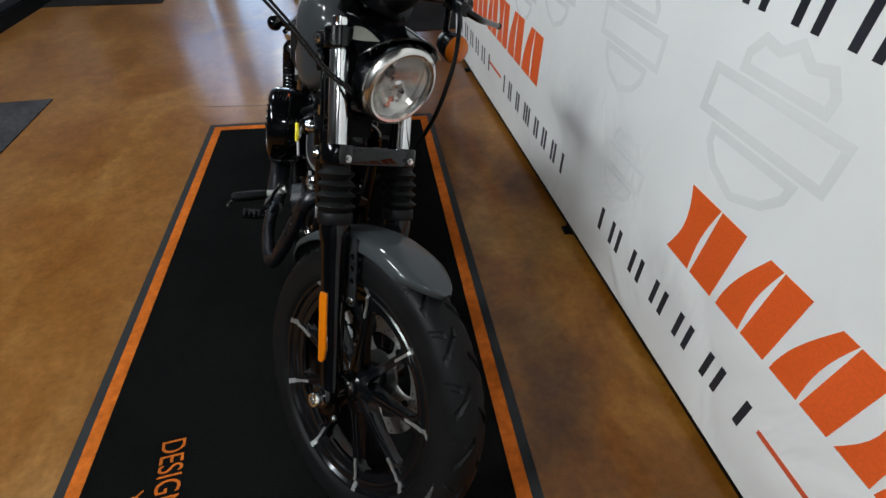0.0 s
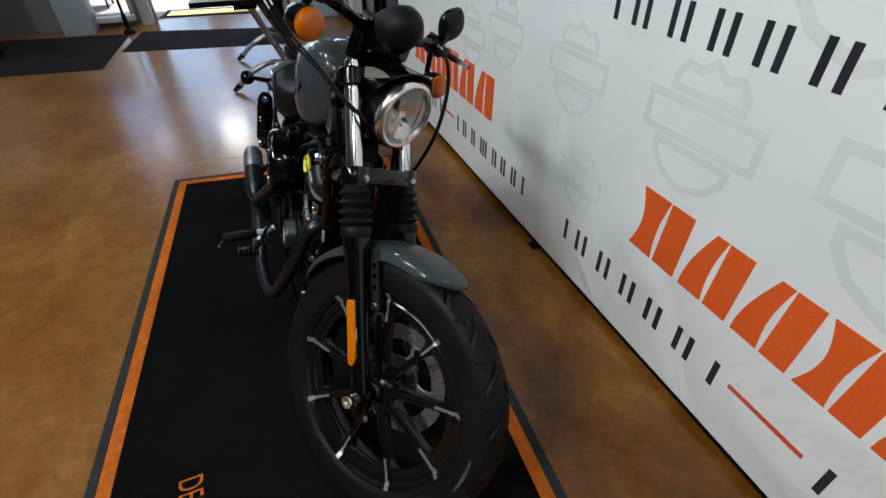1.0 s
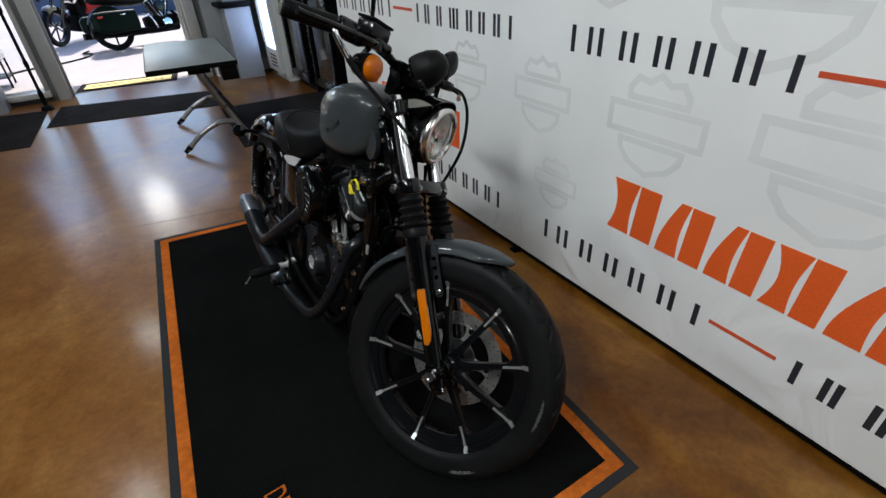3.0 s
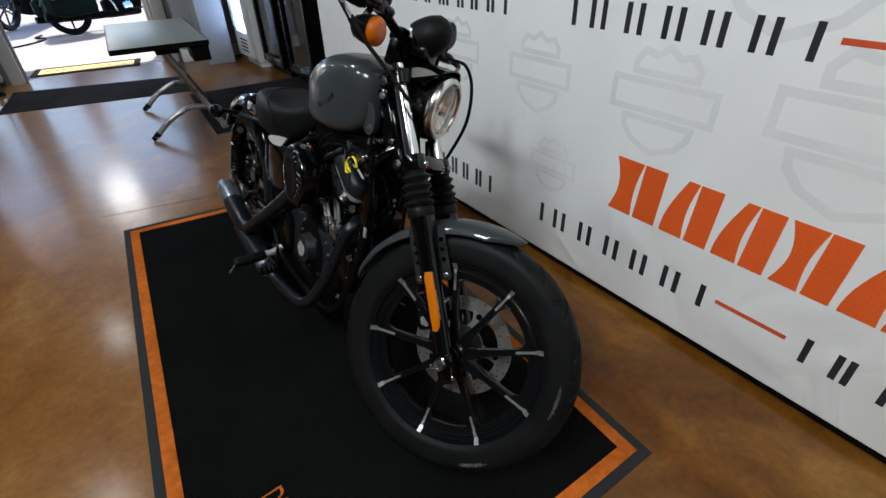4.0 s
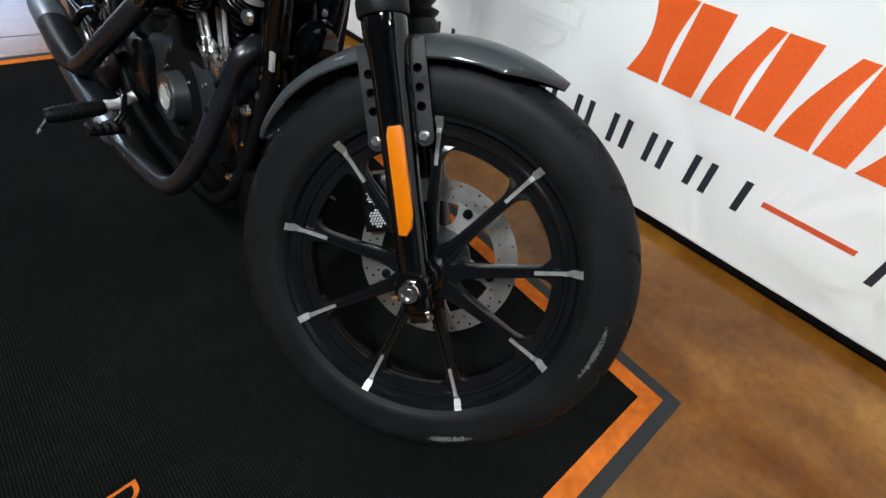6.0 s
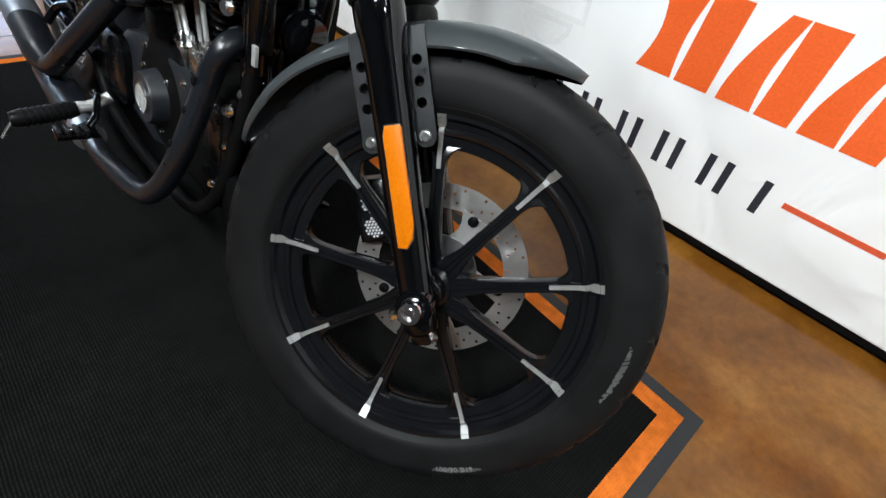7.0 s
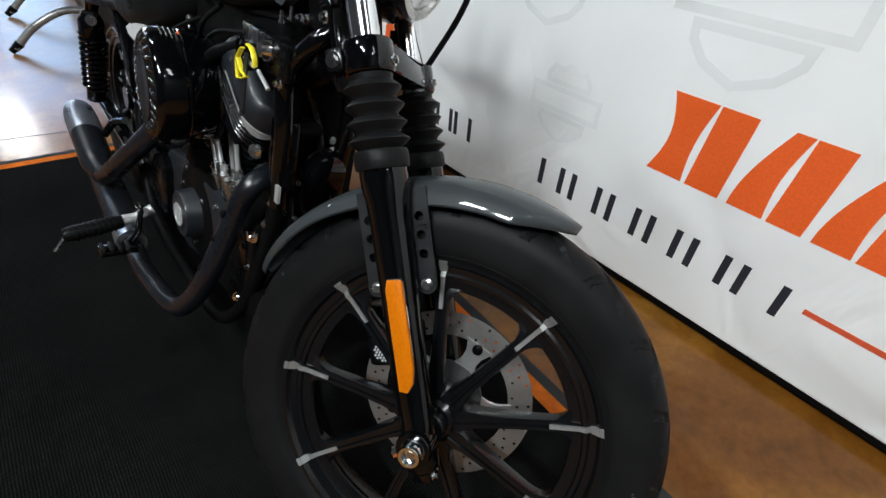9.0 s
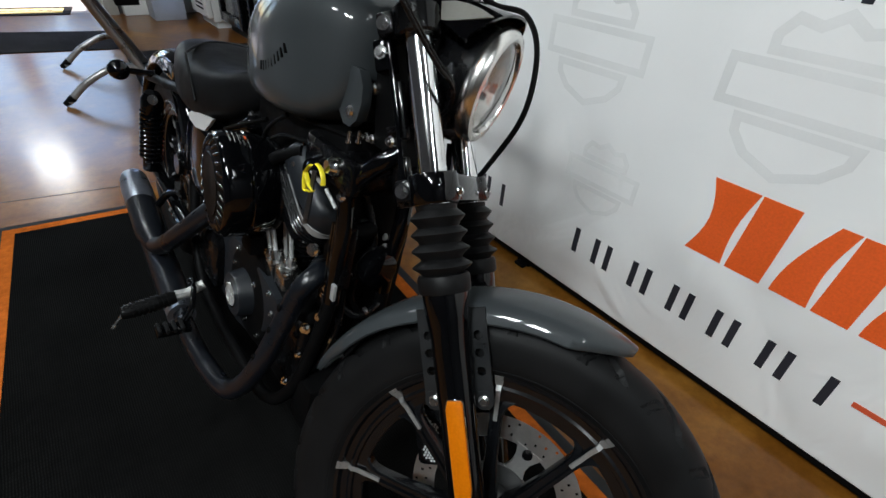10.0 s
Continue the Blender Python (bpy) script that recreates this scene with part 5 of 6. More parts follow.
for i in range(25):
    t = math.pi * i / 24
    wide = math.cos(t)
    up = min(1.0, math.sin(t) / 0.5)
    across = math.copysign(min(1.0, abs(wide) / 0.866), wide)
    seam.append((0.1352 * across, 0.980 + 0.080 * up + 0.15 * (1 - across * across), 0.690 + 0.086 * up + 0.011 * (1 - across * across)))
part("seam", tube(seam, 0.0032, 8, 2), M["leather"], seat)
rings = []
for i in range(33):
    a = radians(-62 + 128 * i / 32)
    prof = []
    for k in range(15):
        t = k / 14 * 2 - 1
        prof.append((0.098 * math.sin(t * 1.5), 0.352 - 0.050 * abs(t) ** 3.0))
    prof += [(x_ * 0.97, r_ - 0.003) for x_, r_ in prof[::-1]]
    rings.append([(x_, 1.515 + r_ * math.sin(a), 0.345 + r_ * math.cos(a)) for x_, r_ in prof])
rfen = part("rear_fender", rings_mesh(rings), M["gloss"], bike, "gloss black chopped rear fender", 50)
for sx in (-1, 1):
    part("fender_strut", joined(tube([(sx * 0.096, 1.02, 0.640), (sx * 0.104, 1.20, 0.650), (sx * 0.112, 1.40, 0.625), (sx * 0.114, 1.56, 0.60)], 0.013, 12)), M["flat"], rfen)
    bl = part("rear_turn_signal", joined(ellipsoid((sx * 0.205, 1.500, 0.625), 0.029, 0.033, 0.029)), M["gloss"], bike, "round gloss black rear turn signal")
    part("signal_stem", tube([(sx * 0.115, 1.48, 0.625), (sx * 0.19, 1.50, 0.626)], [0.011, 0.008], 12, smooth=False), M["gloss"], bl)
part("strut_plate", joined(moved(box(-0.006, 0.006, -0.05, 0.05, -0.018, 0.022, 0.005), Matrix.Translation((-0.122, 1.275, 0.690)))), M["chrome"], rfen, "bright oval strut plate")
rw, RW_AT = spoked_wheel(Matrix.Identity(4), Vector((0, 1.515, 0.323)), 0.323, 0.206, 0.073, 0.062, 0.055, 5.0, 0.058, disc_r=0)

# shocks
for sx in (-1, 1):
    t0, t1 = Vector((sx * 0.140, 1.400, 0.582)), Vector((sx * 0.142, 1.440, 0.340))
    d = (t1 - t0).normalized()
    sh = part("shock_absorber", joined(rod(t0, t1, 0.014, 16), tube([t0 - d * 0.01, t0 + d * 0.012, t0 + d * 0.05, t0 + d * 0.056], [0.020, 0.031, 0.031, 0.026], 24, 2), rod(t1 - d * 0.055, t1, 0.024, 20)), M["gloss"], bike, "black coil-over shock absorber")
    coil, q = [], d.orthogonal().normalized()
    q2 = d.cross(q)
    for i in range(11 * 14 + 1):
        a = 2 * math.pi * i / 14
        coil.append(t0 + d * (0.046 + 0.165 * i / (11 * 14)) + 0.0285 * (math.cos(a) * q + math.sin(a) * q2))
    part("spring", tube(coil, 0.0056, 8, 1, smooth=False), M["gloss"], sh)
    part("shock_bolt", bolt(t0 + Vector((sx * 0.004, -0.028, -0.004)), (sx * 0.5, -0.85, 0.1), 0.0095, 0.010), M["chrome"], sh)

# frame
fr = part("frame", joined(
    tube([(0, 0.40, 0.90), (0, 0.50, 0.84), (0, 0.72, 0.79), (0, 0.95, 0.70), (0, 1.10, 0.62)], 0.022, 14),
    rod((0, 0.340, 0.79), (0, 0.440, 0.965), 0.034, 20),
    *[tube([(sx * 0.057, 0.410, 0.50), (sx * 0.070, 0.425, 0.38), (sx * 0.090, 0.450, 0.26), (sx * 0.110, 0.50, 0.19), (sx * 0.118, 0.60, 0.175), (sx * 0.118, 0.92, 0.19), (sx * 0.118, 1.05, 0.30)], 0.0135, 14) for sx in (-1, 1)],
    *[tube([(sx * 0.04, 0.70, 0.76), (sx * 0.062, 0.90, 0.672), (sx * 0.075, 1.08, 0.640), (sx * 0.095, 1.12, 0.50), (sx * 0.115, 1.05, 0.30)], 0.014, 12) for sx in (-1, 1)]), M["flat"], bike, "black tubular steel frame")
for sx in (-1, 1):
    part("swing_arm", tube([(sx * 0.115, 1.02, 0.30), (sx * 0.118, 1.25, 0.31), (sx * 0.118, 1.53, 0.323)], 0.018, 12), M["gloss"], bike)
    part("rear_axle_nut", joined(rod((sx * 0.13, 1.515, 0.323), (sx * 0.152, 1.515, 0.323), 0.016, 6)), M["chrome"], bike)
# black block added at the neck, standing in for the dark gap there
part("neck_gap_filler", moved(slab([(0.300, 0.800), (0.392, 0.800), (0.412, 0.880), (0.432, 0.985), (0.372, 0.992), (0.334, 0.900)], 0.070, 0.006), Matrix.Translation((-0.035, 0, 0)) @ TABM), M["flat"], fr)
for by, bz, br in ((0.412, 0.881, 0.0065), (0.395, 0.808, 0.005), (0.412, 0.806, 0.005), (0.345, 0.822, 0.006)):
    part("neck_bolt", bolt((-0.037, by, bz), (-1, 0, 0), br, 0.009), M["steel"], fr)
# black block added to keep the see-through gap beside the down tubes dark
part("front_gap_filler", moved(slab([(0.435, 0.270), (0.480, 0.270), (0.480, 0.700), (0.450, 0.730), (0.430, 0.730), (0.430, 0.60)], 0.150, 0.006), Matrix.Translation((-0.045, 0, 0)) @ TABM), M["flat"], fr)
part("downtube_sleeve", joined(*[tube([(sx * 0.020, 0.335, 0.812), (sx * 0.050, 0.352, 0.782), (sx * 0.060, 0.384, 0.742), (sx * 0.061, 0.403, 0.705), (sx * 0.059, 0.400, 0.640), (sx * 0.056, 0.408, 0.560), (sx * 0.056, 0.410, 0.495)], 0.0150, 18) for sx in (-1, 1)]), M["gloss"], fr)
rnd2 = random.Random(11)
for k in range(12):
    by, bz = rnd2.uniform(0.435, 0.47), rnd2.uniform(0.30, 0.68)
    part("cover_screw", bolt((-0.046, by, bz), (-1, -0.2, 0), rnd2.uniform(0.003, 0.0055), 0.005), M["steel"] if k % 3 else M["bracket"], fr)
for k in range(6):
    bx, bz = rnd2.uniform(-0.03, 0.09), rnd2.uniform(0.30, 0.68)
    part("cover_clip", moved(box(-0.008, 0.008, -0.006, 0.002, -0.004, 0.004, 0.001), Matrix.Translation((bx, 0.430, bz)) @ Matrix.Rotation(rnd2.uniform(-0.8, 0.8), 4, "Y")), M["bracket"], fr)
part("cover_hose", tube([(-0.01, 0.425, 0.70), (0.02, 0.415, 0.60), (-0.01, 0.418, 0.50), (0.03, 0.415, 0.40), (0.0, 0.43, 0.30)], 0.006, 10), M["satin"], fr)
# black block added in place of the shade under the tank
part("tank_gap_filler", box(-0.062, 0.062, 0.425, 0.80, 0.690, 0.800, 0.012), M["flat"], fr)
part("side_stand", joined(tube([(0.12, 0.62, 0.19), (0.20, 0.60, 0.10), (0.262, 0.585, 0.058)], 0.012, 12), moved(box(-0.03, 0.035, -0.02, 0.02, 0.048, 0.056, 0.003), Matrix.Translation((0.262, 0.585, 0.0)))), M["gloss"], bike, "black side stand folded out")

# ---- engine: a V-twin with dark fins ----
CR = Vector((0, 0.70, 0.335))
eng = part("engine", joined(
    box(-0.085, 0.095, 0.45, 0.87, 0.185, 0.44, 0.03, 3), box(-0.075, 0.085, 0.84, 1.06, 0.22, 0.46, 0.03, 3), moved(lathe([(0.10, -0.10), (0.125, -0.09), (0.125, 0.10), (0.10, 0.12)], 40, axis="x"), Matrix.Translation(CR)),
    moved(box(-0.09, 0.09, -0.04, 0.04, -0.06, 0.06, 0.015), Matrix.Translation((0, 0.42, 0.24)))), M["flat"], bike, "black air-cooled V-twin engine")


def cylinder(tilt, name, wide):
    m = Matrix.Translation(CR) @ Matrix.Rotation(radians(tilt), 4, "X")
    cy = part(name, moved(lathe([(wide - 0.008, 0.09), (wide - 0.006, 0.34)], 32, axis="z"), m), M["flat"], bike, "black finned engine cylinder")
    for k in range(9):
        z = 0.125 + k * 0.0155
        fin = box(-wide, wide, -wide, wide, z, z + 0.0052, 0.0)
        bmesh.ops.bevel(fin, geom=[e for e in fin.edges if abs(e.verts[0].co.z - e.verts[1].co.z) > 0.003], offset=0.030, segments=5, profile=0.5, affect="EDGES")
        part("cooling_fin", moved(fin, m), M["satin"], cy)
    hd_ = part("cylinder_head", moved(joined(box(-0.078, 0.078, -0.066, 0.066, 0.270, 0.345, 0.02, 3), *[box(-0.088, 0.088, -0.074, 0.074, 0.278 + 0.017 * k, 0.2835 + 0.017 * k, 0.002) for k in range(4)]), m), M["satin"], cy)
    rc = part("rocker_cover", moved(joined(box(-0.088, 0.082, -0.070, 0.070, 0.346, 0.392, 0.016, 3), box(-0.092, 0.086, -0.074, 0.074, 0.362, 0.368, 0.002)), m), M["gloss"], cy, "gloss black rocker cover")
    for bx in (-0.07, 0.07):
        for by in (-0.05, 0.05):
            part("rocker_bolt", moved(bolt((bx, by, 0.392), (0, 0, 1), 0.006, 0.006), m), M["chrome"], rc)
    return cy, m


fcyl, FM = cylinder(22.5, "front_cylinder", 0.047)
rcyl, RM = cylinder(-22.5, "rear_cylinder", 0.066)
# front head: rounded finned plates under a smooth cover, with a bright machined edge round the corner
HEAD = ((-0.092, -0.122, 0.058), (0.082, -0.122, 0.030), (0.082, 0.066, 0.028), (-0.092, 0.066, 0.028))


def head_ring(h, d=0.0, n=9):
    """The head's outline at height h along the cylinder, drawn in by d."""
    out = []
    for k, (cx, cy, r) in enumerate(HEAD):
        sx, sy = (1 if cx < 0 else -1), (1 if cy < 0 else -1)
        r_ = max(r - d, 0.004)
        ox, oy = cx + sx * (d + r_), cy + sy * (d + r_)
        for q in range(n):
            a = radians((180, 270, 0, 90)[k] + 90 * q / (n - 1))
            out.append((ox + r_ * math.cos(a), oy + r_ * math.sin(a), h))
    return out


HEAD_AT = Matrix.Translation((0, 0.467, 0.603)) @ Matrix.Rotation(radians(15), 4, "X") @ Matrix.Translation((0, -0.467, -0.603)) @ FM
shell = part("cylinder_head_cover", moved(rings_mesh([head_ring(h, d) for h, d in ((0.343, 0.0015), (0.346, 0.0), (0.356, 0.0005), (0.370, 0.004), (0.382, 0.010), (0.390, 0.018), (0.393, 0.030))]), HEAD_AT), M["case"], bike, "satin black head cover with a machined edge", 40)
part("head_core", moved(rings_mesh([head_ring(0.285, 0.016), head_ring(0.342, 0.012)]), HEAD_AT), M["flat"], shell)
for k in range(5):
    h = 0.2895 + 0.0106 * k
    part("head_fin", moved(rings_mesh([head_ring(h, 0.003), head_ring(h + 0.0012, 0.0015), head_ring(h + 0.0042, 0.0015), head_ring(h + 0.0054, 0.003)]), HEAD_AT), M["satin"], shell)
edge = [p for p in head_ring(0.0, -0.0012, 17)[:17]]
edge = [(-0.0932, 0.010 - 0.0137 * k, 0.0) for k in range(5)] + edge + [(-0.033 + 0.010 * k, -0.1232, 0.0) for k in range(1, 4)]
strip = []
for k, (ex, ey, _) in enumerate(edge):
    u = k / (len(edge) - 1)
    tall = 0.0012 + 0.0165 * math.exp(-((u - 0.56) / 0.22) ** 2)
    strip.append([(ex, ey, 0.3445 - tall), (ex, ey, 0.3445), (ex * 0.96, ey * 0.97, 0.3445), (ex * 0.96, ey * 0.97, 0.3445 - tall)])
part("machined_edge", moved(rings_mesh(strip), HEAD_AT), M["strap"], shell, "bright machined edge band")
part("head_bolt", bolt((-0.078, 0.459, 0.579), (-0.85, -0.5, 0.1), 0.0085, 0.009), M["chrome"], shell, "large chrome bolt")
part("plug_cover", moved(joined(box(-0.060, 0.02, -0.150, -0.118, 0.346, 0.404, 0.014, 3)), HEAD_AT), M["flat"], shell)
# push-rod tubes and lifter blocks
# tubes coloured pale or grey in place of what their chrome would reflect
for tx, ty, tz, ux, uy, uz, finish_ in ((-0.078, 0.638, 0.480, -0.078, 0.676, 0.548, "bright"), (-0.078, 0.612, 0.488, -0.078, 0.650, 0.556, "bright"), (-0.054, 0.588, 0.480, -0.054, 0.606, 0.548, "strap"), (-0.054, 0.612, 0.472, -0.054, 0.632, 0.545, "strap")):
    foot, head = Vector((tx, ty, tz)), Vector((ux, uy, uz))
    d = (head - foot).normalized()
    pr = part("pushrod_tube", rod(foot - d * 0.02, head, 0.0050, 20), M[finish_], eng, "chrome push-rod tube")
    part("tube_nut", joined(rod(foot - d * 0.016, foot - d * 0.002, 0.0105, 6), rod(foot - d * 0.002, foot + d * 0.004, 0.0085, 20), rod(foot - d * 0.024, foot - d * 0.016, 0.0120, 20)), M["steel"], pr)
part("sensor_block", moved(box(-0.016, 0.016, -0.026, 0.026, -0.022, 0.022, 0.006), Matrix.Translation((-0.104, 0.668, 0.487))), M["flat"], eng)
for y_, z_ in ((0.640, 0.446), (0.575, 0.448)):
    part("lifter_block", joined(moved(box(-0.014, 0.030, -0.024, 0.024, -0.022, 0.018, 0.005), Matrix.Translation((-0.070, y_, z_))), *[bolt((-0.076, y_ + d_, z_ + 0.018), (0, 0, 1), 0.0055, 0.007) for d_ in (-0.018, 0.018)]), M["steel"], eng, "bright metal lifter block")
# cam cover
co = [(-0.137, 0.036), (-0.118, 0.070), (-0.020, 0.088), (0.100, 0.088), (0.207, 0.068), (0.286, 0.013), (0.300, -0.050), (0.220, -0.115), (0.099, -0.138), (0.020, -0.118), (-0.035, -0.085), (-0.100, -0.020)]
CM = Matrix.Translation((-0.070, 0.665, 0.345)) @ Matrix(((0, 0, -1, 0), (1, 0, 0, 0), (0, 1, 0, 0), (0, 0, 0, 1)))
cam_cover = part("cam_cover", moved(slab(co, 0.029, 0.007), CM), M["case"], bike, "satin charcoal cam cover")
tc = Matrix.Translation((-0.098, 0.706, 0.332))
tm = part("timer_cover", moved(lathe([(0.058, 0.002), (0.055, -0.004), (0.052, -0.028), (0.049, -0.033), (0.0, -0.033)], 48, axis="x"), tc), M["case"], cam_cover)
part("timer_ring", moved(lathe([(0.027, -0.0332), (0.031, -0.0332), (0.031, -0.0365), (0.027, -0.0365)], 36, True), tc), M["chrome"], tm, "chrome emblem ring")
part("timer_plate", moved(joined(lathe([(0.0, -0.0335), (0.0268, -0.0335), (0.0268, -0.0348), (0.0, -0.0348)], 32), box(-0.0360, -0.0348, -0.018, 0.018, -0.003, 0.003), box(-0.0360, -0.0348, -0.003, 0.003, -0.018, 0.018)), tc), M["alu"], tm)
for by, bz in ((0.660, 0.380), (0.778, 0.371), (0.869, 0.362), (0.580, 0.409), (0.701, 0.258), (0.628, 0.262), (0.560, 0.370), (0.800, 0.250), (0.870, 0.285), (0.760, 0.418)):
    part("cover_bolt", bolt((-0.0985, by, bz), (-1, 0, 0), 0.0048, 0.006), M["steel"], cam_cover)
part("front_case", moved(joined(box(-0.030, 0.01, -0.045, 0.045, -0.085, 0.085, 0.016, 3), *[bolt((-0.030, dy, dz), (-1, 0, 0), 0.006, 0.006) for dy, dz in ((-0.03, 0.06), (0.03, 0.06), (-0.03, -0.06), (0.03, -0.06))]), Matrix.Translation((-0.060, 0.490, 0.330))), M["satin"], cam_cover)
# sprocket cover and primary drive side pieces
part("sprocket_cover", joined(moved(box(-0.035, 0.0, -0.10, 0.10, -0.075, 0.075, 0.03, 3), Matrix.Translation((-0.085, 0.955, 0.315)))), M["satin"], bike, "black sprocket cover")
# round air cleaner with a scalloped rim
AC = Matrix.Translation((-0.124, 0.672, 0.617)) @ Matrix.Rotation(radians(-5), 4, "Z")
ac = part("air_cleaner", moved(lathe([(0.060, 0.060), (0.084, 0.048), (0.098, 0.02), (0.1025, -0.008), (0.1005, -0.010), (0.1005, -0.013), (0.1025, -0.015), (0.102, -0.046), (0.1000, -0.054), (0.0955, -0.060), (0.0930, -0.0615), (0.0, -0.0605)], 72, axis="x"), AC), M["gloss"], bike, "round gloss black air cleaner")
part("backing_plate", moved(lathe([(0.06, 0.012), (0.104, 0.010), (0.106, 0.004), (0.104, 0.0), (0.06, 0.0)], 56, True), AC @ Matrix.Diagonal((1, 0.88, 0.88, 1)) @ Matrix.Translation((0.04, 0, 0))), M["satin"], ac)
for k in range(26):
    a = 2 * math.pi * k / 26
    rm = AC @ Matrix.Rotation(a, 4, "X")
    part("rim_rib", moved(joined(moved(ellipsoid((0, 0, 0), 0.0042, 0.0040, 0.0145, 12, 8), Matrix.Translation((-0.0625, 0.0, 0.0835)) @ Matrix.Rotation(radians(22), 4, "Y") @ Matrix.Rotation(radians(34), 4, "X"))), rm), M["rib"], ac)
part("cover_disc", moved(lathe([(0.0930, -0.0600), (0.0925, -0.0618), (0.074, -0.0650), (0.062, -0.0655), (0.060, -0.0675), (0.056, -0.0670), (0.0, -0.0660)], 48, axis="x"), AC), M["cover_face"], ac)
for k in range(5):
    part("label_bar", moved(box(-0.0012, 0.0, -0.018, 0.018, -0.0010, 0.0010), AC @ Matrix.Rotation(radians(18 - 2 * k), 4, "X") @ Matrix.Translation((-0.010 - 0.0075 * k, 0, 0.1028)) @ Matrix.Rotation(radians(90), 4, "Y")), M["steel"], ac)
part("label_tag", moved(box(-0.0008, 0.0, -0.005, 0.005, -0.0022, 0.0022), AC @ Matrix.Rotation(radians(12), 4, "X") @ Matrix.Translation((-0.012, 0, 0.1028)) @ Matrix.Rotation(radians(90), 4, "Y")), M["print_orange"], ac)
part("breather", joined(tube([(-0.10, 0.655, 0.66), (-0.095, 0.60, 0.70), (-0.07, 0.55, 0.73)], 0.012, 12)), M["flat"], ac)

# side cover, electrics
sc_ = part("side_cover", joined(sections([(0.90, 0.012, 0.50, 0.650, -0.090), (0.93, 0.020, 0.46, 0.655, -0.094), (1.02, 0.022, 0.42, 0.645, -0.096), (1.12, 0.022, 0.42, 0.620, -0.095), (1.18, 0.014, 0.46, 0.58, -0.090)], 24, 3.5)), M["gloss"], bike, "gloss black oil tank side cover")
# pale colour painted for the lamp's reflection on the chrome plate
part("emblem_plate", moved(slab([(1.085, 0.631), (1.035, 0.652), (0.890, 0.676), (0.915, 0.655), (0.950, 0.630), (1.020, 0.616), (1.070, 0.620)], 0.008, 0.002), Matrix.Translation((-0.124, 0, 0)) @ TABM), M["bright"], sc_, "bright pointed emblem plate")
ig = part("ignition_switch", joined(tube([(-0.075, 0.470, 0.735), (-0.100, 0.452, 0.735)], 0.020, 20, smooth=False), tube([(-0.100, 0.452, 0.735), (-0.108, 0.446, 0.735)], [0.017, 0.013], 20, smooth=False)), M["gloss"], bike, "black ignition switch with key")
part("key", joined(rod((-0.115, 0.378, 0.735), (-0.114, 0.345, 0.719), 0.0030, 10), rod((-0.106, 0.448, 0.735), (-0.112, 0.400, 0.735), 0.003, 10)), M["alu"], ig, "silver key")
part("key_fob", rings_mesh([[(-0.116 + o, 0.423, 0.748), (-0.116 + o, 0.411, 0.750), (-0.116 + o, 0.421, 0.655), (-0.116 + o, 0.436, 0.648)] for o in (-0.0012, 0.0012)]), M["bracket"], ig, "grey key strap", 20)
for pts in (((-0.117, 0.442, 0.708), (-0.118, 0.445, 0.722), (-0.118, 0.446, 0.734), (-0.117, 0.438, 0.745), (-0.117, 0.430, 0.753)), ((-0.117, 0.443, 0.735), (-0.116, 0.430, 0.722), (-0.116, 0.415, 0.716), (-0.117, 0.430, 0.709), (-0.117, 0.442, 0.707)), ((-0.117, 0.412, 0.762), (-0.117, 0.402, 0.761), (-0.117, 0.393, 0.756), (-0.116, 0.387, 0.748), (-0.116, 0.385, 0.738))):
    part("key_tag", moved(tube([(0, y_, z_) for _, y_, z_ in pts], 0.0016, 8, 5), Matrix.Translation((-0.117, 0, 0)) @ Matrix.Diagonal((2.6, 1, 1, 1))), M["yellow"], ig, "yellow key tag loop")
hn = part("horn", joined(moved(lathe([(0.0, -0.012), (0.010, -0.012), (0.015, -0.004), (0.0165, 0.004), (0.015, 0.012), (0.0, 0.02)], 28, axis="x"), Matrix.Translation((-0.087, 0.414, 0.756)))), M["chrome"], bike, "small chrome horn cap")
for (bx, by, bz) in ((-0.070, 0.558, 0.746), (-0.070, 0.521, 0.760), (-0.070, 0.411, 0.806), (-0.070, 0.383, 0.816)):
    part("mount_pin", joined(rod((bx, by, bz - 0.008), (bx, by, bz + 0.008), 0.0024, 12), rod((bx, by, bz - 0.010), (bx, by, bz - 0.006), 0.0042, 12)), M["chrome"], bike, "slim chrome pin")
for (bx, by, bz) in ((-0.082, 0.552, 0.705), (-0.074, 0.398, 0.711)):
    part("engine_bolt", bolt((bx, by, bz), (-1, -0.3, 0.2), 0.0055, 0.008), M["chrome"], bike)
part("engine_mount", joined(moved(box(-0.010, 0.010, -0.10, 0.06, -0.025, 0.030, 0.006), Matrix.Translation((-0.070, 0.47, 0.745))), moved(box(-0.04, 0.09, -0.03, 0.10, -0.05, 0.03, 0.01), Matrix.Translation((-0.02, 0.45, 0.75)))), M["satin"], bike)
for k, pts in enumerate((((-0.055, 0.42, 0.800), (-0.064, 0.50, 0.792), (-0.066, 0.60, 0.780), (-0.064, 0.68, 0.775)), ((-0.064, 0.46, 0.770), (-0.072, 0.54, 0.752), (-0.080, 0.62, 0.735), (-0.085, 0.66, 0.715)), ((-0.085, 0.60, 0.78), (-0.10, 0.64, 0.745), (-0.095, 0.68, 0.70)), ((-0.08, 0.70, 0.74), (-0.105, 0.78, 0.70), (-0.10, 0.88, 0.66)))):
    part("wiring", tube(pts, 0.0042, 8, 6), M["flat"], bike)
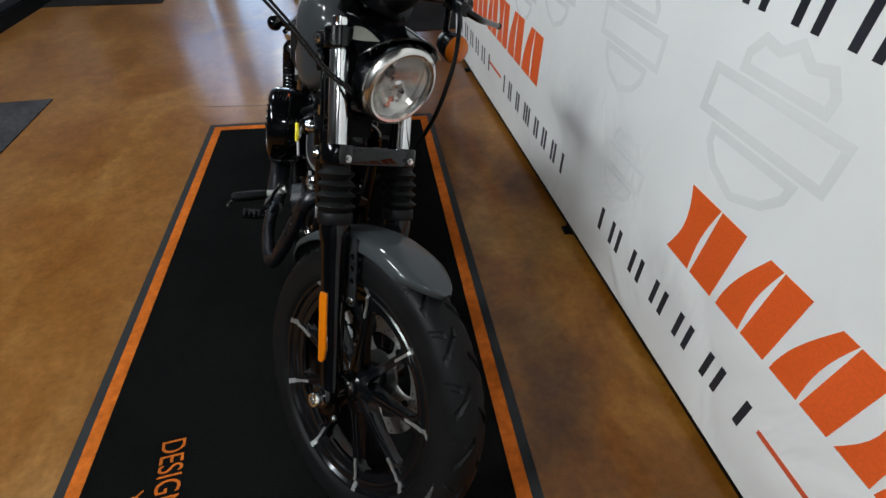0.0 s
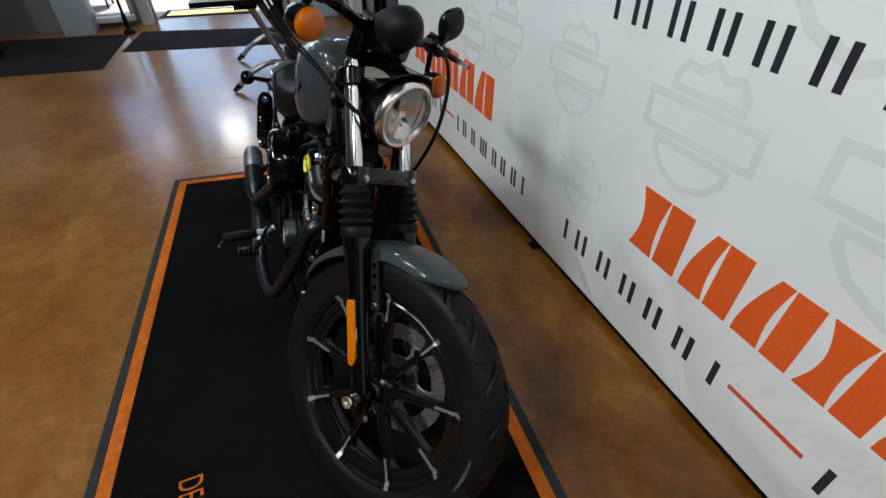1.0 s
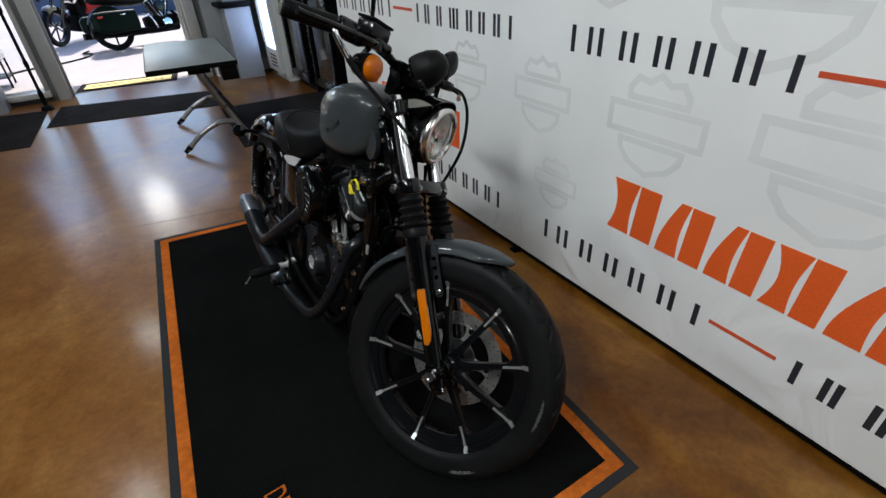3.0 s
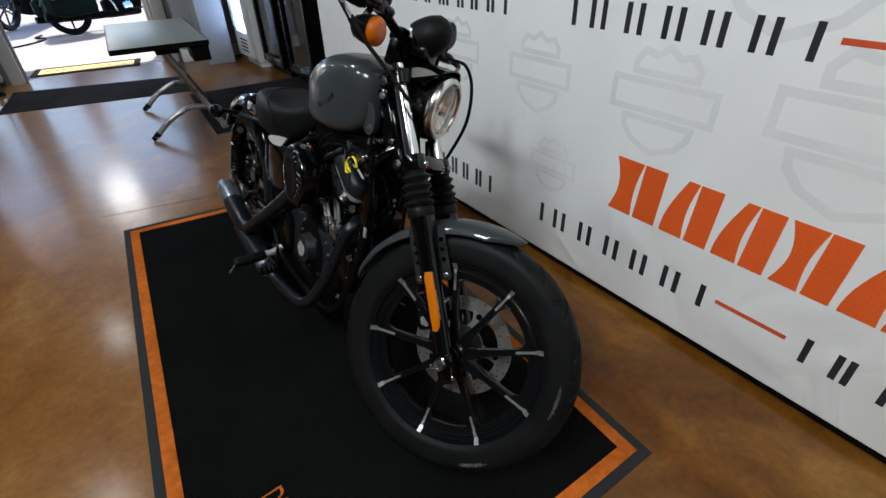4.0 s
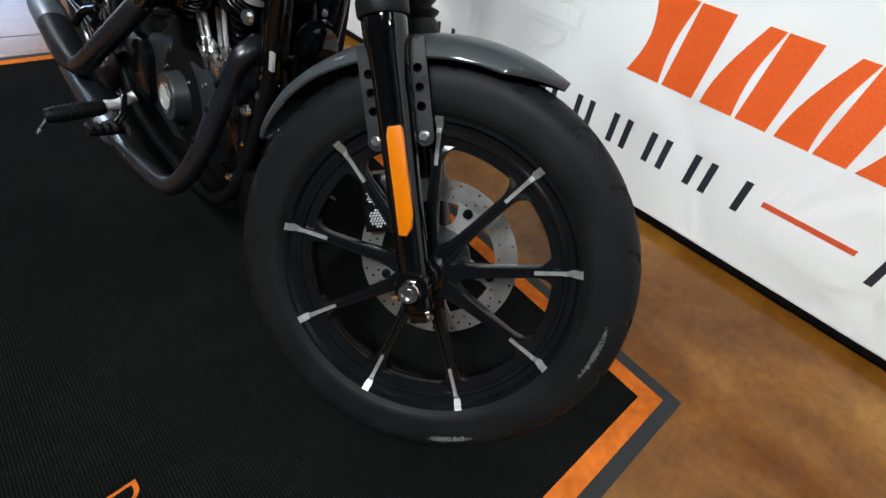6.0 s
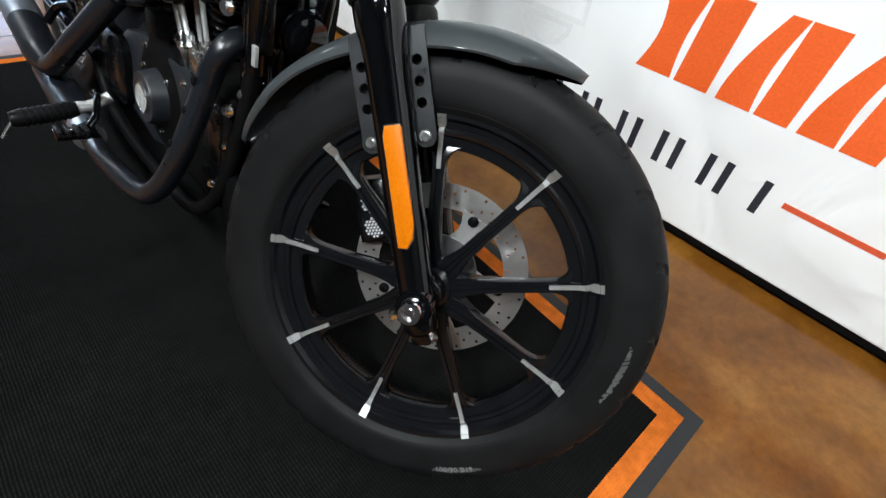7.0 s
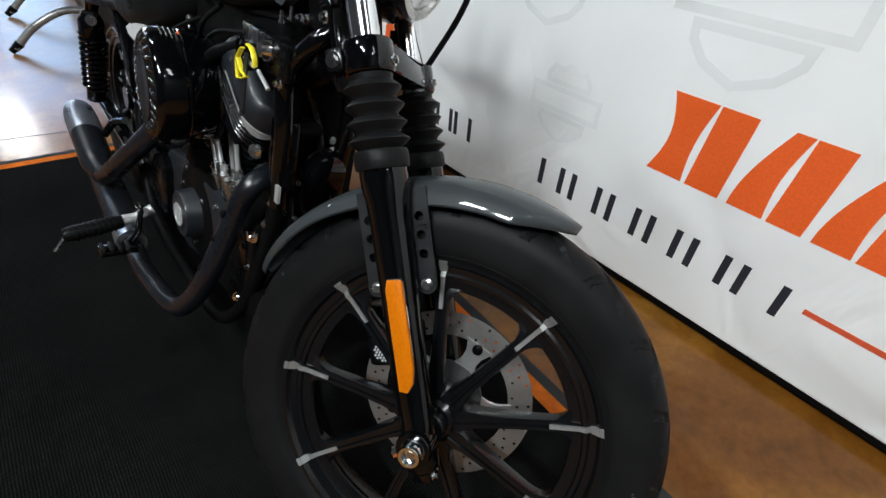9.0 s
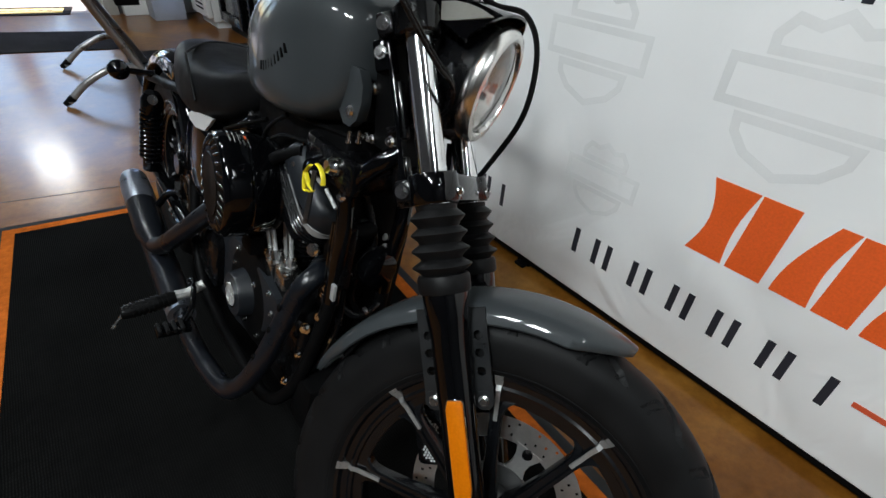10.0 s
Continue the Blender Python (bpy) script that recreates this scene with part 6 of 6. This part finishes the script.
for (bx, by, bz, br) in ((0.045, 0.415, 0.590, 0.0075), (0.050, 0.430, 0.606, 0.006), (0.004, 0.462, 0.551, 0.0055), (0.004, 0.466, 0.528, 0.005), (0.030, 0.440, 0.540, 0.006)):
    part("crossmember_bolt", bolt((bx, by, bz), (-0.5, -0.85, 0.1), br * 0.8, 0.006), M["alu"], bike)
# finned regulator between the down tubes
rg = part("regulator", moved(box(-0.012, 0.012, -0.020, 0.020, -0.062, 0.062, 0.004), Matrix.Translation((-0.046, 0.412, 0.590))), M["satin"], bike, "black finned regulator")
for k in range(5):
    part("regulator_fin", moved(box(-0.020, -0.0118, -0.0014, 0.0014, -0.060, 0.060), Matrix.Translation((-0.046, 0.396 + 0.008 * k, 0.590))), M["rib"], rg)
part("regulator_plate", moved(box(-0.003, 0.003, -0.006, 0.006, -0.016, 0.016, 0.001), Matrix.Translation((-0.067, 0.390, 0.5295))), M["alu"], rg)
for (bx, by, bz, br) in ((-0.084, 0.438, 0.420, 0.0075), (-0.068, 0.514, 0.246, 0.0075), (-0.062, 0.506, 0.206, 0.0090), (-0.098, 0.470, 0.262, 0.0055), (-0.070, 0.420, 0.455, 0.0055), (-0.006, 0.424, 0.529, 0.0060), (-0.006, 0.424, 0.560, 0.0050), (0.064, 0.424, 0.585, 0.0080), (-0.050, 0.500, 0.226, 0.0060), (-0.086, 0.452, 0.345, 0.0050)):
    part("frame_bolt", bolt((bx, by, bz), (-1, -0.5, 0.15), br, br * 1.4), M["chrome"], bike)
of = part("oil_filter", moved(lathe([(0.0, -0.046), (0.026, -0.045), (0.036, -0.040), (0.040, -0.030), (0.040, 0.030), (0.030, 0.040)], 40, axis="y"), Matrix.Translation((0.026, 0.428, 0.556))), M["gloss"], bike, "gloss black oil filter canister")
part("filter_rim", moved(lathe([(0.0405, -0.020), (0.0430, -0.018), (0.0430, -0.010), (0.0405, -0.008)], 40, True, "y"), Matrix.Translation((0.026, 0.428, 0.556))), M["satin"], of)
for k, pts in enumerate((((-0.030, 0.43, 0.47), (0.000, 0.405, 0.450), (0.040, 0.405, 0.46), (0.075, 0.43, 0.48)), ((-0.060, 0.44, 0.30), (-0.045, 0.42, 0.36), (-0.030, 0.415, 0.43), (-0.02, 0.43, 0.50)), ((-0.085, 0.46, 0.23), (-0.05, 0.45, 0.215), (0.0, 0.45, 0.22), (0.05, 0.46, 0.23)))):
    hz = part("oil_hose", tube(pts, 0.0075, 12, 6), M["satin"], bike)
    part("hose_clamp", rod(Vector(pts[1]).lerp(Vector(pts[2]), 0.42), Vector(pts[1]).lerp(Vector(pts[2]), 0.58), 0.0098, 16), M["steel"], hz)
# foot peg and brake pedal
pg = part("foot_peg", joined(tube([(-0.215, 0.842, 0.252), (-0.225, 0.841, 0.251), (-0.315, 0.830, 0.243), (-0.328, 0.829, 0.242)], [0.012, 0.0165, 0.0165, 0.012], 16, 2)), M["rubber"], bike, "ribbed rubber foot peg")
for k in range(8):
    part("peg_rib", rod((-0.230 - 0.0105 * k, 0.8405 - 0.0013 * k, 0.2505 - 0.0010 * k), (-0.2345 - 0.0105 * k, 0.8400 - 0.0013 * k, 0.2500 - 0.0010 * k), 0.0185, 16), M["rubber"], pg)
part("peg_mount", joined(tube([(-0.150, 0.845, 0.275), (-0.185, 0.845, 0.258), (-0.216, 0.842, 0.252)], [0.012, 0.011, 0.011], 14, 3), moved(box(-0.02, 0.02, -0.009, 0.009, -0.009, 0.009, 0.003), Matrix.Translation((-0.195, 0.844, 0.256)))), M["alu"], pg, "bright peg mount")
part("peg_feeler", rod((-0.324, 0.829, 0.238), (-0.346, 0.825, 0.206), 0.0042, 10), M["steel"], pg)
bp = part("brake_pedal", joined(tube([(-0.165, 0.88, 0.265), (-0.185, 0.80, 0.295), (-0.205, 0.745, 0.280), (-0.225, 0.722, 0.268)], 0.0065, 12, 6), moved(box(-0.048, 0.020, -0.016, 0.016, -0.007, 0.007, 0.003), Matrix.Translation((-0.235, 0.712, 0.262)))), M["gloss"], bike, "black rear brake pedal")
for k in range(4):
    part("pedal_rib", moved(box(-0.046 + 0.015 * k, -0.038 + 0.015 * k, -0.017, 0.017, 0.0, 0.012, 0.002), Matrix.Translation((-0.235, 0.712, 0.262))), M["rubber"], bp)
part("pedal_bolt", bolt((-0.172, 0.870, 0.272), (-1, 0, 0), 0.008, 0.008), M["chrome"], bp)

# ---- exhaust: two black pipes into stacked short mufflers on the right ----
ex = part("front_exhaust_pipe", tube([(-0.040, 0.482, 0.520), (-0.064, 0.455, 0.529), (-0.087, 0.448, 0.518), (-0.101, 0.456, 0.488), (-0.112, 0.460, 0.450), (-0.125, 0.462, 0.412), (-0.150, 0.466, 0.342), (-0.173, 0.494, 0.264), (-0.191, 0.540, 0.216), (-0.202, 0.628, 0.205), (-0.205, 0.722, 0.195), (-0.199, 0.822, 0.184), (-0.190, 0.94, 0.168)], 0.0202, 22, 8), M["exhaust"], bike, "satin black front exhaust pipe")
part("pipe_collar", tube([(-0.036, 0.487, 0.518), (-0.052, 0.466, 0.526)], 0.025, 20, smooth=False), M["exhaust"], ex)
for y_, z_, x_ in ((0.458, 0.463, -0.1312), (0.461, 0.412, -0.1448), (0.468, 0.350, -0.1672)):
    part("clamp_slot", moved(ellipsoid((0, 0, 0), 0.004, 0.006, 0.0085, 12, 8), Matrix.Translation((x_, y_ + 0.003, z_))), M["flat"], ex)
mf = part("lower_muffler", tube([(-0.192, 0.90, 0.172), (-0.189, 0.95, 0.168), (-0.185, 1.01, 0.166), (-0.178, 1.15, 0.168), (-0.174, 1.27, 0.174)], [0.024, 0.033, 0.038, 0.038, 0.037], 28, 6), M["exhaust"], bike, "satin black lower muffler")
part("muffler_band", tube([(-0.196, 0.860, 0.178), (-0.191, 0.925, 0.169)], 0.0330, 28, smooth=False), M["muffler_tip"], mf, "bluish bright muffler band")
ex2 = part("rear_exhaust_pipe", tube([(-0.060, 0.850, 0.530), (-0.100, 0.872, 0.487), (-0.132, 0.910, 0.430), (-0.168, 0.995, 0.338), (-0.189, 1.070, 0.268), (-0.196, 1.125, 0.238), (-0.196, 1.18, 0.237)], 0.0245, 22, 8), M["exhaust"], bike, "satin black rear exhaust pipe")
mf2 = part("upper_muffler", joined(tube([(-0.196, 1.13, 0.236), (-0.196, 1.17, 0.237), (-0.195, 1.21, 0.243), (-0.193, 1.32, 0.268), (-0.191, 1.40, 0.285)], [0.026, 0.034, 0.040, 0.040, 0.038], 28, 6)), M["exhaust"], bike, "satin black upper muffler")
part("tail_tip", tube([(-0.192, 1.325, 0.2690), (-0.1915, 1.335, 0.2712), (-0.191, 1.410, 0.2870), (-0.190, 1.450, 0.2955), (-0.1896, 1.468, 0.2993), (-0.1894, 1.476, 0.3010)], [0.0400, 0.0422, 0.0415, 0.0385, 0.0330, 0.0240], 32, smooth=False), M["muffler_tip"], mf2, "burnished muffler end")
part("muffler_bracket", joined(tube([(-0.165, 1.25, 0.30), (-0.14, 1.24, 0.34), (-0.12, 1.20, 0.36)], 0.010, 10)), M["gloss"], mf2)

# ---- motorcycles parked outside ----


def far_bike(m, paint, label, bags):
    ob = empty("parked_motorcycle", m, label, "motorcycle", "motorcycles parked outside")
    for y_, R in ((0.0, 0.33), (1.6, 0.33)):
        w_ = part("wheel", moved(lathe([(R - 0.085, -0.04), (R - 0.02, -0.055), (R, 0.0), (R - 0.02, 0.055), (R - 0.085, 0.04)], 32, True), Matrix.Translation((0, y_, R))), M["tyre"], ob)
        part("rim", moved(joined(lathe([(R - 0.09, -0.03), (R - 0.075, -0.035), (R - 0.075, 0.035), (R - 0.09, 0.03)], 32, True), *[moved(box(-0.01, 0.01, -0.012, 0.012, 0.02, R - 0.085), Matrix.Rotation(radians(60 * k), 4, "X")) for k in range(6)]), Matrix.Translation((0, y_, R))), M["gloss"], w_)
        rr = []
        for i in range(17):
            a = radians((-35 if y_ < 1 else -70) + (120 if y_ < 1 else 140) * i / 16)
            rr.append([(x_, y_ + r_ * math.sin(a), R + r_ * math.cos(a)) for x_, r_ in ((-0.075, R - 0.04), (-0.06, R + 0.02), (0, R + 0.035), (0.06, R + 0.02), (0.075, R - 0.04), (0, R + 0.028))])
        part("fender", rings_mesh(rr), paint, ob)
    part("tank", sections([(0.42, 0.05, 0.80, 0.92, 0), (0.5, 0.14, 0.76, 0.98, 0), (0.7, 0.16, 0.74, 0.97, 0), (0.9, 0.10, 0.74, 0.88, 0), (0.96, 0.03, 0.76, 0.82, 0)], 20), paint, ob)
    part("seat", sections([(0.92, 0.06, 0.70, 0.80, 0), (1.0, 0.16, 0.66, 0.78, 0), (1.2, 0.19, 0.64, 0.76, 0), (1.45, 0.16, 0.68, 0.86, 0), (1.75, 0.12, 0.72, 0.88, 0), (1.82, 0.04, 0.76, 0.84, 0)], 20), M["leather"], ob)
    en_ = part("engine", box(-0.13, 0.13, 0.50, 1.05, 0.18, 0.46, 0.05, 2), M["flat"], ob)
    for t_ in (22.5, -22.5):
        for k in range(10):
            part("cooling_fin", moved(box(-0.09, 0.09, -0.075, 0.075, 0.05 + 0.03 * k, 0.07 + 0.03 * k, 0.004), Matrix.Translation((0, 0.76, 0.38)) @ Matrix.Rotation(radians(t_), 4, "X")), M["flat"], en_)
    part("air_cleaner", moved(lathe([(0.08, 0.03), (0.09, 0.0), (0.08, -0.06), (0.0, -0.065)], 24, axis="x"), Matrix.Translation((-0.14, 0.76, 0.60))), M["gloss"], ob)
    for sx in (-1, 1):
        part("fork_leg", rod((sx * 0.1, 0.0, 0.33), (sx * 0.1, 0.36, 0.98), 0.028, 12), M["gloss"], ob)
        part("exhaust", tube([(sx * 0.14, 0.60, 0.50), (sx * 0.18, 0.52, 0.36), (sx * 0.20, 0.70, 0.24), (sx * 0.22, 1.2, 0.24), (sx * 0.22, 2.0, 0.28)], [0.025, 0.025, 0.028, 0.05, 0.05], 14), M["flat"], ob)
        if bags:
            bg = part("saddlebag", sections([(1.24, 0.05, 0.34, 0.52, sx * 0.27), (1.28, 0.11, 0.27, 0.58, sx * 0.29), (1.72, 0.11, 0.25, 0.59, sx * 0.29), (1.90, 0.09, 0.29, 0.58, sx * 0.28), (1.96, 0.03, 0.36, 0.52, sx * 0.27)], 28, 4.0), paint, ob)
            part("bag_lamp", box(sx * 0.395 - 0.006, sx * 0.395 + 0.006, 1.80, 1.87, 0.49, 0.52, 0.002), M["red"], bg)
            part("bag_latch", box(sx * 0.398 - 0.006, sx * 0.398 + 0.006, 1.45, 1.53, 0.505, 0.525, 0.002), M["chrome"], bg)
    part("headlight", moved(lathe([(0.0, -0.08), (0.08, -0.05), (0.095, 0.0), (0.08, 0.10), (0.0, 0.16)], 24, axis="y"), Matrix.Translation((0, 0.20, 0.92))), M["gloss"], ob)
    for t_ in (22.5, -22.5):
        m_ = Matrix.Translation((0, 0.76, 0.38)) @ Matrix.Rotation(radians(t_), 4, "X")
        part("rocker_cover", moved(box(-0.105, 0.105, -0.085, 0.085, 0.345, 0.40, 0.016, 2), m_), M["chrome"], en_)
        for k in (-1, 1):
            part("pushrod_tube", moved(rod((-0.115, 0.022 * k, 0.02), (-0.095, 0.03 * k, 0.34), 0.011, 10), m_), M["chrome"], en_)
    part("timer_cover", moved(lathe([(0.0, -0.17), (0.07, -0.165), (0.085, -0.15), (0.085, -0.12)], 24), Matrix.Translation((0, 0.72, 0.32))), M["chrome"], en_)
    part("crash_bar", tube([(-0.20, 0.95, 0.26), (-0.40, 1.02, 0.27), (-0.42, 1.08, 0.42), (-0.24, 1.10, 0.52)], 0.014, 10), M["chrome"], ob)
    part("footboard", box(-0.34, -0.18, 0.45, 0.80, 0.26, 0.285, 0.01), M["flat"], ob)
    part("engine_guard", tube([(-0.10, 0.30, 0.62), (-0.34, 0.32, 0.58), (-0.38, 0.34, 0.42), (-0.30, 0.36, 0.28), (-0.10, 0.38, 0.24)], 0.016, 10), M["chrome"], ob)
    part("handlebar", tube([(-0.42, 0.62, 1.05), (-0.30, 0.50, 1.08), (-0.10, 0.42, 1.00), (0.10, 0.42, 1.00), (0.30, 0.50, 1.08), (0.42, 0.62, 1.05)], 0.015, 10), M["gloss"], ob)
    if bags:
        ws = part("windshield", rings_mesh([[(x_ * (1 - 0.3 * v_), 0.22 + 0.14 * v_, 0.98 + 0.42 * v_ - 1.2 * x_ * x_) for x_ in (-0.26, -0.13, 0, 0.13, 0.26)] + [(x_ * (1 - 0.3 * v_), 0.226 + 0.14 * v_, 0.98 + 0.42 * v_ - 1.2 * x_ * x_) for x_ in (0.26, 0.13, 0, -0.13, -0.26)] for v_ in (0, 0.5, 1.0)]), M["glass"], ob)
        ws.visible_shadow = False
    return ob


far_bike(Matrix.Translation((0.97, 10.95, -0.002)) @ Matrix.Rotation(radians(108), 4, "Z") @ Matrix.Rotation(radians(8), 4, "Y"), M["green"], "dark green touring motorcycle with hard saddlebags", True)
far_bike(Matrix.Translation((-1.46, 11.85, -0.002)) @ Matrix.Rotation(radians(-30), 4, "Z") @ Matrix.Rotation(radians(8), 4, "Y"), M["gloss"], "black cruiser motorcycle facing the entrance", False)
fl = empty("feather_flag", Matrix.Translation((-0.96, 12.6, -0.002)), "red and white feather flag behind the motorcycles", "flag")
part("pole", rod((0, 0, 0), (0, 0, 2.6), 0.014, 10), M["steel"], fl)
part("cloth", joined(moved(box(0.08, 0.34, -0.004, 0.004, 0.40, 2.5, 0.002), Matrix.Identity(4))), M["red"], fl)
part("stripe", joined(box(0.016, 0.079, -0.004, 0.004, 0.42, 2.5, 0.002)), M["white_panel"], fl)
